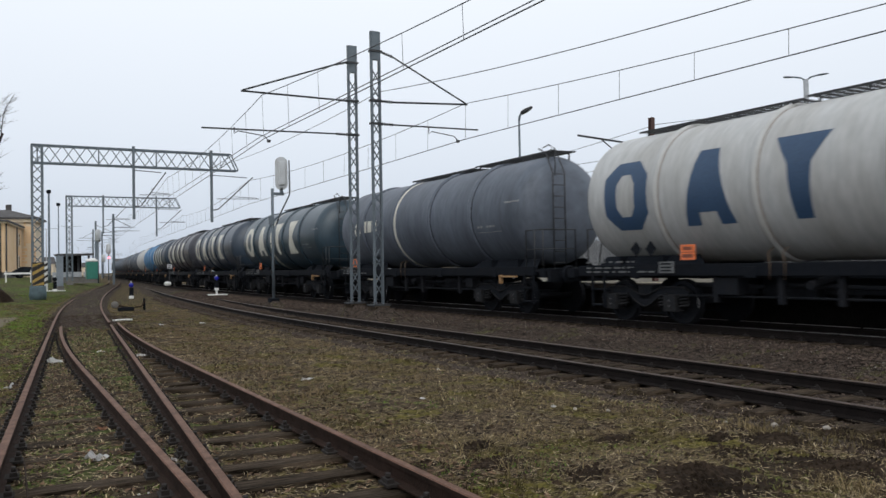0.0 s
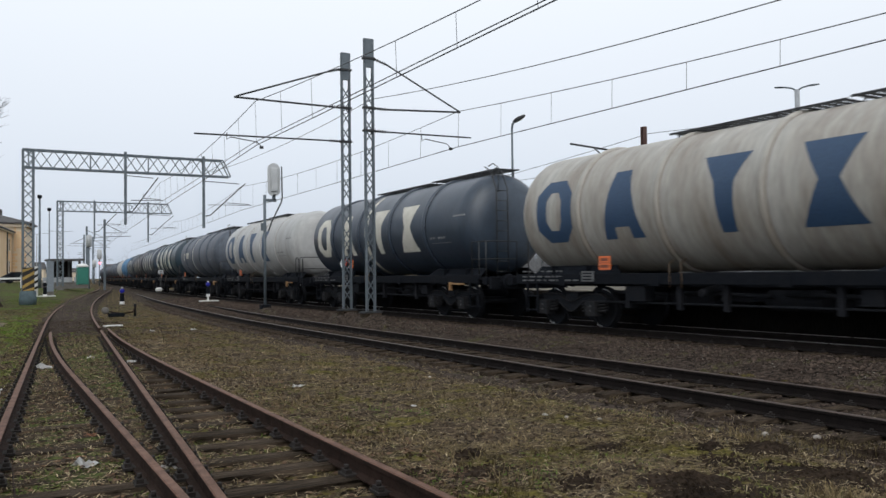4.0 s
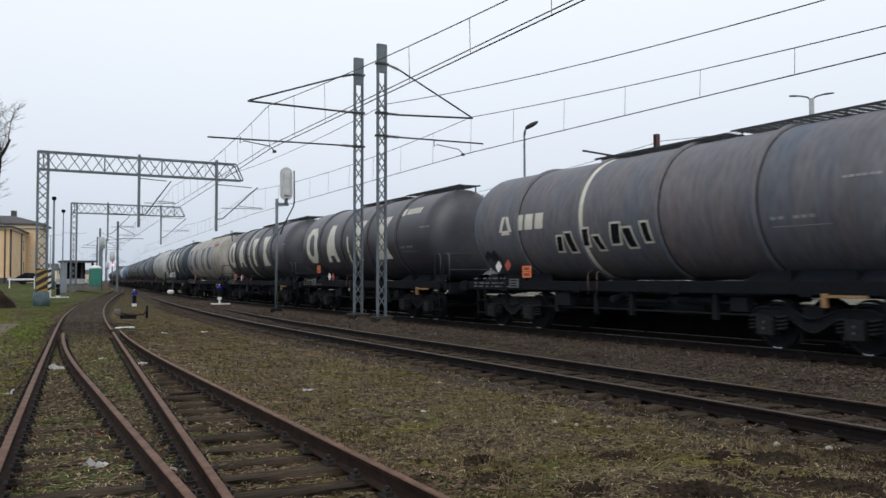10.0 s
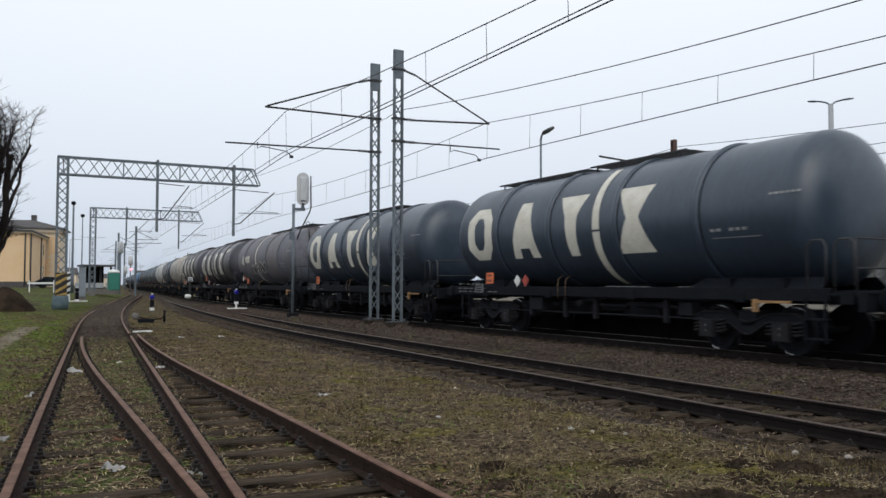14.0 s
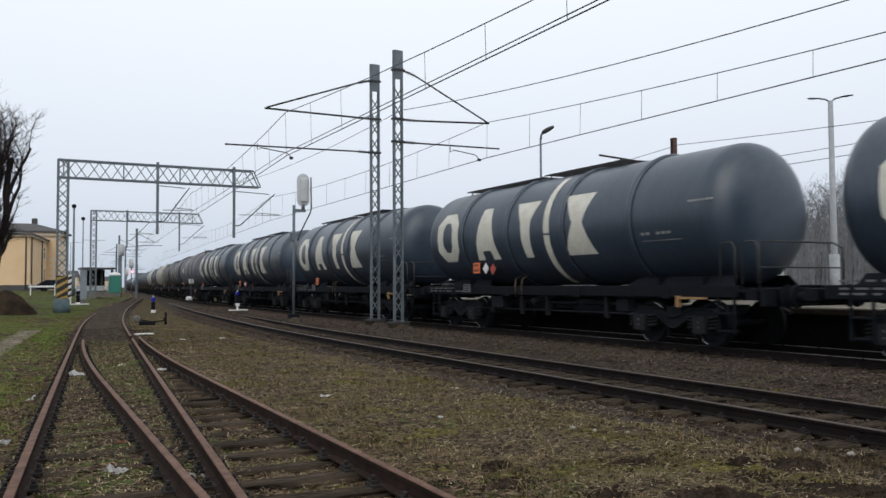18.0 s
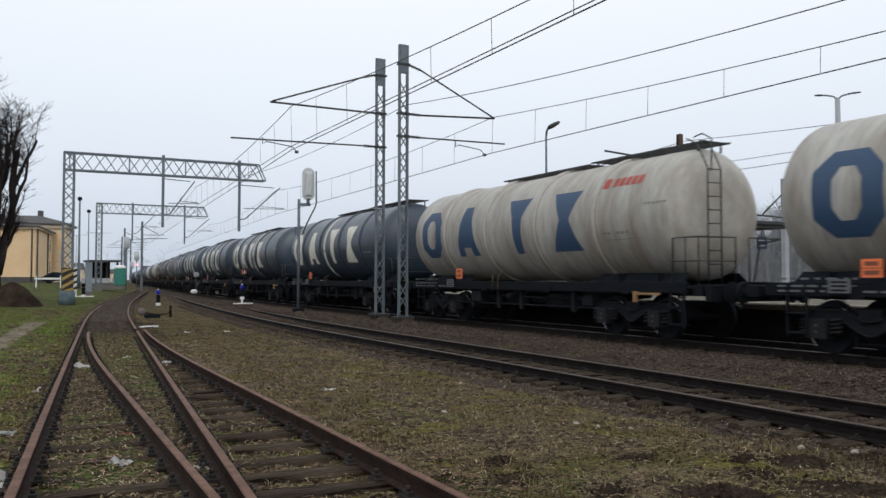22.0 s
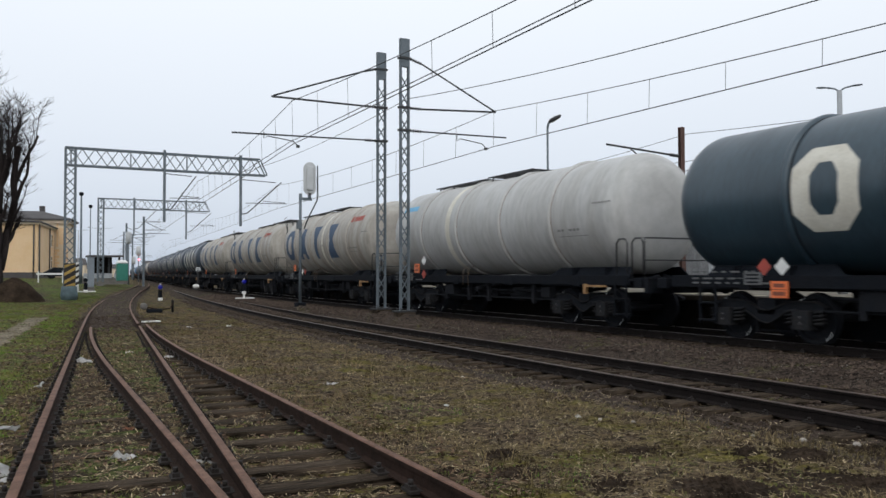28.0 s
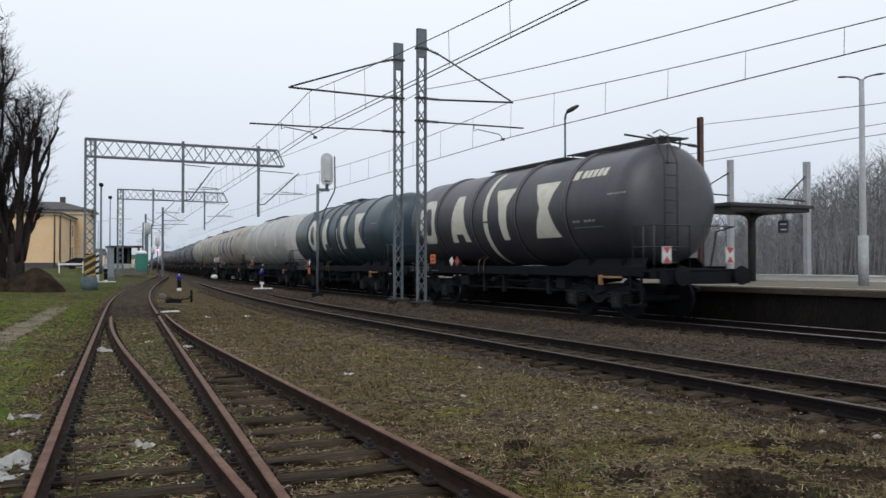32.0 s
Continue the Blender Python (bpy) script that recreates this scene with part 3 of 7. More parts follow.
    def spring():
        bm = bm_new()
        pts = [(0.09 * math.cos(a), 0.09 * math.sin(a), -0.14 + 0.28 * a / (8 * math.pi)) for a in np.linspace(0, 8 * math.pi, 40)]
        return mesh_of(tube(bm, pts, 0.024, 5), "spring", M_BOGIE)
    for sx in (-1, 1):
        s = part("side_frame", cached("side", side), None, bg)
        s.location = (sx * 1.02, 0, 0)
        for top in (True, False):
            part("frame_flange", cached(("flange", top), lambda: flange(top)), None, bg).location = (sx * 1.02, 0, 0)
        part("brake_shoe", cached("brake_shoe", brake_shoe), None, bg).location = (sx * 0.78 + 0.08, 0, 0)
    for dy in (-0.9, 0.9):
        a = part("wheelset", cached("wheelset", wheelset), None, bg)
        a.location = (0, dy, 0.46)
        WHEELSETS.append((a, parent))
        x = part("axle_box", cached("axlebox", axlebox), None, bg)
        x.location = (-1.08, dy, 0.46)
        for ds in (-0.3, 0.3):
            x = part("spring", cached("spring", spring), None, bg)
            x.location = (-1.1, dy + ds, 0.5)
    return bg


def underframe():
    bm = bm_new()
    box(bm, -0.35, -7.0, 0.95, 0.35, 7.0, 1.22)
    for sx in (-1, 1):
        box(bm, sx * 1.22 - 0.06, -6.6, 1.02, sx * 1.22 + 0.06, 6.6, 1.26)
    for y in (-7.0, -4.7, -1.6, 1.6, 4.7, 6.85):
        box(bm, -1.3, y - 0.1, 0.98, 1.3, y + 0.15, 1.2)
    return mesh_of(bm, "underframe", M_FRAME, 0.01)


def saddle():
    """Flared plates that carry the tank over each bogie."""
    bm = bm_new()
    for sx in (-1, 1):
        prof = [(-1.6, 1.2), (1.7, 1.2), (1.3, 1.46), (-1.5, 1.46)]
        lo = [bm.verts.new((sx * (1.0 if z < 1.3 else 0.78), y, z)) for y, z in prof]
        hi = [bm.verts.new((sx * (0.95 if z < 1.3 else 0.73), y, z)) for y, z in prof]
        bm.faces.new(lo)
        bm.faces.new(list(reversed(hi)))
        for k in range(4):
            m = (k + 1) % 4
            bm.faces.new((lo[m], lo[k], hi[k], hi[m]))
        for y in (-0.8, 0.5):
            box(bm, sx * 0.9 - 0.12, y - 0.02, 1.2, sx * 0.9 + 0.12, y + 0.02, 1.44)
    bmesh.ops.recalc_face_normals(bm, faces=bm.faces[:])
    return mesh_of(bm, "saddle", M_SADDLE)


def buffer():
    bm = lathe_y(bm_new(), [(0, 0.13), (0.0, 0.15), (0.06, 0.15), (0.06, 0.11), (0.3, 0.11), (0.3, 0.085), (0.52, 0.085), (0.52, 0.2), (0.57, 0.225), (0.59, 0.1)], 20, False)
    return mesh_of(bm, "buffer", M_FRAME)


def walkway(y0, joint, y1):
    """Grating along the tank's top in two boards; the one behind the joint lies a step higher."""
    bm = bm_new()
    for a, b, z in ((y0, joint, 0.032), (joint + 0.06, y1, 0.0)):
        for sx in (-0.36, 0.36):
            box(bm, sx - 0.02, a, z, sx + 0.02, b, z + 0.04)
        n = max(1, int((b - a) / 0.2))
        for i in range(n):
            y = a + (i + 0.5) * (b - a) / n
            box(bm, -0.34, y - 0.05, z + 0.01, 0.34, y + 0.05, z + 0.035)
        for y in np.linspace(a + 0.25, b - 0.25, 4):
            for sx in (-0.34, 0.34):
                box(bm, sx - 0.015, y - 0.02, -0.14, sx + 0.015, y + 0.02, z + 0.02)
    return mesh_of(bm, "roof_walkway", M_DARKSTEEL)


def handrails(kind):
    bm = bm_new()
    if kind == "hoops":
        for y in (0.0, 0.55):
            tube(bm, [(-1.22, y, 1.2), (-1.22, y, 2.0), (-1.22, y + 0.1, 2.1), (-1.22, y + 0.3, 2.1), (-1.22, y + 0.38, 2.0), (-1.22, y + 0.38, 1.3)], 0.02, 6)
        tube(bm, [(-1.2, 0.95, 1.2), (-1.2, 0.95, 2.1), (0.9, 0.95, 2.1), (1.2, 0.95, 2.0), (1.2, 0.95, 1.2)], 0.02, 6)
        tube(bm, [(-1.2, 0.95, 1.6), (1.2, 0.95, 1.6)], 0.016, 6)
    else:
        tube(bm, [(-1.2, 0.0, 1.2), (-1.2, 0.0, 2.2), (-1.2, 0.75, 2.2), (-0.2, 0.8, 2.2), (-0.2, 0.8, 1.2)], 0.02, 6)
        tube(bm, [(-1.2, 0.38, 1.2), (-1.2, 0.38, 2.2)], 0.018, 6)
        tube(bm, [(-1.2, 0.75, 1.2), (-1.2, 0.75, 2.2)], 0.018, 6)
        tube(bm, [(-1.2, 0.0, 1.7), (-1.2, 0.75, 1.7), (-0.2, 0.8, 1.7)], 0.014, 6)
        tube(bm, [(0.2, 0.8, 1.2), (0.2, 0.8, 2.2), (1.2, 0.75, 2.2), (1.2, 0.2, 2.1), (1.2, 0.0, 1.2)], 0.02, 6)
    return mesh_of(bm, "handrail", M_DARKSTEEL)


def ladder():
    bm = bm_new()
    for sx in (-0.19, 0.19):
        tube(bm, [(sx, 0, 1.15), (sx, 0, 3.7), (sx, -0.3, 4.25), (sx, -0.6, 4.4)], 0.02, 6)
    for i in range(9):
        tube(bm, [(-0.19, 0, 1.35 + i * 0.29), (0.19, 0, 1.35 + i * 0.29)], 0.014, 5)
    tube(bm, [(0.19, 0.1, 3.6), (0.19, 0.12, 4.3), (0.19, -0.15, 4.45), (0.19, -0.4, 4.4)], 0.016, 6)
    return mesh_of(bm, "ladder", M_DARKSTEEL)


def platform():
    bm = bm_new()
    box(bm, -1.25, -0.3, 1.12, 1.25, 0.42, 1.18)
    box(bm, -1.3, 0.28, 0.86, 1.3, 0.42, 1.2)
    return mesh_of(bm, "end_platform", M_FRAME, 0.008)


def steps():
    bm = bm_new()
    for y in (-0.2, 0.2):
        box(bm, -1.3, y - 0.02, 0.3, -1.25, y + 0.02, 1.1)
    for z in (0.35, 0.7):
        box(bm, -1.35, -0.2, z, -1.1, 0.2, z + 0.03)
    return mesh_of(bm, "step", M_FRAME)


def gear():
    """Brake rigging, air tanks and the outlet pipe under the tank."""
    bm = bm_new()
    tube(bm, [(-0.55, -1.9, 0.72), (-0.55, -0.7, 0.72)], 0.2, 14)
    tube(bm, [(0.4, 0.6, 0.7), (0.4, 1.6, 0.7)], 0.2, 14)
    tube(bm, [(-1.25, 0.4, 0.85), (0, 0.4, 1.1), (1.25, 0.4, 0.85)], 0.08, 10)
    tube(bm, [(-1.1, -4.0, 0.62), (-1.1, 3.6, 0.62)], 0.025, 6)
    for y in (-2.6, -0.2, 1.0, 2.5):
        box(bm, -1.18, y, 0.5, -1.08, y + 0.12, 1.02)
    box(bm, -1.2, 2.0, 0.66, -0.9, 2.5, 0.98)
    box(bm, -1.15, -3.3, 0.68, -0.95, -2.9, 0.95)
    for y0, y1, zb in ((-3.5, -2.1, 0.62), (-1.95, -0.5, 0.56), (-0.38, 0.9, 0.66), (1.05, 2.3, 0.58), (2.42, 3.5, 0.64)):
        box(bm, -0.12, y0, zb, 0.12, y1, 0.97)
    for y0, y1 in ((-3.3, -1.2), (-0.9, 1.4), (1.7, 3.4)):
        tube(bm, [(-0.8, y0, 0.8), (-0.8, y1, 0.84)], 0.045, 6)
        tube(bm, [(0.7, y0, 0.9), (0.7, y1, 0.72)], 0.06, 6)
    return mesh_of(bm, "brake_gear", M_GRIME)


def flat_plate(w, h, t=0.02):
    return box(bm_new(), -t, -w / 2, -h / 2, 0, w / 2, h / 2)


def sole_bar_print():
    """Rows of short pale bars: stencilled data that cannot be read."""
    bm = bm_new()
    rnd = random.Random(17)
    for z, n in ((0.06, 6), (-0.03, 8), (0.19, 7)):
        y = 0.95
        for i in range(n):
            w = rnd.uniform(0.08, 0.26)
            box(bm, -0.006, y - w, z - 0.018, 0.0, y, z + 0.018)
            y -= w + rnd.uniform(0.05, 0.13)
    return mesh_of(bm, "sole_bar_print", M_CARD)


def diamond(s):
    bm = bm_new()
    a = [bm.verts.new(p) for p in ((-0.01, -s, 0), (-0.01, 0, -s), (-0.01, s, 0), (-0.01, 0, s))]
    b = [bm.verts.new(p) for p in ((0, -s, 0), (0, 0, -s), (0, s, 0), (0, 0, s))]
    bm.faces.new(list(reversed(a)))
    bm.faces.new(b)
    for i in range(4):
        j = (i + 1) % 4
        bm.faces.new((a[i], a[j], b[j], b[i]))
    bmesh.ops.recalc_face_normals(bm, faces=bm.faces[:])
    return bm


def hose():
    bm = bm_new()
    for y in (0.0, 0.32):
        tube(bm, [(-1.0, y, 1.55), (-1.22, y - 0.05, 1.45), (-1.3, y - 0.14, 1.2), (-1.26, y - 0.1, 0.95)], 0.012, 6)
    return mesh_of(bm, "drain_hose", M_BRASS)


M_PRINTD = mat("faded_grey_print", (0.14, 0.14, 0.145), 0.7, var=0.3, scale=12, fine=60, bump=0, col2=(0.24, 0.235, 0.22))
M_PRINTL = mat("faded_white_print", (0.38, 0.38, 0.37), 0.7, var=0.3, scale=12, fine=60, bump=0, col2=(0.2, 0.205, 0.21))
M_RUSTINK = mat("faded_dark_print", (0.3, 0.08, 0.04), 0.7, var=0.3, scale=20, fine=60, bump=0, col2=(0.12, 0.05, 0.035))
PAINTS = {"black": M_BLACK, "brown": M_BLACKB, "teal": M_TEAL, "grey": M_GREYT, "rust": M_BROWNT, "cream": M_WHITET, "white": M_WHITEB, "blue": M_BLUET, "navy": M_NAVYT}


def wagon(paint, marks, label, band=None, rings=(-3.75, -1.25, 1.35, 3.85), stroke=None, short=False, logo=None, plate_y=5.0, plate_z=1.5, tail=False, rails="hoops", lettering=True, roof=(-6.3, -2.3, 2.0), plain_logo=None, dias=(), emblem=None, spray=None, longer=0.0):
    w = thing("tank_wagon", label, "rail wagon", group="tank wagons of the train")
    p = PAINTS[paint]
    pale = paint in ("cream", "white")
    k = 1 + longer / (2 * HALF_T)
    tank_part("tank", cached("tank_" + paint, lambda: tank_mesh(p)), w, label.split(",")[0], -0.12 * longer).scale = (1, k, 1)
    e = longer * 0.3
    for y in rings:
        tank_part("rib_ring", cached("ring_" + paint, lambda: ring_mesh(p)), w, "", y)
        # strip on the rear side only: grime plus the rib's shade, as colour
        tank_part("rib_seam", cached(("seam", pale), lambda: ring_mesh(M_RIBP if pale else M_FRAME, 0.055, 0.006, "rib_seam")), w, "grimy seam with the rib's painted shade", y - 0.09)
    if band is not None:
        tank_part("white_band", cached("band", lambda: ring_mesh(M_LETW, 0.3, 0.012)), w, "wide white band round the tank", band)
    if stroke is not None:
        tank_part("white_stroke", cached(("stroke", short), lambda: mesh_of(wrap([[(-0.1, -1.15), (0.08, -1.15), (0.02, -0.5), (-0.14, -0.5)], [(-0.14, -0.44), (0.02, -0.44), (0.06, 0.2), (-0.1, 0.2)]] if short else [[(-0.08, -1.9), (0.12, -1.9), (0.1, -0.2), (-0.16, -0.2)], [(-0.16, -0.15), (0.1, -0.15), (0.08, 1.6), (-0.14, 1.6)]], TANK_R + 0.012, 10), "white_stroke", M_LETW)), w, "white stripe running down the tank", stroke)
    lm = M_LETB if pale else M_LETW
    if lettering:
        for kind, u in marks:
            tank_part("marking", cached(("mark", kind, pale), lambda: mesh_of(wrap(sign_quads(kind, 0.0)), "marking", lm)), w, ("blue" if pale else "white") + " painted marking", u, TANK_Z)
    if logo is not None:
        col = M_RED if pale else M_LETW
        tank_part("small_marking", cached(("logo", pale), lambda: mesh_of(wrap([[(0.62, 0.72), (0.38, 0.72), (0.38, 1.0), (0.62, 1.0)]] + [[(0.26 - 0.21 * i, 0.74), (0.1 - 0.21 * i, 0.74), (0.08 - 0.21 * i, 0.98), (0.24 - 0.21 * i, 0.98)] for i in range(5)], TANK_R + 0.008, 3), "small_marking", col)), w, "small painted emblem with bars", logo)
    if plain_logo:
        y, z0, cm = plain_logo
        tank_part("small_marking", mesh_of(wrap([[(0.55, z0), (-0.55, z0), (-0.55, z0 + 0.2), (0.55, z0 + 0.2)]], TANK_R + 0.008, 3), "small_marking", cm), w, "coloured bar marking", y)
    if emblem is not None:
        shapes = [[(0.0, -0.2), (-0.14, -0.2), (-0.3, 0.22), (-0.16, 0.22)], [(-0.46, -0.2), (-0.6, -0.2), (-0.44, 0.22), (-0.3, 0.22)], [(-0.08, -0.28), (-0.52, -0.28), (-0.44, -0.16), (-0.16, -0.16)]]
        shapes += [[(-0.76 - 0.44 * i, -0.18), (-1.1 - 0.44 * i, -0.18), (-1.14 - 0.44 * i, 0.22), (-0.8 - 0.44 * i, 0.22)] for i in range(3)]
        for k, q in enumerate(shapes):
            tank_part("emblem_bar", cached(("emblem", k), lambda: mesh_of(wrap([q], TANK_R + 0.008, 4), "emblem_bar", M_LETW)), w, "white painted bar", emblem)
    if spray is not None:
        rs_ = random.Random(4)
        for col, grow in ((M_LETW, 0.05), (M_FRAME, 0.0)):
            rs_.seed(4)
            quads = []
            for i in range(7):
                u0, v0, a_, b_ = -0.52 * i, -0.75 + rs_.uniform(-0.1, 0.1), rs_.uniform(0.18, 0.3), rs_.uniform(0.3, 0.5)
                sk = rs_.uniform(-0.15, 0.15)
                quads.append([(u0 + a_ / 2 + grow, v0 - grow), (u0 - a_ / 2 - grow, v0 - grow), (u0 - a_ / 2 + sk - grow, v0 + b_ + grow), (u0 + a_ / 2 + sk + grow, v0 + b_ + grow)])
            for q in quads:
                tank_part("sprayed_shape", mesh_of(wrap([q], TANK_R + (0.008 if grow else 0.013), 4), "sprayed_shape", col), w, "sprayed pale outline" if grow else "sprayed black shape", spray)
    # data lines: rows of small bars where the print cannot be read
    ink = M_PRINTD if pale else M_PRINTL
    rows = [[(0.5 - 0.16 * i, -0.41), (0.39 - 0.16 * i, -0.41), (0.39 - 0.16 * i, -0.35), (0.5 - 0.16 * i, -0.35)] for i in range(6) if i not in (2,)] + [[(0.5, -0.55), (-0.7, -0.55), (-0.7, -0.535), (0.5, -0.535)]]
    tank_part("data_panel", cached(("data", pale), lambda: mesh_of(wrap(rows, TANK_R + 0.008, 2), "data_panel", ink)), w, "small rows of print", -4.6)
    rows2 = [[(0.34 - 0.12 * i, 0.2), (0.26 - 0.12 * i, 0.2), (0.26 - 0.12 * i, 0.245), (0.34 - 0.12 * i, 0.245)] for i in range(6)]
    tank_part("number_bars", cached(("num", pale), lambda: mesh_of(wrap(rows2, TANK_R + 0.008, 2), "number_bars", ink)), w, "", -5.9)
    part("underframe", cached("underframe", underframe), None, w, "dirty black underframe").scale = (1, 1 + e / 7, 1)
    for y in (-4.65, 4.65):
        bogie(w, y)
        b = part("saddle", cached("saddle", saddle), None, w)
        b.location = (0, y, 0)
        b.rotation_euler = (0, 0, 0 if y < 0 else math.pi)
    for sy in (-1, 1):
        for sx in (-0.875, 0.875):
            b = part("buffer", cached("buffer", buffer), None, w)
            b.location = (sx, sy * (6.9 + e), 1.05)
            b.rotation_euler = (0, 0, 0 if sy > 0 else math.pi)
    b = part("roof_walkway", cached(("walkway", roof), lambda: walkway(*roof)), None, w, "dark steel grating along the tank's top")
    b.location = (0, 0, TANK_Z + TANK_R + 0.045)
    b = part("end_platform", cached("platform", platform), None, w)
    b.location = (0, -6.9 - e, 0)
    b.rotation_euler = (0, 0, math.pi)
    b = part("handrail", cached(("handrail", rails), lambda: handrails(rails)), None, w)
    b.location = (0, -6.15 - e, 0)
    b.scale = (1, -1, 1)
    if longer:
        bm = tube(bm_new(), [(-1.0, 0, 0), (1.0, 0, 0)], 0.19, 20)
        for x in (-0.7, 0.7):
            box(bm, x - 0.04, -0.06, -0.32, x + 0.04, 0.06, -0.1)
        part("end_cylinder", bm, M_FRAME, w, "dark air cylinder lying across the end platform").location = (0, -6.95 - e, 1.52)
    if rails == "fence":
        b = part("ladder", cached("ladder", ladder), None, w)
        b.location = (-0.45, -6.62, 0)
        b.rotation_euler = (0, 0, math.pi)
    for y in (-6.35, 5.9):
        part("step", cached("steps", steps), None, w).location = (0, y, 0)
    part("brake_gear", cached("gear", gear), None, w)
    part("drain_hose", cached("hose", hose), None, w, "orange-brown drain hoses").location = (0, 1.0, 0)
    b = part("hazard_plate", cached("plate", lambda: mesh_of(flat_plate(0.38, 0.31), "hazard_plate", M_ORANGE)), None, w, "orange hazard plate")
    b.location = (-1.33, plate_y, plate_z)
    for dy, dz, k_, w_ in ((0, 0, "line", 0.36), (0.0, 0.075, "digits", 0.24), (0.0, -0.075, "digits", 0.28)):
        part("print_bar", cached(("pl", k_, w_), lambda: mesh_of(flat_plate(w_, 0.012 if k_ == "line" else 0.07, 0.004), "print_bar", M_RUSTINK)), None, b).location = (-0.021, dy, dz)
    b = part("data_board", cached("board", lambda: mesh_of(flat_plate(0.42, 0.24), "data_board", M_CARD)), None, w, "grey card frame")
    b.location = (-1.31, plate_y + 0.62, 1.2)
    for z in (-0.07, 0.0, 0.07):
        k = part("print_bar", cached("print", lambda: mesh_of(flat_plate(0.3, 0.03, 0.004), "print_bar", M_FRAME)), None, b)
        k.location = (-0.02, 0, z)
    part("sole_bar_print", cached("solebar", sole_bar_print), None, w, "pale rows of small stencilled print").location = (-1.285, 5.35, 1.14)
    b = part("brake_lever", cached("lever", lambda: mesh_of(box(box(bm_new(), -0.05, -0.45, -0.02, 0.02, 0.3, 0.025), -0.05, 0.28, -0.19, 0.03, 0.37, 0.05), "brake_lever", M_TAN)), None, w, "worn tan brake changeover lever")
    b.location = (-1.3, -5.4, 1.0)
    for i, (y, z, colour) in enumerate(dias):
        me = cached(("dia", colour), lambda: mesh_of(diamond(0.165), "hazard_diamond", {"r": M_RED, "w": M_WHITEP, "k": M_FRAME}[colour]))
        b = part("hazard_diamond", me, None, w, {"r": "red hazard diamond", "w": "white hazard diamond", "k": "black hazard diamond"}[colour])
        b.location = (-1.32, y, z)
    if tail:
        for sx in (-0.95, 0.95):
            tb = part("tail_board", mesh_of(box(bm_new(), -0.13, -0.02, -0.19, 0.13, 0.0, 0.19), "tail_board", M_GREYBOX), None, w, "white tail board with red triangles")
            tb.location = (sx, -7.02, 1.52)
            for sz in (-1, 1):
                bm = bm_new()
                v = [bm.verts.new(q) for q in ((-0.12, -0.024, sz * 0.18), (0.12, -0.024, sz * 0.18), (0.0, -0.024, sz * 0.02))]
                bm.faces.new(v)
                part("red_triangle", bm, M_RED, tb)
    return w


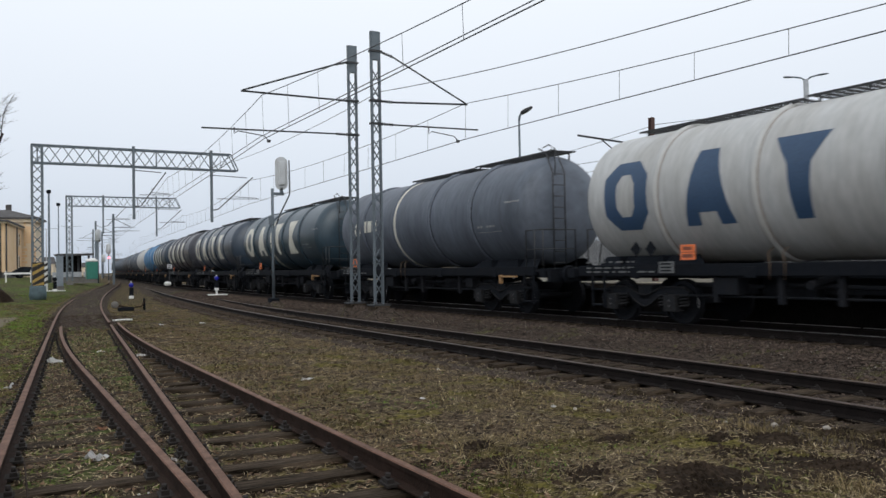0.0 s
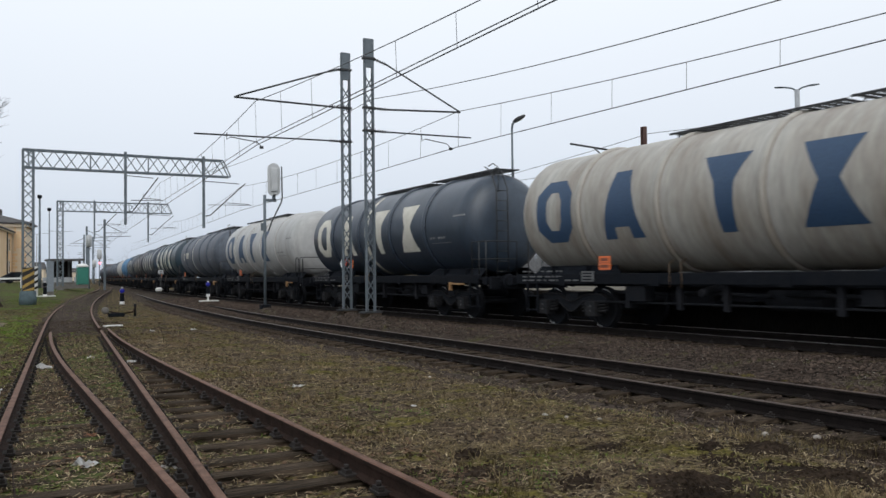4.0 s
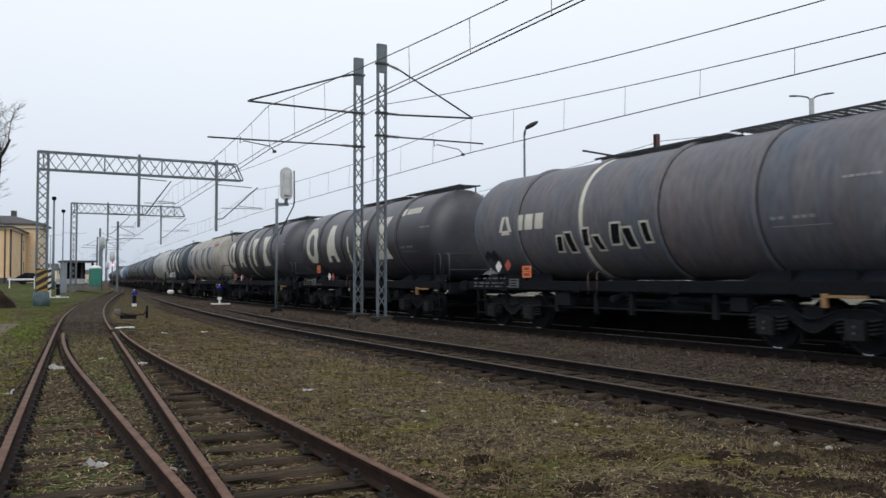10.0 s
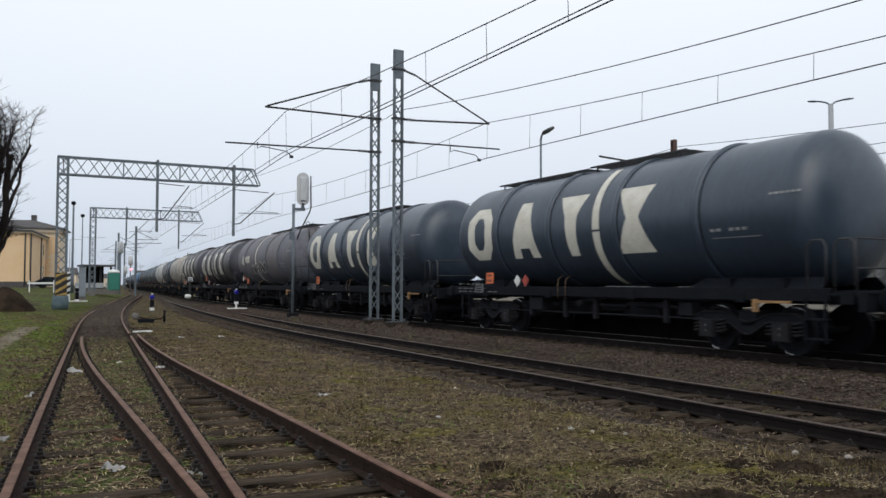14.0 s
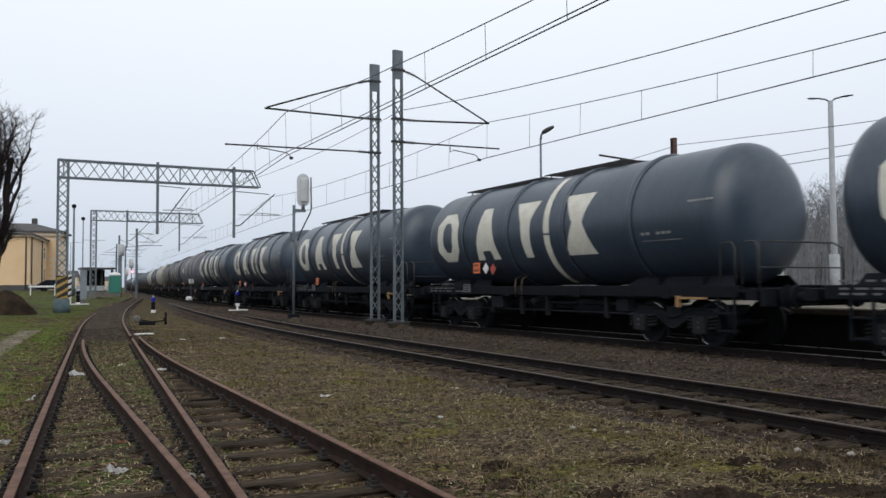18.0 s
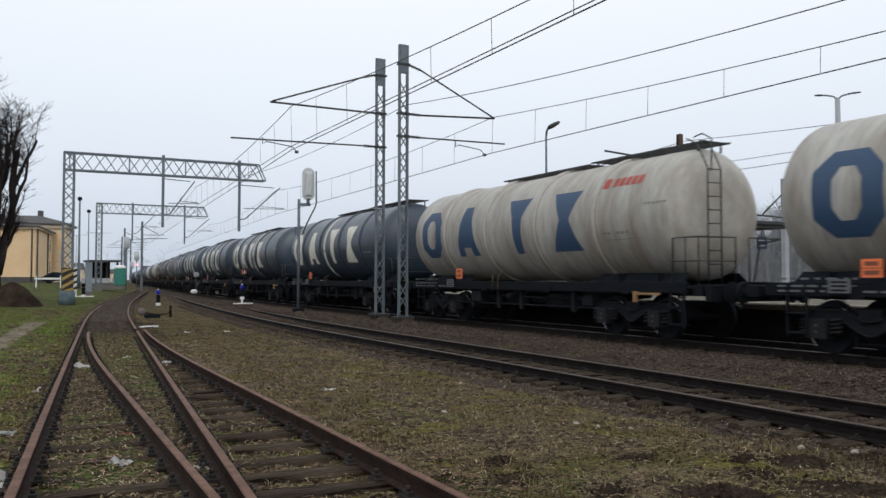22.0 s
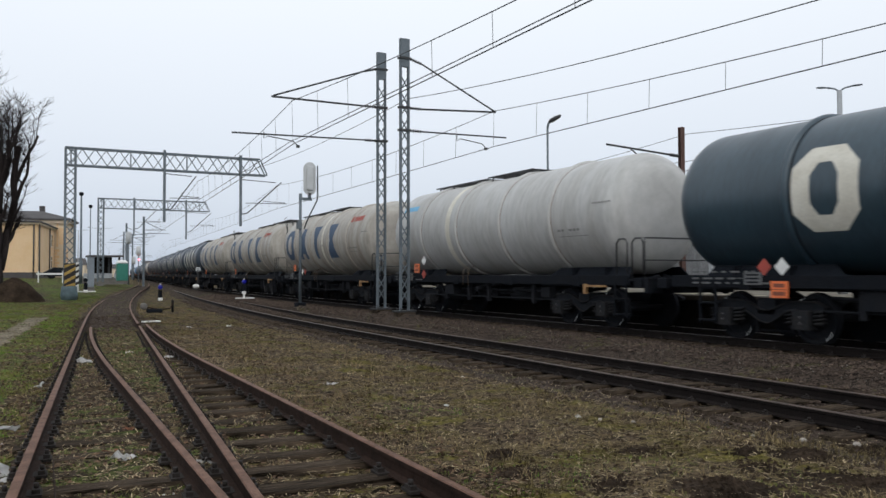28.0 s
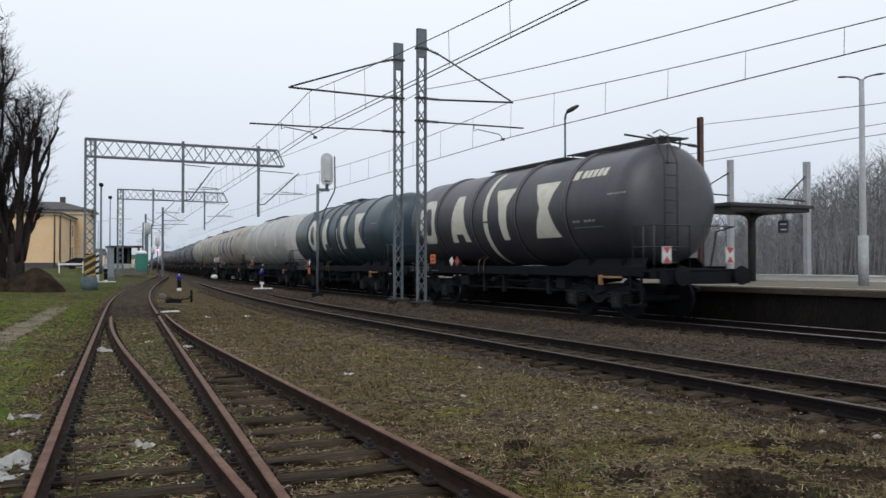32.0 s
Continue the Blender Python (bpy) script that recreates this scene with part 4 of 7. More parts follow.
STD = [("ring", 4.75), ("wedge", 2.45), ("post", -0.4), ("cross", -2.6)]
LOW = [("ring", 3.05), ("wedge", 0.86), ("post", -1.78), ("cross", -3.85)]
TAIL = [("ring", 4.5), ("wedge", 2.25), ("post", -0.6), ("cross", -2.8)]
ALT = [("ring", 4.75), ("wedge", 2.5), ("post", 0.4), ("cross", -1.85)]
B_LABEL = "matt black tank wagon with large white markings, on dark bogies"
W_LABEL = "dirty cream tank wagon with large blue markings, on dark bogies"
D1, D2 = ((3.0, 1.42, "w"), (2.6, 1.42, "r")), ((4.6, 1.6, "k"), (4.15, 1.6, "k"))
FLEET = [
    (233.59, "black", (), dict(label="matt black tank wagon, on dark bogies", lettering=False)),
    (218.61, "brown", (), dict(label="brownish black tank wagon, on dark bogies", lettering=False)),
    (203.63, "black", (), dict(label="matt black tank wagon, on dark bogies", lettering=False)),
    (188.65, "grey", (), dict(label="dusty grey tank wagon, on dark bogies", lettering=False)),
    (173.67, "black", (), dict(label="matt black tank wagon, on dark bogies", lettering=False)),
    (158.69, "brown", (), dict(label="brownish black tank wagon, on dark bogies", lettering=False)),
    (143.71, "black", STD, dict(label=B_LABEL, plate_y=3.1)),
    (128.73, "grey", (), dict(label="dusty grey tank wagon, on dark bogies", lettering=False)),
    (113.75, "white", (), dict(label="grimy white tank wagon, on dark bogies", lettering=False)),
    (98.77, "blue", (), dict(label="blue tank wagon, on dark bogies", lettering=False)),
    (83.79, "black", ALT, dict(label=B_LABEL, roof=(-2.4, 1.0, 5.4), stroke=-0.55, plate_y=3.1)),
    (68.81, "brown", STD, dict(label=B_LABEL, plate_y=3.1)),
    (53.83, "black", STD, dict(label=B_LABEL, stroke=0.65, plate_y=3.1)),
    (38.85, "teal", STD, dict(label=B_LABEL, stroke=0.65, rails="fence", plate_y=3.1)),
    (23.87, "grey", (), dict(label="dusty grey tank wagon with a white band and small marks", emblem=4.7, band=1.3, lettering=False, rails="fence")),
    (8.89, "white", ALT, dict(label="grimy white tank wagon with large blue markings, on dark bogies", rails="hoops", roof=(-2.4, 1.0, 5.4), dias=D2, plate_y=3.1)),
    (-6.21, "black", STD, dict(label=B_LABEL, stroke=0.65, rails="fence", plate_y=2.35, plate_z=1.72, dias=((3.3, 1.75, "w"), (2.9, 1.75, "r")))),
    (-21.25, "cream", STD, dict(label=W_LABEL, logo=-4.55, rails="fence", plate_y=3.1)),
    (-36.32, "brown", STD, dict(label=B_LABEL, stroke=0.65, dias=D1, plate_y=4.4)),
    (-51.15, "brown", STD, dict(label=B_LABEL, stroke=0.65, short=True, logo=-4.55, plate_y=4.25, plate_z=1.75, dias=D1)),
    (-66.1, "rust", (), dict(label="rust-stained grey tank wagon with a white band and white marks", band=1.3, lettering=False, rails="fence", emblem=4.7, spray=2.2, dias=((5.5, 1.95, "k"), (5.2, 1.95, "k"), (4.95, 1.65, "w"), (4.5, 1.68, "r")), plate_y=3.6)),
    (-81.0, "black", ALT, dict(label=B_LABEL, roof=(-2.4, 1.0, 5.4), stroke=-0.55, plate_y=4.7)),
    (-95.95, "black", ALT, dict(label=B_LABEL, roof=(-2.4, 1.0, 5.4), stroke=-0.55, dias=D1, plate_y=4.4)),
    (-110.82, "black", ALT, dict(label=B_LABEL, roof=(-2.4, 1.0, 5.4), stroke=-0.55, plate_y=3.1)),
    (-125.6, "black", ALT, dict(label=B_LABEL, roof=(-2.4, 1.0, 5.4), stroke=-0.55, plate_y=3.2, plate_z=1.8, dias=((2.7, 1.78, "w"), (2.3, 1.75, "r")))),
    (-140.7, "black", STD, dict(label=B_LABEL, stroke=0.65, plate_y=3.1)),
    (-155.75, "cream", STD, dict(label=W_LABEL, logo=-4.55, rails="fence", plate_y=3.1)),
    (-170.95, "cream", STD, dict(label=W_LABEL, logo=-4.55, rails="fence", plate_y=4.4)),
    (-185.96, "cream", ALT, dict(label=W_LABEL, stroke=-0.55, logo=-4.55, dias=D1, rails="hoops", roof=(-1.2, 1.6, 6.1), plate_y=4.3, plate_z=1.62)),
    (-200.9, "white", (), dict(label="plain grimy white tank wagon with a blue bar mark", lettering=False, rings=(-3.75, -1.25, 1.35, 3.85), rails="hoops", roof=(-1.4, 1.2, 4.8), band=1.9, plate_y=4.4, dias=((3.9, 1.75, "w"), (3.9, 1.3, "r")), plain_logo=(5.0, 0.75, M_CYAN))),
    (-215.8, "teal", LOW, dict(label="blue-black tank wagon with large white markings, on dark bogies", longer=1.1, roof=(-1.4, 0.0, 1.4), stroke=-0.95, short=True, dias=((4.45, 1.42, "r"), (4.05, 1.42, "w")), plate_y=4.1, plate_z=1.0, rings=(-4.6, -2.4, -0.9, 0.4, 1.85, 3.85))),
    (-231.5, "brown", TAIL, dict(label=B_LABEL, stroke=0.45, logo=-4.55, plate_y=4.4, dias=D1, tail=True, rails="fence")),
]


def build_train():
    return [(wagon(*spec[1:3], **spec[3]), spec[0]) for spec in FLEET]


TRAIN = build_train()


# ---- overhead line: masts, portals, wires ----
def channel(h, w=0.1, d=0.06, t=0.012):
    """A U-shaped rolled section, one closed body."""
    bm = bm_new()
    a, b = w / 2, d / 2
    prof = [(-a, -b), (a, -b), (a, b), (a - t, b), (a - t, -b + t), (-a + t, -b + t), (-a + t, b), (-a, b)]
    lo = [bm.verts.new((x, y, 0)) for x, y in prof]
    hi = [bm.verts.new((x, y, h)) for x, y in prof]
    for i in range(8):
        j = (i + 1) % 8
        bm.faces.new((lo[i], lo[j], hi[j], hi[i]))
    for v in (lo, hi):
        bm.faces.new((v[0], v[1], v[4], v[5]))
        bm.faces.new((v[1], v[2], v[3], v[4]))
        bm.faces.new((v[0], v[5], v[6], v[7]))
    bmesh.ops.recalc_face_normals(bm, faces=bm.faces[:])
    return bm


def insulator(bm, a, b):
    a, b = Vector(a), Vector(b)
    for i in range(5):
        p = a.lerp(b, (i + 0.5) / 5)
        d = (b - a).normalized() * 0.018
        tube(bm, [p - d, p + d], 0.055, 10, 0.03)
    tube(bm, [a, b], 0.022, 6)
    return bm


def lattice_leg(parent, h, w, material, name_leg="leg", pitch=0.42, plate=0.0, bar_w=0.03):
    """Two channels joined by crossed flats on both faces; origin at the foot's middle."""
    for sx in (-1, 1):
        ob = part(name_leg, channel(h), material, parent)
        ob.location = (sx * w / 2, 0, 0)
        ob.rotation_euler = (0, 0, radians(90 * sx))
    n = int((h - plate - 0.3) / pitch)
    me = [mesh_of(bar(bm_new(), (-w / 2 * s, 0, 0), (w / 2 * s, 0, pitch), bar_w, bar_w), "lacing_bar", material) for s in (-1, 1)]
    for i in range(n):
        ob = part("lacing_bar", me[i % 2], None, parent)
        ob.location = (0, -0.054, 0.25 + i * pitch)
        ob = part("lacing_bar", me[(i + 1) % 2], None, parent)
        ob.location = (0, 0.054, 0.25 + i * pitch)
    if plate:
        ob = part("mast_plate", box(bm_new(), -w / 2, -0.062, h - plate, w / 2, -0.055, h), material, parent)
        part("mast_plate", box(bm_new(), -w / 2, 0.055, h - plate, w / 2, 0.062, h), material, parent)


def hump(x, y, r, z_top, seed):
    """A low shoulder of ballast round a foot."""
    verts, faces = [], []
    n, k = 28, 9
    for i in range(k):
        for j in range(n):
            q, a = i / (k - 1), 2 * math.pi * j / n
            px, py = x + r * q * math.cos(a) * (1 + 0.15 * noise.noise(Vector((math.cos(a), math.sin(a), seed)))), y + 3.2 * r * q * math.sin(a)
            g = float(ground_z(px, py)) - 0.05
            verts.append((px, py, g + (z_top - g) * (0.5 + 0.5 * math.cos(math.pi * max(0.0, q - 0.2) / 0.8)) + 0.02 * noise.noise(Vector((px * 4, py * 4, seed)))))
    for i in range(k - 1):
        for j in range(n):
            faces.append((i * n + j, (i + 1) * n + j, (i + 1) * n + (j + 1) % n, i * n + (j + 1) % n))
    me = bpy.data.meshes.new("ballast_hump")
    me.from_pydata(verts, [], faces)
    for p in me.polygons:
        p.use_smooth = True
    me.materials.append(M_BALLAST)
    tagged(new("ballast_hump", me), "low shoulder of dirty ballast round a foot", "ballast", kind="structure")


def catenary_mast(x, y, z0, top, side, tips, label):
    mast = thing("catenary_mast", label, "catenary mast", pose(x, y, z0), group="catenary masts")
    h = top - z0
    lattice_leg(mast, h, 0.27, M_STEEL, plate=0.9)
    part("base_plate", box(bm_new(), -0.3, -0.25, -0.02, 0.3, 0.25, 0.03), M_DARKSTEEL, mast)
    for sx in (-0.2, 0.2):
        for sy in (-0.16, 0.16):
            part("anchor_bolt", tube(bm_new(), [(sx, sy, 0.0), (sx, sy, 0.12)], 0.018, 6), M_DARKSTEEL, mast)
    up, mid, low, reach, tip_z, low_reach, steady = tips
    s = side
    a = 0.2 * s
    bm = bm_new()
    tube(bm, [(a + 0.42 * s, 0, up - 0.12), (reach, 0, tip_z)], 0.028, 8)
    part("top_tie", bm, M_DARKSTEEL, mast, "dark slanting tie tube")
    part("bracket_tube", tube(bm_new(), [(a + 0.42 * s, 0, mid), (reach + 0.06 * s, 0, tip_z - 0.03)], 0.032, 8), M_DARKSTEEL, mast)
    part("registration_arm", tube(bm_new(), [(a + 0.42 * s, 0, low), (low_reach, 0, low + (0.05 if s > 0 else -0.09))], 0.026, 8), M_DARKSTEEL, mast)
    for z, dz in ((up, -0.12), (mid, 0.0), (low, 0.0)):
        part("insulator", insulator(bm_new(), (a, 0, z), (a + 0.42 * s, 0, z + dz)), M_DARKSTEEL, mast, "dark ribbed insulator")
    for z in (up, mid, low):
        part("clamp", box(bm_new(), -0.2, -0.09, z - 0.03, 0.2, 0.09, z + 0.03), M_DARKSTEEL, mast)
    sx, sz = steady
    part("steady_arm", tube(bm_new(), [(sx, 0, low), (sx, 0, low - 0.2), (sx + 0.12, 0, low - 0.12), (sx + 0.95, 0, low - 0.22), (sx + 1.1, 0, low - 0.36)], 0.016, 6), M_DARKSTEEL, mast)
    part("wire_clamp", box(bm_new(), sx + 1.05, -0.04, low - 0.42, sx + 1.15, 0.04, low - 0.34), M_DARKSTEEL, mast)
    hump(x, y, 0.62, z0 - 0.06, 3)
    fd = solid("mast_foundation", box(bm_new(), -0.27, -0.26, -0.6, 0.27, 0.26, -0.02), M_SLEEPER, "dark dirty foundation block of a catenary mast", "foundation", pose(x, y, z0), bevel=0.03)
    return mast


catenary_mast(11.4, 23.61, 0.43, 9.05, 1, (8.0, 6.43, 5.71, 3.33, 6.62, 3.8, (1.9, 0)), "grey lattice steel mast with dark bracket arms over the main line")
catenary_mast(11.4, 25.39, 0.45, 9.02, -1, (8.0, 6.72, 5.59, -3.71, 6.76, -5.0, (-4.0, 0)), "grey lattice steel mast with dark bracket arms over the loop")


def wire(name, pts, r, label, droppers=()):
    ob = solid(name, tube(bm_new(), pts, r, 5), M_WIRE, label, "overhead wire", group="overhead wires")
    for a, b in droppers:
        part("dropper", tube(bm_new(), [a, b], 0.006, 4), M_WIRE, ob)
    return ob


def span(p, q, sag, n=14):
    return [(p[0] + (q[0] - p[0]) * k, p[1] + (q[1] - p[1]) * k, p[2] + (q[2] - p[2]) * k - 4 * sag * k * (1 - k)) for k in np.linspace(0, 1, n)]


def catenary(supports, contact, sags, label):
    """Carrier wire over supports, contact wire under it, droppers between."""
    carrier, cw = [], []
    drops = []
    for (p, q, s) in zip(supports, supports[1:], sags):
        pts = span(p, q, s, 41)
        carrier += pts if not carrier else pts[1:]
    for p, q in zip(contact, contact[1:]):
        pts = span(p, q, 0.02, 41)
        cw += pts if not cw else pts[1:]
    gone = 0.0
    for i in range(1, len(carrier) - 1):
        gone += math.dist(carrier[i], carrier[i - 1])
        if gone >= 2.4:
            drops.append((carrier[i], cw[i]))
            gone = 0.0
    wire("carrier_wire", carrier, 0.012, label + ", sagging carrier wire")
    wire("contact_wire", cw, 0.014, label + ", straight contact wire with droppers", drops)


XT = lambda y: at(LINE_T, y)
catenary([(14.2, -27.0, 7.1), (14.73, 23.61, 7.05), (16.0, 51.9, 7.3), (20.9, 91.5, 7.6), (27, 150, 7.6)], [(14.2, -27.0, 5.48), (14.7, 23.61, 5.85), (16.0, 51.9, 5.8), (20.9, 91.5, 6.1), (27, 150, 6.2)], (1.02, 0.35, 0.5, 0.5), "thin wire over the main line")
catenary([(6.9, -25.0, 7.1), (8.3, 25.39, 7.1), (11.0, 51.9, 7.3), (15.6, 91.5, 7.6), (22, 150, 7.6)], [(6.85, -25.0, 5.75), (8.34, 25.39, 5.72), (11.05, 51.9, 5.8), (15.5, 91.5, 6.1), (22, 150, 6.2)], (0.97, 0.3, 0.4, 0.5), "thin wire over the loop")
wire("contact_wire", span((6.9, -25, 5.77), (8.2, 25.39, 5.76), 0.02) + span((8.2, 25.39, 5.76), (10.6, 51.9, 5.85), 0.02)[1:], 0.012, "second thin contact wire over the loop")
wire("feeder_wire", span((11.2, -25, 7.2), (11.52, 23.61, 7.15), 1.47, 30) + span((11.52, 23.61, 7.15), (13.6, 51.9, 8.0), 0.3)[1:], 0.011, "thin feeder wire hung on the masts")
wire("carrier_wire", span((27.2, -20, 7.2), (26.8, 40, 6.7), 0.4) + span((26.8, 40, 6.7), (40, 160, 7.0), 0.8)[1:], 0.012, "thin carrier wire over the track behind the platform")
wire("contact_wire", span((27.0, -20, 6.25), (26.8, 40, 6.1), 0.02) + span((26.8, 40, 6.1), (40, 160, 5.8), 0.1)[1:], 0.013, "thin contact wire over the track behind the platform")
wire("feeder_wire", span((18.6, -25, 6.6), (18.6, 18.7, 5.85), 1.0, 24) + span((18.6, 18.7, 5.85), (22.5, 60, 6.0), 0.5)[1:], 0.009, "thin wire passing behind the train")


M_BOARD = mat("sooty_board", (0.022, 0.018, 0.016), 0.8, var=0.3, scale=4, fine=30, bump=0.1)
M_GOLD = mat("dull_gold_stripe", (0.42, 0.28, 0.07), 0.7, var=0.3, scale=5, fine=30, bump=0.05)
M_DRUM = mat("blue_grey_drum", (0.1, 0.15, 0.17), 0.8, var=0.35, scale=3, fine=30, bump=0.2, col2=(0.06, 0.085, 0.095))


def portal(y, x0, z0, top, x1, depth, posts, label, hazard=False):
    g = thing("overhead_portal", label, "catenary portal", pose(x0, y, 0), group="catenary portals")
    h = top - z0
    leg = part("portal_leg", box(bm_new(), -0.3, -0.28, z0 - 0.4, 0.3, 0.28, z0 - 0.02), M_CONCRETE, g, "concrete foot of the lattice leg")
    w = 0.52
    for sx in (-1, 1):
        for sy in (-1, 1):
            part("leg_angle", box(bm_new(), sx * w / 2 - 0.05, sy * 0.22 - 0.05, z0, sx * w / 2 + 0.05, sy * 0.22 + 0.05, top), M_STEEL, g)
    n = int(h / 0.55)
    me = [mesh_of(bar(bm_new(), (-w / 2 * s, 0, 0), (w / 2 * s, 0, h / n), 0.055, 0.055), "lacing_bar", M_STEEL) for s in (-1, 1)]
    for i in range(n):
        for sy, o in ((-0.22, 0), (0.22, 1)):
            part("lacing_bar", me[(i + o) % 2], None, g).location = (0, sy, z0 + i * h / n)
    L = x1 - x0
    for sy in (-0.25, 0.25):
        for z, e in ((top, 0.0), (top - depth, 0.45)):
            part("chord", box(bm_new(), -w / 2, sy - 0.045, z - 0.09, L + e, sy + 0.045, z), M_STEEL, g)
    part("end_brace", bar(bm_new(), (L, 0.25, top - 0.05), (L + 0.45, 0.25, top - depth), 0.06), M_STEEL, g)
    part("end_brace", bar(bm_new(), (L, -0.25, top - 0.05), (L + 0.45, -0.25, top - depth), 0.06), M_STEEL, g)
    k = int(L / (depth * 0.62))
    dm = [mesh_of(bar(bm_new(), (0, 0, 0 if s > 0 else depth - 0.05), (L / k, 0, depth - 0.05 if s > 0 else 0), 0.045, 0.045), "diagonal", M_STEEL) for s in (-1, 1)]
    for i in range(k):
        for sy, o in ((-0.25, 0), (0.25, 1)):
            part("diagonal", dm[(i + o) % 2], None, g).location = (i * L / k, sy, top - depth)
    for i in range(0, k, 5):
        part("upright", box(bm_new(), -0.03, -0.29, top - depth, 0.03, -0.2, top), M_STEEL, g).location = (i * L / k, 0, 0)
    for px, zb, reach in posts:
        dp = part("drop_post", box(bm_new(), -0.07, -0.07, zb, 0.07, 0.07, top + 0.12), M_STEEL, g)
        dp.location = (px - x0, -0.36, 0)
        part("arm", tube(bm_new(), [(0.07, 0, zb + 0.75), (0.4, 0, zb + 0.8), (reach, 0, zb + 2.85)], 0.035, 6), M_DARKSTEEL, dp)
        part("arm", tube(bm_new(), [(0.07, 0, zb + 2.9), (reach * 0.85, 0, zb + 2.82)], 0.025, 6), M_DARKSTEEL, dp)
        part("arm", tube(bm_new(), [(reach * 0.55, 0, zb + 1.85), (reach * 0.55, 0, zb + 1.6), (reach * 1.1, 0, zb + 1.55)], 0.02, 6), M_DARKSTEEL, dp)
        part("arm", tube(bm_new(), [(0.3, 0, zb + 1.45), (reach * 1.15, 0, zb + 1.5)], 0.02, 6), M_DARKSTEEL, dp)
    if hazard:
        sl = part("hazard_sleeve", box(bm_new(), -0.3, -0.32, 0.95, 0.3, 0.3, 2.25), M_BOARD, g, "black hazard boards with dull yellow stripes")
        for i in range(4):
            z = 0.62 + i * 0.45
            bm = bm_new()
            q = [(-0.295, z), (0.295, z + 0.36), (0.295, z + 0.54), (-0.295, z + 0.18)]
            q = [(x, min(2.245, max(0.955, v))) for x, v in q]
            if max(v for x, v in q) - min(v for x, v in q) > 0.02:
                bm.faces.new([bm.verts.new((x, -0.326, v)) for x, v in q])
                part("yellow_stripe", bm, M_GOLD, sl)
        part("drum_base", lathe_z([(0.0, 0.42), (0.4, 0.46), (0.55, 0.43), (0.84, 0.41), (0.86, 0.25)], 20), M_DRUM, g, "grey-blue concrete drum round the foot").location = (0, 0, 0.1)
    return g


def lathe_z(prof, n=24, smooth=True):
    bm = bm_new()
    rings = [[bm.verts.new((r * math.cos(2 * math.pi * j / n), r * math.sin(2 * math.pi * j / n), z)) for j in range(n)] for z, r in prof]
    for u, w in zip(rings, rings[1:]):
        for j in range(n):
            f = bm.faces.new((u[j], u[(j + 1) % n], w[(j + 1) % n], w[j]))
            f.smooth = smooth
    bm.faces.new(list(reversed(rings[0])))
    bm.faces.new(rings[-1])
    return bm


portal(51.85, 3.87, 0.45, 8.9, 14.8, 1.0, ((8.98, 4.72, 1.85), (13.55, 4.6, 2.6)), "grey lattice portal over the tracks, leg with striped hazard boards", True)
portal(91.48, 9.72, 0.85, 9.45, 20.2, 1.0, ((12.88, 5.6, 2.3), (18.15, 5.35, 2.6)), "grey lattice portal over the tracks, farther along the line")


# ---- signals, posts, cabinets ----
def main_signal():
    s = thing("colour_light_signal", "grey signal post with an oval head seen from behind", "railway signal", pose(11.4, 33.7, 0.2))
    part("post", tube(bm_new(), [(0, 0, 0.2), (0, 0, 4.8)], 0.06, 12), M_STEEL, s)
    part("foot", box(bm_new(), -0.2, -0.18, -0.2, 0.2, 0.18, 0.22), M_FRAME, s, bevel=0.02)
    hump(11.4, 33.7, 0.5, 0.3, 9)
    bm = bm_new()
    prof = []
    for i in range(32):
        q = 2 * math.pi * i / 32
        prof.append((0.27 * math.cos(q), (0.43 if math.sin(q) > 0 else -0.43) + 0.27 * math.sin(q)))
    for d0, d1 in ((-0.05, 0.0),):
        a = [bm.verts.new((x, d0, z)) for x, z in prof]
        b = [bm.verts.new((x, d1, z)) for x, z in prof]
        bm.faces.new(a)
        bm.faces.new(list(reversed(b)))
        for i in range(32):
            j = (i + 1) % 32
            bm.faces.new((a[i], b[i], b[j], a[j]))
    bmesh.ops.recalc_face_normals(bm, faces=bm.faces[:])
    hd = part("signal_head", bm, M_GREYBOX, s, "pale grey oval back plate with lamp housings")
    hd.location = (0.4, 0, 5.45)
    part("lamp_housing", box(bm_new(), -0.15, -0.13, -0.5, 0.15, -0.05, 0.5), M_GREYBOX, hd, bevel=0.03)
    for z in (-0.3, 0.0, 0.3):
        part("housing_lid", box(bm_new(), -0.11, -0.145, z - 0.1, 0.11, -0.131, z + 0.1), M_GREYBOX, hd)
    part("head_bracket", box(bm_new(), -0.05, -0.05, 4.52, 0.5, 0.05, 4.64), M_STEEL, s)
    part("head_stem", box(bm_new(), 0.34, -0.05, 4.6, 0.46, 0.05, 4.85), M_STEEL, s)
    part("relay_box", box(bm_new(), -0.14, -0.1, 3.3, 0.04, 0.1, 3.62), M_STEEL, s)
    part("safety_rail", tube(bm_new(), [(0.1, -0.2, 3.3), (0.25, -0.2, 3.7), (0.66, -0.2, 4.5), (0.7, -0.2, 4.7), (0.68, -0.2, 6.0)], 0.03, 8), M_DARKSTEEL, s, "dark bent rail beside the head")


main_signal()


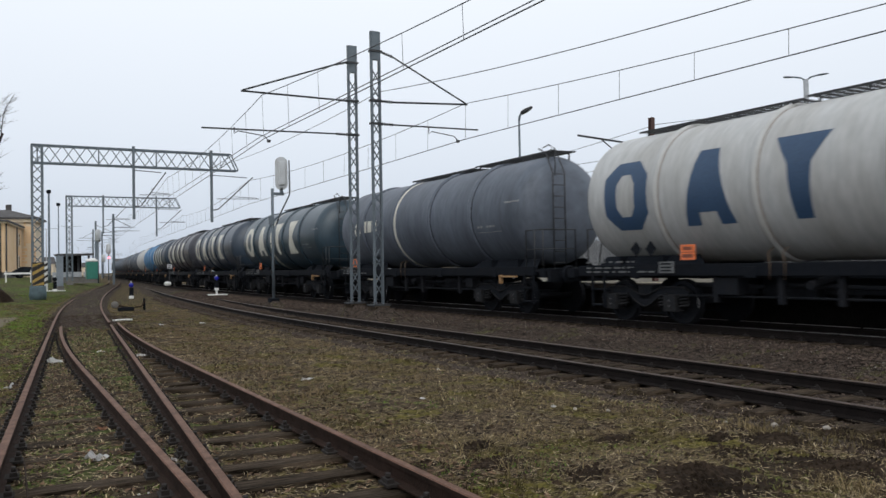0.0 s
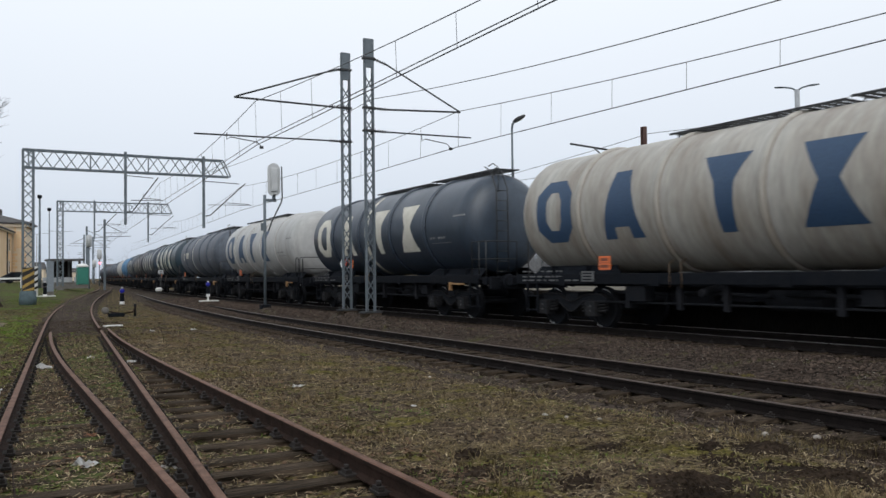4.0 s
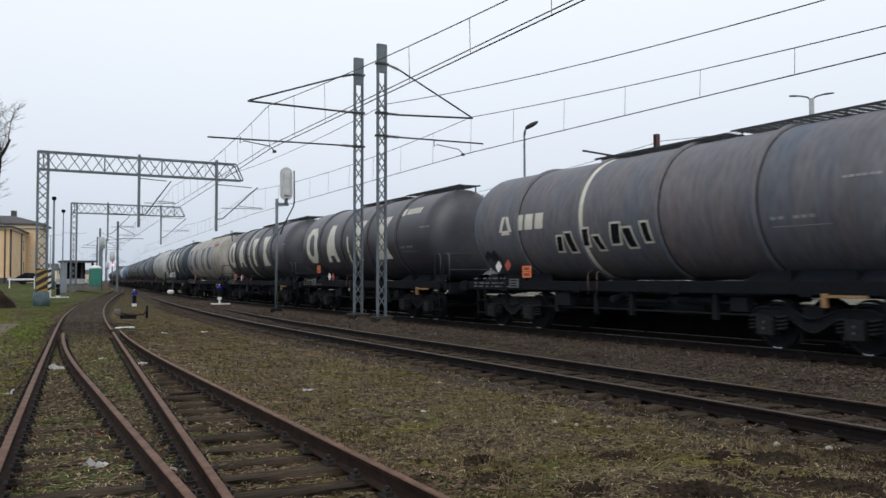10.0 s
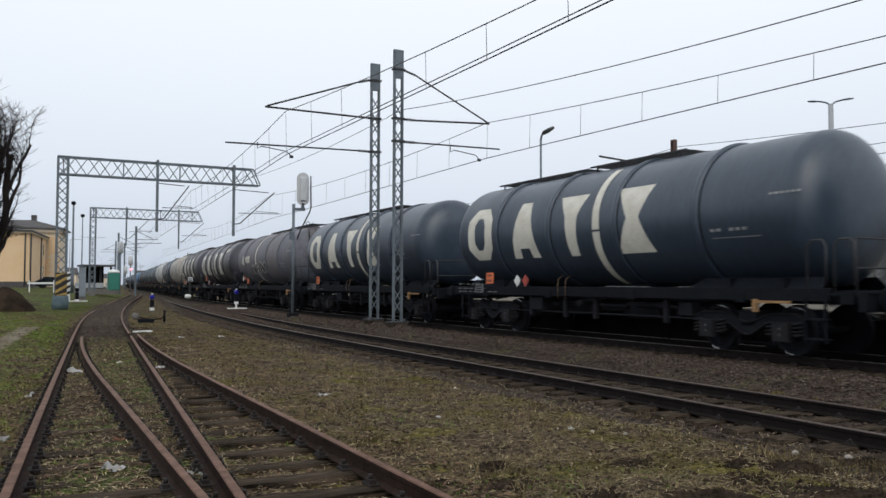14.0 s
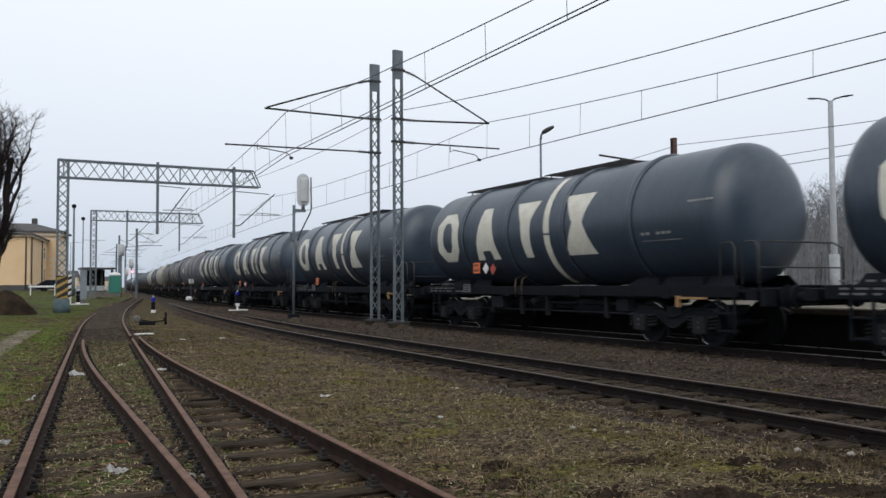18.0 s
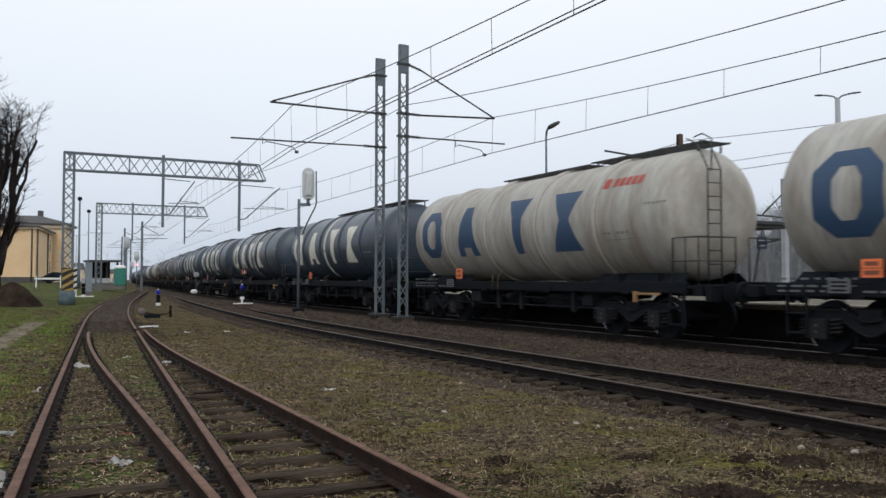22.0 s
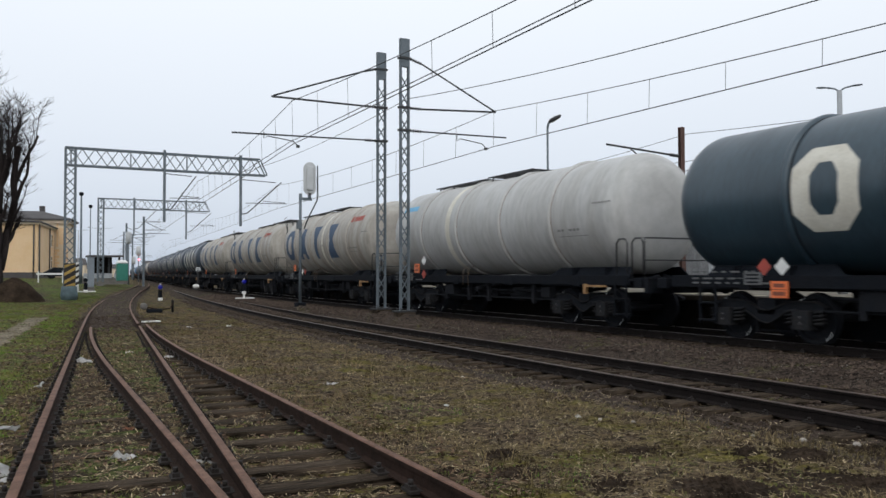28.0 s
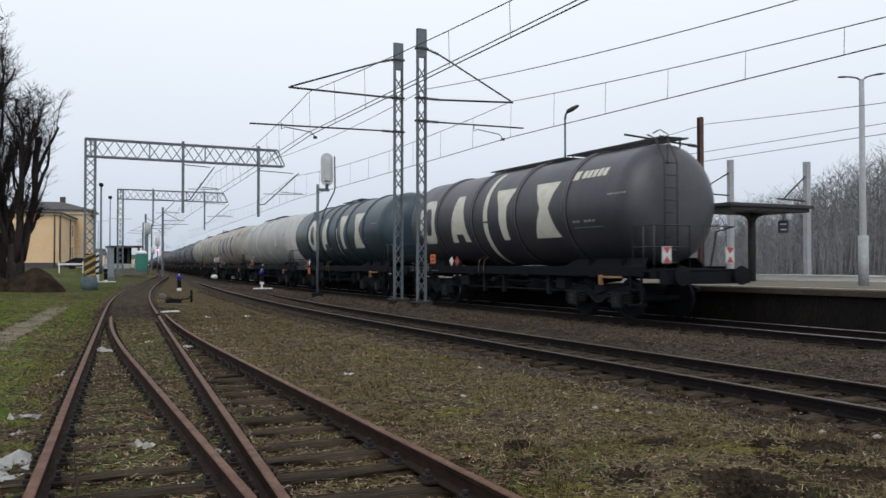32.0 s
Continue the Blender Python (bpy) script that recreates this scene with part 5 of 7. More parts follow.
def dwarf_signal(x, y, z, blue, label, s=1.0):
    d = thing("dwarf_signal", label, "railway signal", pose(x, y, z) @ Matrix.Scale(s, 4))
    part("foot", box(bm_new(), -0.16, -0.12, -0.1, 0.16, 0.12, 0.12), M_WHITEP, d, "white-painted concrete foot", bevel=0.02)
    part("body", box(bm_new(), -0.14, -0.09, 0.12, 0.14, 0.09, 0.72), M_FRAME, d, bevel=0.02)
    bm = lathe_y(bm_new(), [(-0.1, 0.05), (-0.1, 0.16), (0.06, 0.18), (0.1, 0.15), (0.1, 0.05)], 20)
    part("lamp_head", bm, M_BLUEG if blue else M_FRAME, d, "blue enamelled lamp head" if blue else "").location = (0, 0, 0.92)
    part("crest", box(bm_new(), -0.05, -0.05, 1.12, 0.05, 0.05, 1.2), M_WHITEP, d)
    return d


dwarf_signal(9.6, 56.25, 0.0, True, "dwarf signal with a blue lamp head on a white foot", 0.85)
d2 = dwarf_signal(12.05, 45.0, 0.6, True, "dwarf signal with a blue lamp head on a white post", 0.65)
part("white_post", box(bm_new(), -0.07, -0.05, -0.5, 0.07, 0.05, 0.0), M_WHITEP, d2)
solid("concrete_slab", box(bm_new(), -0.5, -0.18, 0, 0.5, 0.18, 0.06), M_WHITEP, "white-painted concrete slab beside the track", "slab", pose(12.1, 45.0, 0.28), bevel=0.02)
dwarf_signal(5.25, 57.5, 0.55, False, "black and white dwarf signal on a white plate", 0.75)
solid("concrete_slab", box(bm_new(), -0.55, -0.2, 0, 0.55, 0.2, 0.06), M_WHITEP, "white-painted concrete slab in the grass", "slab", pose(5.3, 57.4, 0.5), bevel=0.02)


def track_sign(x, y, z):
    s = thing("track_sign", "small white sign board on a post beside the line", "sign", pose(x, y, z))
    part("post", box(bm_new(), -0.04, -0.03, 0, 0.04, 0.03, 1.15), M_DARKSTEEL, s)
    b = part("board", box(bm_new(), -0.17, -0.05, 1.2, 0.17, -0.031, 1.5), M_GREYBOX, s, bevel=0.005)
    part("print_bar", box(bm_new(), -0.11, -0.056, 1.25, 0.11, -0.051, 1.3), M_FRAME, b)
    part("print_bar", box(bm_new(), -0.09, -0.056, 1.37, 0.09, -0.051, 1.42), M_FRAME, b)
    st = solid("marker_stone", box(bm_new(), -0.22, -0.15, 0, 0.22, 0.15, 0.3), M_WHITEP, "whitewashed marker stone beside the line", "stone", pose(x - 0.2, y - 0.3, z - 0.02), bevel=0.09)


track_sign(13.0, 61.0, 0.62)


def switch_lever(x, y):
    s = thing("switch_lever", "old hand point lever with a round weight, rusty", "switch lever", pose(x, y, 0.02))
    part("box", box(bm_new(), -0.3, -0.16, 0, 0.3, 0.16, 0.16), M_FRAME, s, bevel=0.02)
    part("weight", lathe_y(bm_new(), [(-0.06, 0.05), (-0.06, 0.14), (0.06, 0.14), (0.06, 0.05)], 18), M_CONCRETE, s, "grey round weight").location = (-0.42, 0, 0.27)
    part("handle", tube(bm_new(), [(-0.4, 0, 0.25), (0.2, 0, 0.12), (0.62, 0, 0.16), (0.78, 0, 0.42)], 0.03, 6), M_RAIL, s)
    part("post", tube(bm_new(), [(0.75, 0.1, 0), (0.75, 0.1, 0.5)], 0.05, 8), M_FRAME, s)


switch_lever(5.95, 36.2)


def equipment_cabinet(x, y, z):
    c = thing("equipment_cabinet", "slim grey metal lineside cabinet", "cabinet", pose(x, y, z))
    part("body", box(bm_new(), -0.2, -0.2, 0.0, 0.2, 0.2, 1.92), M_CABINET, c, bevel=0.015)
    part("door", box(bm_new(), -0.17, -0.215, 0.1, 0.17, -0.202, 1.85), M_CABINET, c)
    part("roof", box(bm_new(), -0.23, -0.23, 1.92, 0.23, 0.23, 1.97), M_CABINET, c, bevel=0.01)
    part("plinth", box(bm_new(), -0.22, -0.22, -0.3, 0.22, 0.22, 0.0), M_CONCRETE, c)


M_CABINET = mat("grey_blue_cabinet_paint", (0.27, 0.31, 0.35), 0.6, var=0.2, scale=3, fine=30, bump=0.05)


def striped_post(x, y, z):
    s = thing("striped_post", "short post with black and white hazard bands", "marker post", pose(x, y, z))
    p = part("post", box(bm_new(), -0.13, -0.05, -0.3, 0.13, 0.05, 1.7), M_WHITEP, s, bevel=0.01)
    for i in range(4):
        bm = bm_new()
        bm.faces.new([bm.verts.new((a, -0.056, 0.1 + i * 0.4 + b)) for a, b in ((-0.128, 0.0), (0.128, 0.14), (0.128, 0.32), (-0.128, 0.18))])
        part("black_band", bm, M_BOARD, p)


striped_post(5.1, 62.0, 0.75)
equipment_cabinet(5.75, 59.7, 0.78)


def lamp_post(x, y, z, top, kind, label, r=0.08, out=0.9, turn=0.0):
    l = thing("lamp_post", label, "street lamp", pose(x, y, z, 0, 0, turn), group="lamp posts")
    h = top - z
    part("post", tube(bm_new(), [(0, 0, -0.2), (0, 0, h * 0.22), (0, 0, h)], r, 12, r * 0.6), M_LAMPC if kind == "double" else M_STEEL, l)
    part("collar", tube(bm_new(), [(0, 0, -0.1), (0, 0, h * 0.24)], r * 1.2, 12), M_LAMPC if kind == "double" else M_STEEL, l)
    for s in ((-1, 1) if kind == "double" else (1,)):
        if kind == "top":
            part("lamp_head", lathe_z([(0, 0.08), (0.04, 0.16), (0.22, 0.17), (0.28, 0.1)], 16), M_FRAME, l).location = (0, 0, h)
            continue
        double = kind == "double"
        part("arm", tube(bm_new(), [(0, 0, h - 0.04), (s * out * 0.4, 0, h + 0.05), (s * out, 0, h + 0.09)] if double else [(0, 0, h - 0.1), (0.03, 0, h + 0.1), (0.12, 0, h + 0.22)], 0.022 if double else 0.045, 8), M_STEEL, l)
        k = 0.42 if double else 0.8
        bm = lathe_y(bm_new(), [(-0.36, 0.02), (-0.3, 0.12), (0.0, 0.19), (0.25, 0.17), (0.36, 0.06)], 14)
        bmesh.ops.scale(bm, vec=(k, k, (0.3 if double else 0.62) * k), verts=bm.verts[:])
        bmesh.ops.rotate(bm, matrix=Matrix.Rotation(radians(90), 3, "Z"), verts=bm.verts[:])
        hd = part("lamp_head", bm, M_STEEL if double else M_DARKSTEEL, l, "flat lamp head")
        hd.location = (s * out + s * 0.3 * k, 0, h + 0.1) if double else (0.3, 0, h + 0.32)
        hd.rotation_euler = (0, radians(-4 * s if double else -28), 0)


lamp_post(20.0, 14.52, 1.05, 6.52, "double", "pale concrete platform lamp with two flat heads", 0.11, 0.3, -50)
lamp_post(19.7, 27.5, 1.05, 7.55, "single", "slim lamp post with one dark head on the platform", 0.07, 0.5, -35)
lamp_post(6.0, 69.75, 1.1, 7.7, "top", "slim grey post with a dark lamp on top", 0.11)
lamp_post(7.6, 79.6, 1.0, 7.5, "top", "thin grey post with a small lamp on top", 0.07)
lamp_post(13.6, 128.0, 1.0, 8.2, "double", "distant double lamp post in the yard", 0.09, 1.4, 0)
lamp_post(10.9, 131.0, 1.3, 8.0, "double", "distant double lamp post by the station", 0.09, 1.4, 0)


def plain_mast(x, y, z, top, reach, label, paint=M_STEEL):
    m = thing("line_mast", label, "catenary mast", pose(x, y, z), group="distant line masts")
    part("post", box(bm_new(), -0.11, -0.09, -0.3, 0.11, 0.09, top - z), paint, m)
    if reach:
        for h, e in ((top - z - 0.5, 0.75), (top - z - 1.5, 1.0), (top - z - 1.9, 1.15)):
            part("arm", tube(bm_new(), [(0, 0, h), (reach * e, 0, h - (0.9 if e == 0.75 else -0.05))], 0.03, 6), M_DARKSTEEL, m)
    return m


for i, (x, y, z, top, reach) in enumerate([(14.9, 98.0, 0.6, 8.1, 2.4), (15.6, 117.0, 0.8, 8.4, 2.6), (19.6, 150.0, 1.0, 8.9, -2.2), (22.4, 160.0, 1.0, 9.0, 2.4), (24.2, 186.0, 1.0, 9.0, 2.4), (29.0, 215.0, 1.0, 9.2, -2.2), (33.5, 240.0, 1.0, 9.2, 2.6), (36.0, 275.0, 1.0, 9.2, -2.4), (46.0, 300.0, 1.0, 9.4, 2.4)]):
    plain_mast(x, y, z, top, reach, "distant grey steel mast with thin bracket arms")


def far_signal(x, y, z, top, lit):
    s = thing("distant_signal", "distant signal post" + (" with a red light" if lit else " with a pale back plate"), "railway signal", pose(x, y, z))
    part("post", tube(bm_new(), [(0, 0, -0.3), (0, 0, top - z)], 0.07, 8), M_STEEL, s)
    part("signal_head", lathe_z([(0, 0.1), (0.1, 0.3), (1.2, 0.3), (1.35, 0.1)], 14), M_GREYBOX, s).location = (0, 0, top - z)
    if lit:
        part("lamp", lathe_y(bm_new(), [(-0.42, 0.03), (-0.4, 0.13), (-0.3, 0.13), (-0.3, 0.05)], 14), M_REDLAMP, s, "lit red lamp").location = (0, 0, top - z - 0.5)


far_signal(12.9, 95.0, 0.8, 4.9, False)
far_signal(17.3, 118.0, 0.9, 4.1, True)
far_signal(21.2, 150.0, 0.9, 3.4, False)


def brown_mast():
    m = thing("rusty_mast", "rust-brown steel mast with a dark bracket arm behind the train", "catenary mast", pose(18.4, 18.75, 0.3))
    part("post", box(box(box(bm_new(), -0.08, -0.06, 0, 0.08, -0.05, 5.75), -0.08, 0.05, 0, 0.08, 0.06, 5.75), -0.012, -0.05, 0, 0.012, 0.05, 5.75), M_BROWNPOST, m)
    part("arm", tube(bm_new(), [(-0.1, 0, 4.86), (-2.9, 0, 5.02)], 0.03, 8), M_DARKSTEEL, m)
    part("arm", tube(bm_new(), [(-2.0, 0, 4.95), (-1.6, 0, 4.7), (-1.5, 0, 4.62)], 0.02, 6), M_DARKSTEEL, m)
    part("insulator", insulator(bm_new(), (-0.12, 0, 4.86), (-0.5, 0, 4.88)), M_DARKSTEEL, m)


brown_mast()


# ---- island platform behind the train ----
def island_platform():
    p = thing("platform", "station platform with a dark wall and worn paving", "platform", kind="structure")
    edge = lambda y: XT(y) + 1.72
    bm_w, bm_t, bm_l = bm_new(), bm_new(), bm_new()
    ys = np.arange(-60, 76, 2.0)
    for bm, (a, z0, z1, b) in ((bm_w, (0.12, -0.2, 0.92, 0.5)), (bm_t, (0.0, 0.92, 1.04, 0.75))):
        for y0, y1 in zip(ys, ys[1:]):
            v = [bm.verts.new(q) for q in ((edge(y0) + a, y0, z0), (edge(y0) + b, y0, z0), (edge(y0) + b, y0, z1), (edge(y0) + a, y0, z1), (edge(y1) + a, y1, z0), (edge(y1) + b, y1, z0), (edge(y1) + b, y1, z1), (edge(y1) + a, y1, z1))]
            for f in ((0, 1, 2, 3), (7, 6, 5, 4), (0, 3, 7, 4), (3, 2, 6, 7), (1, 5, 6, 2), (0, 4, 5, 1)):
                bm.faces.new([v[i] for i in f])
    part("platform_wall", bm_w, M_DARKCONC, p, "dark stained concrete wall")
    part("edge_slab", bm_t, M_EDGE, p, "worn concrete edge slabs")
    bm = bm_new()
    prev = None
    for y in ys:
        row = [bm.verts.new((edge(y) + o, y, 1.035)) for o in (0.74, 3.0, 9.0)]
        if prev:
            for i in range(2):
                bm.faces.new((prev[i], prev[i + 1], row[i + 1], row[i]))
        prev = row
    part("paving", bm, M_PAVE, p)
    bm = bm_new()
    prev = None
    for y in ys:
        row = [bm.verts.new((edge(y) + o, y, 1.046)) for o in (1.0, 1.16)]
        if prev:
            bm.faces.new((prev[0], prev[1], row[1], row[0]))
        prev = row
    part("safety_line", bm, M_LINE, p, "pale yellow safety line")


M_LINE = mat("worn_pale_line", (0.6, 0.52, 0.36), 0.8, var=0.2, scale=3, fine=30, bump=0.05)
M_EDGE = mat("stained_edge_slab", (0.085, 0.07, 0.055), 0.9, var=0.4, scale=1.5, fine=25, bump=0.3, col2=(0.045, 0.038, 0.032), spec=0.06)
M_DARKCONC = mat("sooty_concrete", (0.021, 0.018, 0.016), 0.9, var=0.5, scale=1.2, fine=20, bump=0.3, col2=(0.009, 0.0085, 0.0085), spec=0.05, streak=0.3)
island_platform()


def shelter():
    s = thing("platform_canopy", "dark flat canopy on a branching steel column", "canopy", pose(22.0, 20.0, 1.035))
    bm = box(bm_new(), -2.2, -1.1, 2.28, 1.35, 1.1, 2.44)
    box(bm, -2.3, -1.2, 2.4, 1.45, 1.2, 2.5)
    part("roof", bm, M_DARKSTEEL, s)
    part("column", tube(bm_new(), [(-0.1, 0, 0), (-0.1, 0, 1.9), (-0.1, 0, 2.3)], 0.13, 10), M_DARKSTEEL, s)
    part("bracket", tube(bm_new(), [(-0.1, 0, 1.9), (0.1, 0, 2.2), (0.6, 0, 2.32)], 0.08, 8), M_DARKSTEEL, s)
    part("bracket", tube(bm_new(), [(-0.1, 0, 1.9), (-0.3, 0, 2.2), (-0.8, 0, 2.32)], 0.08, 8), M_DARKSTEEL, s)
    b = part("information_board", box(bm_new(), -0.04, -0.16, 1.62, 0.04, 0.16, 2.05), M_NAVYT, s, "dark blue information board")
    b.location = (1.05, -0.3, 0.0)
    b.rotation_euler = (0, 0, radians(40))
    part("hanger", tube(bm_new(), [(0, 0, 2.04), (0, 0, 2.3)], 0.02, 6), M_DARKSTEEL, b)
    part("print_bar", box(bm_new(), -0.047, -0.1, 1.72, -0.041, 0.08, 1.76), M_WHITEP, b)
    part("print_bar", box(bm_new(), -0.047, -0.1, 1.9, -0.041, 0.1, 1.94), M_WHITEP, b)


shelter()
for i, (x, y, top) in enumerate([(26.8, 25.6, 6.0), (26.8, 21.8, 5.5), (26.8, -2.0, 7.2), (30.0, 60.0, 7.0)]):
    plain_mast(x, y, 1.0, top, -2.4 if i != 1 else -1.6, "pale concrete mast of the line behind the platform", M_LAMPC)
low = thing("low_wall", "low white wall along the back of the platform", "wall", kind="structure")
part("wall_body", box(bm_new(), 24.5, -14, 0.9, 24.7, 36, 1.2), M_WHITEP, low)
part("wall_cap", box(bm_new(), 24.46, -14, 1.2, 24.74, 36, 1.24), M_WHITEP, low)


# ---- station building and yard ----
def hip_roof(x0, y0, x1, y1, z, h, over=0.5):
    bm = bm_new()
    box(bm, x0 - over, y0 - over, z, x1 + over, y1 + over, z + 0.22)
    k = min(x1 - x0, y1 - y0) / 2
    along = (x1 - x0) > (y1 - y0)
    ridge = [(x0 + k, (y0 + y1) / 2), (x1 - k, (y0 + y1) / 2)] if along else [((x0 + x1) / 2, y0 + k), ((x0 + x1) / 2, y1 - k)]
    e = over - 0.06
    v = [bm.verts.new((x, y, z + 0.224)) for x, y in ((x0 - e, y0 - e), (x1 + e, y0 - e), (x1 + e, y1 + e), (x0 - e, y1 + e))]
    r = [bm.verts.new((x, y, z + 0.224 + h)) for x, y in ridge]
    for f in (((v[0], v[1], r[1], r[0]), (v[1], v[2], r[1]), (v[2], v[3], r[0], r[1]), (v[3], v[0], r[0])) if along else ((v[0], v[1], r[0]), (v[1], v[2], r[1], r[0]), (v[2], v[3], r[1]), (v[3], v[0], r[0], r[1]))):
        bm.faces.new(f)
    return bm


def station_window(parent, x, y, z, w, h, side):
    """A framed window; side: on the wall that faces -y (0) or +x (1)."""
    m = pose(x, y, z, 0, 0, 90 * side)
    win = part("window", box(bm_new(), -w / 2, -0.05, 0, w / 2, 0.06, h), M_WHITEP, parent)
    win.matrix_local = m
    for sx in (-1, 1):
        part("pane", box(bm_new(), sx * w / 4 - w * 0.2, -0.07, 0.1, sx * w / 4 + w * 0.2, -0.052, h * 0.62), M_GLASS, win)
        part("pane", box(bm_new(), sx * w / 4 - w * 0.2, -0.07, h * 0.67, sx * w / 4 + w * 0.2, -0.052, h - 0.08), M_GLASS, win)
    part("sill", box(bm_new(), -w / 2 - 0.12, -0.16, -0.12, w / 2 + 0.12, 0.0, -0.004), M_CREAM, win)


def station():
    s = thing("station_building", "yellow plastered station building with a cream corner block and dark roof", "building", pose(5.6, 130.0, 1.2, 0, 0, -10))
    part("wall", box(bm_new(), -24, 0, 0, 0, 18, 7.5), M_PLASTER, s, "yellow plastered wing")
    part("plinth", box(bm_new(), -24.1, -0.1, -0.3, 0.1, 18.0, 0.75), M_ROOF, s, "dark painted plinth")
    part("eave", box(bm_new(), -24.3, -0.35, 7.5, 0.35, 18.2, 7.72), M_CREAM, s)
    part("roof", hip_roof(-24, 0, 0, 17.2, 7.72, 1.1, 0.55), M_ROOF, s, "low dark hipped roof")
    part("corner_block", box(bm_new(), -11, 18.2, 0, 2.0, 27, 9.2), M_CREAM, s, "taller cream plastered block")
    part("cornice", box(bm_new(), -11.4, 17.75, 8.7, 2.4, 27.4, 9.2), M_CREAM, s)
    part("roof", hip_roof(-11, 18.2, 2.0, 27, 9.204, 1.5, 0.8), M_ROOF, s, "dark hipped roof with wide eaves")
    part("string_course", box(bm_new(), -11.1, 18.02, 4.55, 2.1, 18.2, 4.85), M_CREAM, s)
    for k, z in enumerate(np.arange(0.6, 4.4, 0.5)):
        d = 0.75 if k % 2 else 0.45
        part("quoin", box(bm_new(), 2.05 - d, 18.08, z, 2.06, 18.2, z + 0.4), M_PLASTER, s)
        part("quoin", box(bm_new(), 0.04, 18.08, z, 0.04 + d, 18.2, z + 0.4), M_PLASTER, s)
    for x in (0.45, 1.7):
        part("pilaster", box(bm_new(), x - 0.14, 18.1, 4.9, x + 0.14, 18.2, 8.65), M_PLASTER, s)
    part("niche", box(bm_new(), 0.65, 18.12, 5.3, 1.5, 18.2, 8.0), M_PLASTER, s)
    for y in (14.6,):
        for z in (1.4, 4.8):
            station_window(s, 0.03, y, z, 1.2, 1.9, 1)
    for x in (-16, -12.5, -9):
        for z in (1.4, 4.8):
            station_window(s, x, -0.03, z, 1.2, 1.9, 0)
    for x, y in ((0.16, 0.5), (-0.5, -0.14), (0.16, 11.6)):
        part("downpipe", tube(bm_new(), [(x, y, 0.1), (x, y, 7.5)], 0.1, 8), M_ROOF, s)
    for x, y, z in ((-6, 8, 7.9), (-13, 8, 7.9), (-3, 24, 10.0), (-7.5, 26, 10.0)):
        part("chimney", box(bm_new(), x, y, z, x + 0.8, y + 0.8, z + 1.9), M_ROOF, s)
    part("aerial", tube(bm_new(), [(-4, 10, 8.4), (-4, 10, 10.6)], 0.05, 6), M_DARKSTEEL, s)


station()


def car(x, y, z, turn):
    c = thing("parked_car", "dark parked car with a white stripe, beside the station", "car", pose(x, y, z, 0, 0, turn))
    bm = bm_new()
    prof = [(-2.1, 0.3), (2.1, 0.3), (2.15, 0.7), (1.2, 0.9), (0.6, 1.4), (-1.0, 1.45), (-1.9, 0.95), (-2.15, 0.8)]
    a, b = [bm.verts.new((p, -0.85, q)) for p, q in prof], [bm.verts.new((p, 0.85, q)) for p, q in prof]
    bm.faces.new(a)
    bm.faces.new(list(reversed(b)))
    for i in range(len(prof)):
        j = (i + 1) % len(prof)
        bm.faces.new((a[j], a[i], b[i], b[j]))
    bmesh.ops.recalc_face_normals(bm, faces=bm.faces[:])
    part("body", bm, M_FRAME, c, bevel=0.05)
    part("window", box(bm_new(), -0.9, -0.87, 0.95, 0.6, -0.856, 1.32), M_GLASS, c)
    for wx in (-1.3, 1.3):
        for wy in (-0.8, 0.8):
            part("wheel", lathe_y(bm_new(), [(-0.1, 0.1), (-0.1, 0.31), (0.1, 0.31), (0.1, 0.1)], 16), M_GRIME, c).location = (wx, wy, 0.31)


car(8.0, 118.0, 1.1, 5)
barrier = thing("yard_barrier", "white rail barrier at the edge of the yard", "barrier", pose(5.6, 100.0, 1.0))
for x in (-1.2, 1.2):
    part("post", box(bm_new(), x - 0.06, -0.05, -0.3, x + 0.06, 0.05, 1.0), M_WHITEP, barrier)
part("rail", box(bm_new(), -1.4, -0.07, 0.6, 2.2, -0.02, 0.8), M_WHITEP, barrier)


def kiosk(x, y, z):
    k = thing("green_cabin", "green plastic cabin with a pale domed top", "cabin", pose(x, y, z))
    part("body", box(bm_new(), -0.52, -0.52, 0, 0.52, 0.52, 1.72), M_GREENBOX, k, bevel=0.04)
    part("roof", lathe_z([(0, 0.6), (0.12, 0.58), (0.28, 0.4), (0.34, 0.08)], 20), M_WHITEP, k, "pale domed roof").location = (0, 0, 1.75)
    part("door", box(bm_new(), -0.36, -0.55, 0.1, 0.36, -0.522, 1.6), M_GREENBOX, k)


kiosk(11.55, 89.6, 1.0)
hut = thing("platform_shelter", "dark flat-roofed open shelter on a low pale platform", "shelter", pose(11.5, 104.0, 0.9))
part("roof", box(bm_new(), -1.9, -2, 2.75, 1.9, 2, 2.93), M_ROOF, hut)
for x in (-1.6, -0.6, 0.5, 1.6):
    part("column", box(bm_new(), x - 0.12, -0.1, 0.3, x + 0.12, 0.1, 2.7), M_DARKSTEEL, hut)
part("rear_wall", box(bm_new(), -1.6, 1.6, 0.3, 1.0, 1.75, 2.74), M_DARKCONC, hut)
part("base", box(bm_new(), -2.6, -2.6, -0.4, 2.3, 2.4, 0.3), M_CONCRETE, hut)
for i in range(3):
    part("panel", box(bm_new(), -2.5 + i * 1.6, -2.72, 0.3, -1.1 + i * 1.6, -2.62, 0.85), M_LAMPC, hut)


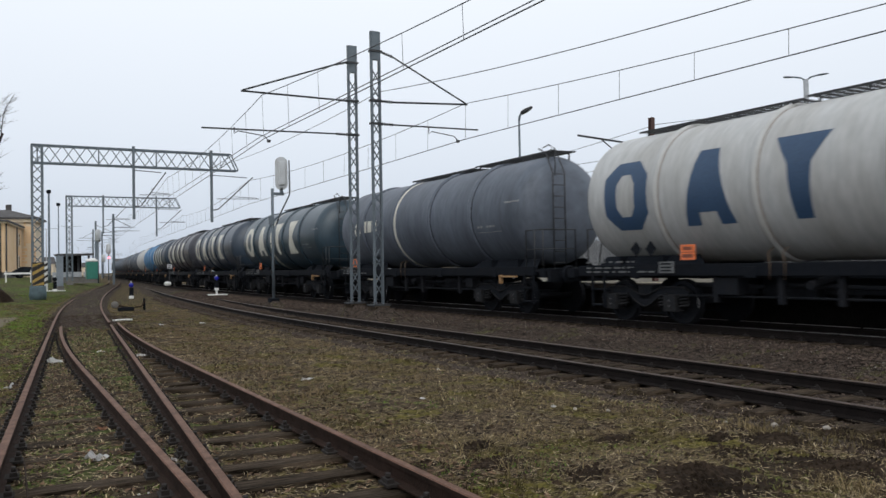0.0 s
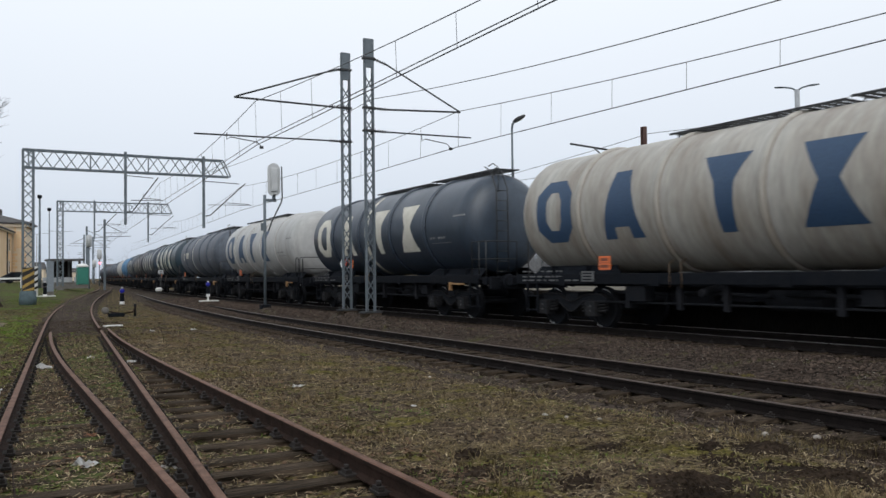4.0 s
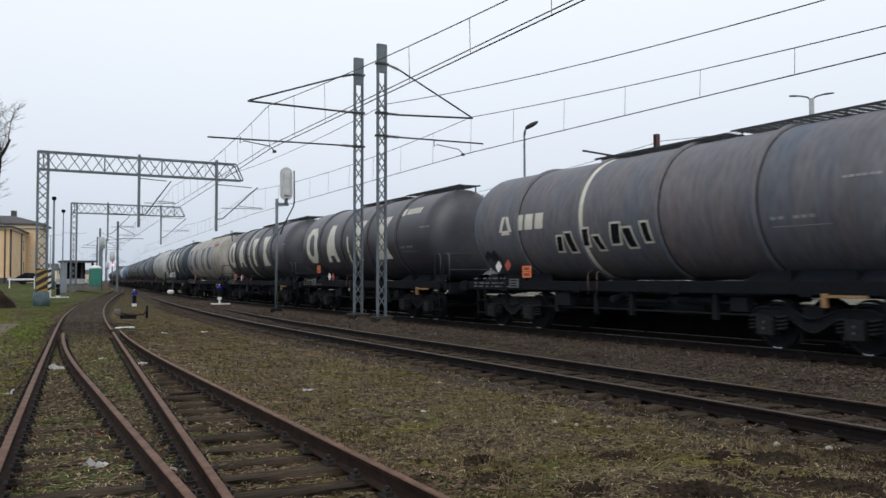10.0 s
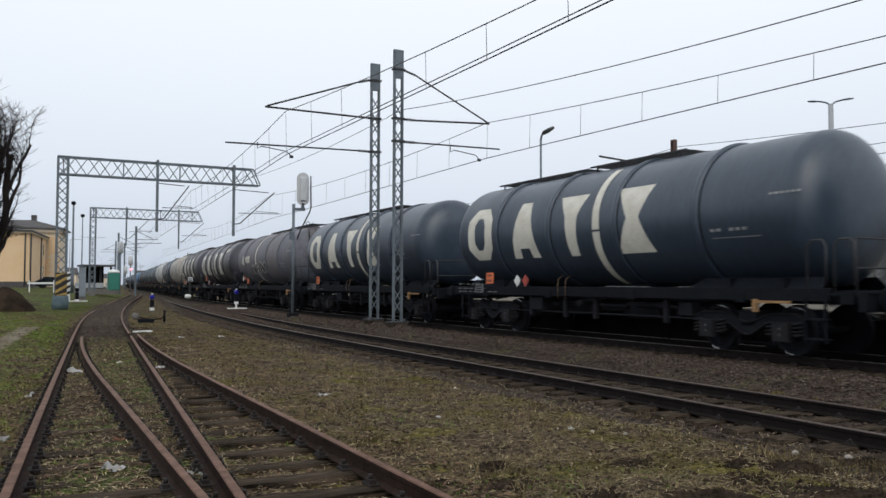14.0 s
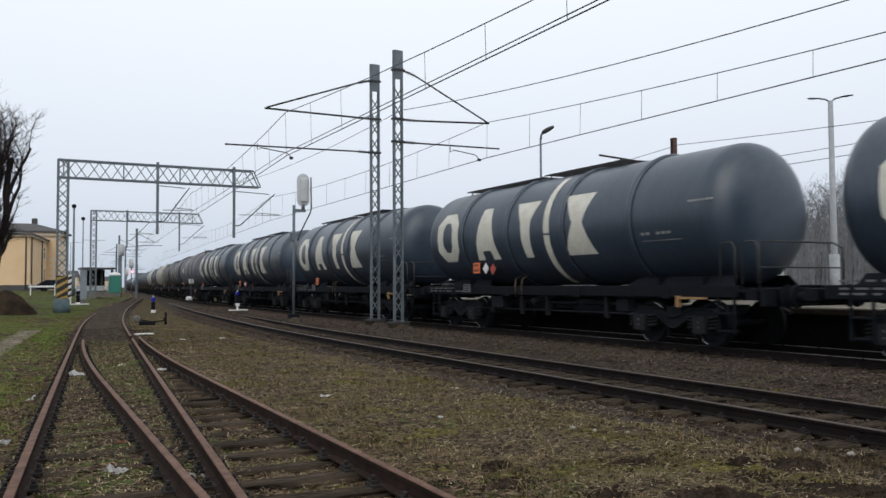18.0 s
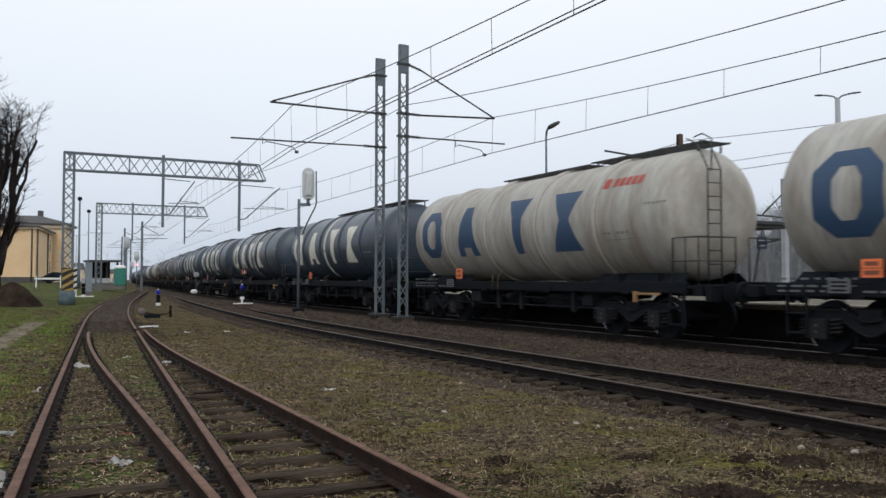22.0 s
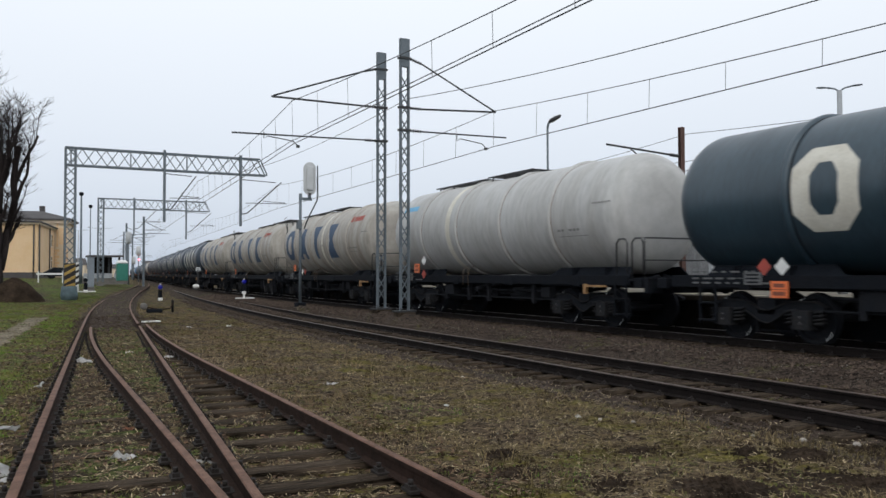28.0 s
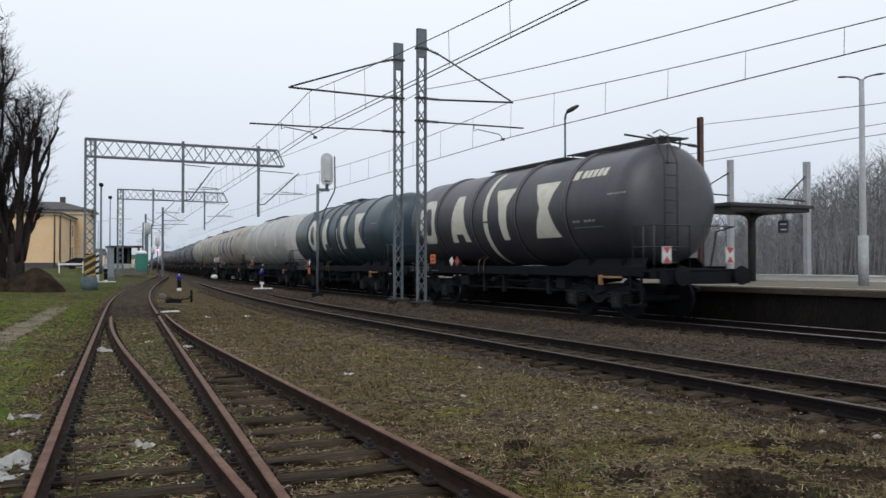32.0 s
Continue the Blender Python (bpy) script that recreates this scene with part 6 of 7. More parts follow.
# ---- trees ----
def bare_tree(x, y, z, height, girth, seed, label, lean=0.0, wide=0.4):
    """An old forked tree: dark upright limbs cut back in places, hung with fine bare twigs."""
    rnd = random.Random(seed)
    tree = thing("bare_tree", label, "tree", pose(x, y, z), group="bare trees by the yard")
    wood, shoots = bm_new(), bm_new()

    def twig(p, d, l, r):
        side = Vector((rnd.uniform(-1, 1), rnd.uniform(-1, 1), rnd.uniform(-0.2, 0.6)))
        p1 = p + (d + side * 0.5).normalized() * l * 0.5
        p2 = p1 + (d + side * 0.9 + Vector((0, 0, 0.3))).normalized() * l * 0.5
        tube(shoots, [p, p1, p2], r, 3, r * 0.35)
        return p1, p2

    def limb(p, d, length, r, level):
        n = 7 if level == 0 else 5
        pts = [p]
        for i in range(n):
            sway = 0.2 if level == 0 else 0.34
            d = (d + Vector((rnd.uniform(-sway, sway), rnd.uniform(-sway, sway), rnd.uniform(0.0, 0.4)))).normalized()
            pts.append(pts[-1] + d * (length / n))
        cut = level < 2 and rnd.random() < 0.45
        tube(wood, pts, r, 9 if level < 1 else 6 if level < 2 else 4, r * (0.62 if cut else 0.4))
        for i in range((6, 4, 2, 0)[level]):
            k = (1.0 if i == 0 and not cut else rnd.uniform(0.15, 0.97)) * n
            j = min(n - 1, int(k))
            a = rnd.uniform(0, 2 * math.pi)
            out = (d * 0.5 + Vector((math.cos(a), math.sin(a), 0)) * (wide + 0.18 * level) + Vector((0, 0, 0.62))).normalized()
            limb(pts[j].lerp(pts[j + 1], k - j), out, length * rnd.uniform(0.26, 0.5), r * (1 - 0.4 * k / n) * rnd.uniform(0.42, 0.7), level + 1)
        for i in range((3, 5, 6, 5)[level]):
            j = rnd.randrange(1, n + 1)
            a = rnd.uniform(0, 2 * math.pi)
            s = Vector((math.cos(a), math.sin(a), rnd.uniform(0.0, 1.2))).normalized()
            l = rnd.uniform(0.35, 1.05)
            p1, p2 = twig(pts[j], s, l, 0.013)
            for m in range(3):
                twig(p1.lerp(p2, rnd.uniform(-0.6, 0.9)), s, l * rnd.uniform(0.3, 0.65), 0.007)

    for k in range(4):
        a = 1.57 * k + rnd.uniform(-0.5, 0.5)
        d = Vector((math.cos(a) * 0.14 + lean * 0.14, math.sin(a) * 0.14, 1)).normalized()
        limb(Vector((math.cos(a) * girth * 0.55, math.sin(a) * girth * 0.45, height * rnd.uniform(0.1, 0.2))), d, height * rnd.uniform(0.55, 0.8), girth * rnd.uniform(0.34, 0.5), 0)
    tube(wood, [(0, 0, -0.4), (0, 0, 0.5), (0, 0, height * 0.12), (lean * 0.1, 0, height * 0.27)], girth * 1.35, 12, girth * 0.8)
    part("trunk", wood, M_BARK, tree, "dark ridged trunk and upright cut-back limbs")
    part("crown", shoots, M_BARK, tree, "thin bare twigs")
    return tree


for x, y, h, g, sd, ln, wd in [(0.1, 54.0, 10.0, 0.5, 5, -0.3, 0.1), (-0.75, 55.6, 12.4, 0.4, 8, -0.2, 0.14), (-2.0, 53.2, 14.2, 0.44, 12, 0.0, 0.22), (-3.3, 56.5, 14.8, 0.44, 21, 0.0, 0.28), (-5.2, 54.0, 14.0, 0.42, 33, 0.0, 0.3), (-7.2, 57.0, 13.0, 0.42, 41, 0.1, 0.34)]:
    bare_tree(x, y, float(ground_z(x, y)) - 0.1, h, g, sd, "old pollarded tree, bare and dark, with upright limbs and fine twigs", ln, wd)


def mound(x, y, r, h, seed):
    bm = bm_new()
    n, k = 40, 14
    rings = []
    for i in range(k):
        q = i / (k - 1)
        ring = []
        for j in range(n):
            a = 2 * math.pi * j / n
            e = 1 + 0.18 * noise.noise(Vector((math.cos(a) * 1.5, math.sin(a) * 1.5, seed)))
            rr = r * (1 - q) * e
            ring.append(bm.verts.new((rr * math.cos(a) * 1.3, rr * math.sin(a), h * (1 - (1 - q) ** 1.6) + 0.16 * (1 - q) * noise.noise(Vector((rr * math.cos(a) * 3, rr * math.sin(a) * 3, seed + 4))) + 0.07 * noise.noise(Vector((rr * math.cos(a) * 7, rr * math.sin(a) * 7, seed + 9))) - 0.05)))
        rings.append(ring)
    for u, w in zip(rings, rings[1:]):
        for j in range(n):
            bm.faces.new((u[j], u[(j + 1) % n], w[(j + 1) % n], w[j]))
    bmesh.ops.remove_doubles(bm, verts=bm.verts[:], dist=0.001)
    solid("earth_mound", bm, M_EARTH, "heap of dark dug earth at the foot of the trees", "earth", pose(x, y, float(ground_z(x, y))))


M_EARTH = mat("dug_earth", (0.055, 0.039, 0.027), 0.95, var=0.6, scale=1.5, fine=24, bump=0.9, col2=(0.014, 0.0105, 0.008), spec=0.04, sharp=0.13, detail=6.0)
mound(1.05, 49.5, 1.25, 1.35, 1)
mound(-1.2, 50.5, 1.4, 0.9, 5)


# ---- woods: behind the platform, and low along the horizon ----
def woods(name, spots, seed, label, twig, lean=0.25):
    rnd = random.Random(seed)
    verts, faces = [], []

    def tri(a, b, w):
        d = (b - a)
        s = d.cross(Vector((rnd.uniform(-1, 1), rnd.uniform(-1, 1), 0.2))).normalized() * w
        i = len(verts)
        verts.extend([tuple(a - s), tuple(a + s), tuple(b)])
        faces.append((i, i + 1, i + 2))
    for x, y, z, h in spots:
        base = Vector((x, y, z))
        top = base + Vector((rnd.uniform(-lean, lean) * h * 0.3, rnd.uniform(-lean, lean) * h * 0.3, h))
        for k in range(3):
            a = 2.1 * k
            i = len(verts)
            w = 0.012 * h
            verts.extend([(x + w * math.cos(a), y + w * math.sin(a), z - 0.5), (x + w * math.cos(a + 2.1), y + w * math.sin(a + 2.1), z - 0.5), tuple(top)])
            faces.append((i, i + 1, i + 2))
        for k in range(twig):
            p = base.lerp(top, rnd.uniform(0.12, 0.95))
            a = rnd.uniform(0, 2 * math.pi)
            l = rnd.uniform(0.12, 0.3) * h
            q = p + Vector((math.cos(a) * l * 0.6, math.sin(a) * l * 0.6, l * rnd.uniform(0.4, 1.0)))
            tri(p, q, 0.006 * h * 0.5)
            for m in range(3):
                r0 = p.lerp(q, rnd.uniform(0.3, 0.9))
                tri(r0, r0 + Vector((rnd.uniform(-1, 1), rnd.uniform(-1, 1), rnd.uniform(0.2, 1))) * l * 0.4, 0.0018 * h)
    me = bpy.data.meshes.new(name)
    me.from_pydata(verts, [], faces)
    me.materials.append(M_HAZY_FOREST)
    tagged(new(name, me), label, "woodland", kind="stuff")


rw = random.Random(5)
spots = []
CANOPY = ([32, 43.5, 49.9, 55.0, 70], [3.2, 5.5, 7.5, 10.5, 11.5])
for i in range(3000):
    a = rw.uniform(32, 95)
    r = rw.uniform(66, 112)
    spots.append((r * math.sin(radians(a)), r * math.cos(radians(a)), 0.2, float(np.interp(a, *CANOPY)) * r / 80 * (1 - 0.45 * rw.random() ** 1.5)))
woods("bare_woodland", spots, 6, "bare winter woodland behind the platform, paled by painted haze", 20)
# far ring added to cover the hard horizon, in the same hazed colour
spots = []
for i in range(900):
    a = radians(rw.uniform(-60, 60))
    r = rw.uniform(330, 480)
    spots.append((r * math.sin(a), r * math.cos(a), 0.0, rw.uniform(6, 13)))
woods("distant_woodland", spots, 7, "low haze-coloured woods added along the horizon", 8)
# thicket at the wood's edge, and the closed wood behind it
spots = []
for i in range(3000):
    a = rw.uniform(32, 95)
    r = rw.uniform(62, 80)
    spots.append((r * math.sin(radians(a)), r * math.cos(radians(a)), 0.2, float(np.interp(a, *CANOPY)) * rw.uniform(0.3, 0.62)))
woods("thicket", spots, 8, "dense bare thicket along the edge of the wood", 12, 0.5)
verts, faces = [], []
for i in range(1800):
    a = 32 + i * 0.035
    h = float(np.interp(a, *CANOPY)) * 1.45 * (0.62 + 0.12 * noise.noise(Vector((a * 0.6, 0, 0))) + 0.16 * noise.noise(Vector((a * 4, 3, 0))) + rw.uniform(-0.07, 0.07))
    for z, r in ((-0.5, 116), (h * 0.6, 117), (h, 118)):
        verts.append((r * math.sin(radians(a)), r * math.cos(radians(a)), z))
    if i:
        k = i * 3
        faces.extend([(k - 3, k, k + 1, k - 2), (k - 2, k + 1, k + 2, k - 1)])
me = bpy.data.meshes.new("deep_wood")
me.from_pydata(verts, [], faces)
me.materials.append(M_HAZY_FOREST)
tagged(new("deep_wood", me), "closed mass of bare wood behind the thicket, painted haze-grey", "woodland", kind="stuff")
# houses beyond the yard
for i, (x, y, w, h) in enumerate([(22, 330, 16, 7), (46, 430, 18, 6), (70, 380, 24, 7)]):
    hs = thing("distant_house", "distant pale house with a dark pitched roof", "house", pose(x, y, 0.6, 0, 0, 8 * i - 10), group="distant houses")
    part("wall", box(bm_new(), -w / 2, -4, -0.5, w / 2, 4, h * 0.65), M_CREAM, hs)
    bm = bm_new()
    v = [bm.verts.new(q) for q in ((-w / 2 - 0.4, -4.4, h * 0.65), (w / 2 + 0.4, -4.4, h * 0.65), (w / 2 + 0.4, 4.4, h * 0.65), (-w / 2 - 0.4, 4.4, h * 0.65), (-w / 2, 0, h), (w / 2, 0, h))]
    for f in ((0, 1, 5, 4), (2, 3, 4, 5), (0, 4, 3), (1, 2, 5), (3, 2, 1, 0)):
        bm.faces.new([v[k] for k in f])
    part("roof", bm, M_ROOF, hs)
    for k in range(int(w / 3.5)):
        wn_ = part("window", box(bm_new(), -w / 2 + 1 + k * 3.5, -4.06, h * 0.25, -w / 2 + 2.2 + k * 3.5, -3.98, h * 0.5), M_WHITEP, hs)
        part("pane", box(bm_new(), -w / 2 + 1.1 + k * 3.5, -4.08, h * 0.26, -w / 2 + 2.1 + k * 3.5, -4.065, h * 0.49), M_GLASS, wn_)


# ---- path in the grass ----
def path():
    pts = [(-1.6, 5.0), (-0.9, 12.0), (-0.3, 16.0), (0.15, 19.5), (0.9, 26.0), (2.0, 34.0), (3.3, 42.0)]
    bm = bm_new()
    prev = None
    ys = np.linspace(5, 34, 130)
    for y in ys:
        x = float(np.interp(y, [p[1] for p in pts], [p[0] for p in pts])) - 0.5
        row = []
        for q in (-1, -0.8, -0.6, -0.4, -0.2, 0, 0.2, 0.4, 0.6, 0.8, 1):
            w = 0.42 + 0.16 * noise.noise(Vector((y * 0.8, q, 3)))
            px = x + q * w
            row.append(bm.verts.new((px, y, float(ground_z(px, y)) + (0.04 if abs(q) < 0.7 else 0.022 if abs(q) < 0.9 else 0.0) + 0.035 * noise.noise(Vector((px * 2.5, y * 2.5, 0))))))
        if prev:
            for i in range(10):
                bm.faces.new((prev[i], prev[i + 1], row[i + 1], row[i])).smooth = True
        prev = row
    solid("footpath", bm, M_PATH, "trodden pale footpath through the grass", "path", kind="structure")


path()


# ---- grass, stones, leaves ----
def rail_clear(x, y, d=0.1):
    for ln, y1 in ((LINE_A, 400), (LINE_B, 26.5), (LINE_M, 400)):
        if y < y1:
            for o in (-HALF, HALF):
                if abs(x - at(ln, y) - o) < d:
                    return False
    return True


def blades(name, n, area, material, label, seed, h0, h1, weight, lie=0.9):
    rnd = random.Random(seed)
    verts, faces = [], []
    done = tries = 0
    while done < n and tries < n * 12:
        tries += 1
        x0, x1, y0, y1 = area
        y = y0 + (y1 - y0) * rnd.random() ** 1.9
        x = rnd.uniform(x0, x1)
        if rnd.random() > weight(x, y) or not rail_clear(x, y):
            continue
        done += 1
        z = surface_z(x, y) - 0.012
        big = 1 + max(0.0, (y - 12) / 22)
        for k in range(rnd.randint(4, 8)):
            a = rnd.uniform(0, 2 * math.pi)
            h = rnd.uniform(h0, h1)
            w = rnd.uniform(0.0022, 0.0045) * big
            px, py = x + rnd.uniform(-0.06, 0.06), y + rnd.uniform(-0.06, 0.06)
            d = Vector((math.cos(a), math.sin(a), 0))
            s = Vector((-d.y, d.x, 0)) * w
            l = rnd.uniform(0.3, lie) if rnd.random() < 0.6 else lie
            m = Vector((px, py, z)) + d * h * l * 0.5 + Vector((0, 0, h * max(0.12, 0.62 - 0.25 * l) + 0.012))
            e = Vector((px, py, z)) + d * h * l * 1.35 + Vector((0, 0, h * max(0.06, 1.0 - 0.6 * l) + 0.008))
            i = len(verts)
            b = Vector((px, py, z))
            verts.extend([tuple(b - s), tuple(b + s), tuple(m + s * 0.8), tuple(m - s * 0.8), tuple(e)])
            faces.extend([(i, i + 1, i + 2, i + 3), (i + 3, i + 2, i + 4)])
    me = bpy.data.meshes.new(name)
    me.from_pydata(verts, [], faces)
    me.materials.append(material)
    tagged(new(name, me), label, "grass", kind="stuff")


def patch(x, y, s, k):
    return noise.noise(Vector((x * s, y * s, k)))


def in_track(x, y):
    a = at(LINE_A, y)
    b = at(LINE_B, y) if y < 27 else a
    return a - 1.15 < x < max(a, b) + 1.1


def w_dry(x, y):
    if in_track(x, y):
        return 0.02 if y > 27 else 0.4 if patch(x, y, 0.8, 4) > 0.0 else 0.12
    m = at(LINE_M, y)
    if x > m - 1.3:
        return 0.04
    if x > 4.3 and y < 5.4:
        return 0.16 if patch(x, y, 1.4, 8) < 0.12 else 0.5
    if x < at(LINE_A, y) - 1.1:
        return 0.35
    return (0.85 if patch(x, y, 0.5, 1) > -0.05 else 0.22) * (1.0 if patch(x, y, 2.3, 5) > -0.12 else 0.2)


def w_green(x, y):
    if in_track(x, y):
        if y > 27:
            return 0.02
        return (0.75 if 15 < y else 0.6) if patch(x, y, 0.55, 9) > (-0.1 if y > 15 else -0.02 if y < 6.5 else 0.08) else 0.05
    m = at(LINE_M, y)
    if x > m - 1.5:
        return 0.0
    if x < at(LINE_A, y) - 1.0:
        return 0.95 if patch(x, y, 0.7, 15) > -0.12 and abs(x + 0.6 - np.interp(y, [5, 12, 16, 19.5, 26, 34, 42], [-1.6, -0.9, -0.3, 0.15, 0.9, 2.0, 3.3])) > 0.5 + 0.3 * patch(x, y, 1.5, 3) else 0.06
    return 0.3 if patch(x, y, 0.6, 2) > 0.22 else 0.03


blades("dry_grass", 34000, (-9, 9.0, 3.4, 46), M_GRASS, "short matted dry winter grass", 1, 0.025, 0.075, w_dry, 2.0)
blades("green_grass", 26000, (-10, 9.0, 3.4, 60), M_GREEN, "short green grass and moss patches", 2, 0.02, 0.055, w_green, 1.6)
blades("tall_dry_grass", 420, (3.2, 8.0, 3.6, 16), M_GRASS, "tufts of longer dry grass beside the turnout", 3, 0.08, 0.17, lambda x, y: 0.9 if patch(x, y, 0.9, 6) > 0.3 else 0.0, 0.8)


blades("verge_grass", 15000, (-7, 3.0, 4.0, 40), M_GREEN, "green grass of the verge", 5, 0.03, 0.085, lambda x, y: w_green(x, y) if x < at(LINE_A, y) - 1.0 and patch(x, y, 0.9, 12) > -0.2 else 0.0, 1.3)


def straw():
    """Single pale stalks lying on the soil."""
    rnd = random.Random(31)
    verts, faces = [], []
    for k in range(24000):
        y = 3.4 + 20 * rnd.random() ** 1.8
        x = rnd.uniform(-3.5, 9.0) if rnd.random() < 0.7 else at(LINE_A, y) + rnd.uniform(-0.9, 2.2)
        if not rail_clear(x, y) or (in_track(x, y) and rnd.random() < 0.1):
            continue
        a, l, w = rnd.uniform(0, 6.28), rnd.uniform(0.025, 0.095), rnd.uniform(0.0011, 0.0024) * (1 + y / 14)
        d, s = Vector((math.cos(a), math.sin(a), 0)) * l, Vector((-math.sin(a), math.cos(a), 0)) * w
        p = Vector((x, y, surface_z(x, y) + rnd.uniform(0.015, 0.035)))
        q = p + d + Vector((0, 0, rnd.uniform(-0.012, 0.015)))
        i = len(verts)
        verts.extend([tuple(p - s), tuple(p + s), tuple(q + s), tuple(q - s)])
        faces.append((i, i + 1, i + 2, i + 3))
    me = bpy.data.meshes.new("loose_straw")
    me.from_pydata(verts, [], faces)
    me.materials.append(M_STRAW)
    tagged(new("loose_straw", me), "loose pale stalks of dry grass on the soil", "straw", kind="stuff")


M_STRAW = mat("bleached_straw", (0.46, 0.38, 0.25), 0.9, var=0.2, bump=0, col2=(0.36, 0.28, 0.17), island=0.5, spec=0.05)
straw()


def pebbles(name, n, material, label, seed, pick, r0, r1, flat=0.7, category="stones"):
    rnd = random.Random(seed)
    verts, faces = [], []
    for k in range(n):
        x, y = pick(rnd)
        if not rail_clear(x, y, 0.06):
            continue
        r = rnd.uniform(r0, r1) * (1 + max(0.0, (y - 14) / 40))
        z = surface_z(x, y) + 0.2 * r
        a = rnd.uniform(0, 3.14)
        i = len(verts)
        c, s = math.cos(a), math.sin(a)
        for dx, dy, dz in ((1, 0.1, 0.1), (0.2, 0.8, -0.1), (-0.9, 0.2, 0.15), (-0.1, -0.85, 0), (0.1, 0.1, 1), (0, 0, -0.6)):
            q = [v * r * rnd.uniform(0.75, 1.25) for v in (dx, dy, dz * flat)]
            verts.append((x + q[0] * c - q[1] * s, y + q[0] * s + q[1] * c, z + q[2]))
        faces.extend([(i, i + 1, i + 4), (i + 1, i + 2, i + 4), (i + 2, i + 3, i + 4), (i + 3, i, i + 4), (i + 1, i, i + 5), (i + 2, i + 1, i + 5), (i + 3, i + 2, i + 5), (i, i + 3, i + 5)])
    me = bpy.data.meshes.new(name)
    me.from_pydata(verts, [], faces)
    me.materials.append(material)
    tagged(new(name, me), label, category, kind="stuff")


def near_line(ln, half, y0, y1, power=1.7):
    def pick(rnd):
        y = y0 + (y1 - y0) * rnd.random() ** power
        return at(ln, y) + rnd.uniform(-half, half), y
    return pick


M_CLOD = mat("brown_clods", (0.09, 0.062, 0.04), 0.95, var=0.4, scale=6, fine=60, bump=0.2, col2=(0.05, 0.036, 0.024), island=0.5, spec=0.04)
M_PALE = mat("pale_pebbles", (0.34, 0.315, 0.28), 0.85, var=0.3, scale=4, fine=40, col2=(0.15, 0.135, 0.115), island=0.6)
pebbles("ballast_stones", 30000, M_STONE, "rusty broken ballast stones along the main line", 11, near_line(LINE_T, 3.6, 3, 60), 0.016, 0.042)
pebbles("ballast_stones", 16000, M_STONE, "dirty ballast stones round the loop track", 12, near_line(LINE_M, 1.9, 3, 55), 0.015, 0.036)
pebbles("gravel", 17000, M_STONE, "small gravel lying between the siding's rails", 13, near_line(LINE_A, 1.6, 3.4, 34), 0.008, 0.022)
pebbles("pale_pebbles", 1500, M_PALE, "scattered pale pebbles in soil and grass", 14, lambda r: (r.uniform(3, 13), 3.5 + 36 * r.random() ** 1.7), 0.003, 0.01)
pebbles("pale_pebbles", 2000, M_PALE, "small pale stones in the dirty ballast", 16, near_line(LINE_M, 2.2, 3.5, 30), 0.004, 0.012)
pebbles("pale_pebbles", 2000, M_PALE, "small pale stones along the main line", 17, near_line(LINE_T, 3.4, 3.5, 34), 0.006, 0.016)
pebbles("soil_clods", 9000, M_CLOD, "brown clods of soil in the thin grass", 15, lambda r: (r.uniform(-6, 9), 3.4 + 30 * r.random() ** 1.8), 0.008, 0.034)


def turned_soil(x, y, r, h, seed):
    """A low patch of dug-up dark soil with loose clods on it."""
    rnd = random.Random(seed)
    verts, faces = [], []
    n, k = 26, 9
    for i in range(k):
        for j in range(n):
            a, q = 2 * math.pi * j / n, i / (k - 1)
            rr = r * q * (1 + 0.35 * noise.noise(Vector((math.cos(a), math.sin(a), seed))))
            px, py = x + rr * math.cos(a) * 1.35, y + rr * math.sin(a)
            rise = h * (1 - q ** 1.5) * (0.55 + 0.9 * abs(noise.noise(Vector((px * 9, py * 9, seed))))) - 0.05 * q ** 2 + 0.05 * q * noise.noise(Vector((px * 5, py * 5, seed + 3)))
            verts.append((px, py, surface_z(px, py) + rise))
    for i in range(k - 1):
        for j in range(n):
            faces.append((i * n + j, (i + 1) * n + j, (i + 1) * n + (j + 1) % n, i * n + (j + 1) % n))
    for c in range(int(170 * r / 0.4)):
        a, d = rnd.uniform(0, 6.28), abs(rnd.gauss(0, 0.55)) * r
        px, py, s = x + math.cos(a) * d * 1.35, y + math.sin(a) * d, rnd.uniform(0.008, 0.03)
        z = surface_z(px, py) + h * max(0.0, 1 - d / r) * 0.8
        i = len(verts)
        for dx, dy, dz in ((1, 0.1, 0.1), (0.2, 0.8, -0.1), (-0.9, 0.2, 0.15), (-0.1, -0.85, 0), (0.1, 0.1, 1)):
            verts.append((px + dx * s * rnd.uniform(0.7, 1.3), py + dy * s * rnd.uniform(0.7, 1.3), z + dz * s * rnd.uniform(0.6, 1.1)))
        faces.extend([(i, i + 1, i + 4), (i + 1, i + 2, i + 4), (i + 2, i + 3, i + 4), (i + 3, i, i + 4)])
    me = bpy.data.meshes.new("turned_soil")
    me.from_pydata(verts, [], faces)
    me.materials.append(M_EARTH)
    tagged(new("turned_soil", me), "dark patch of turned-up soil and roots", "soil", kind="stuff")


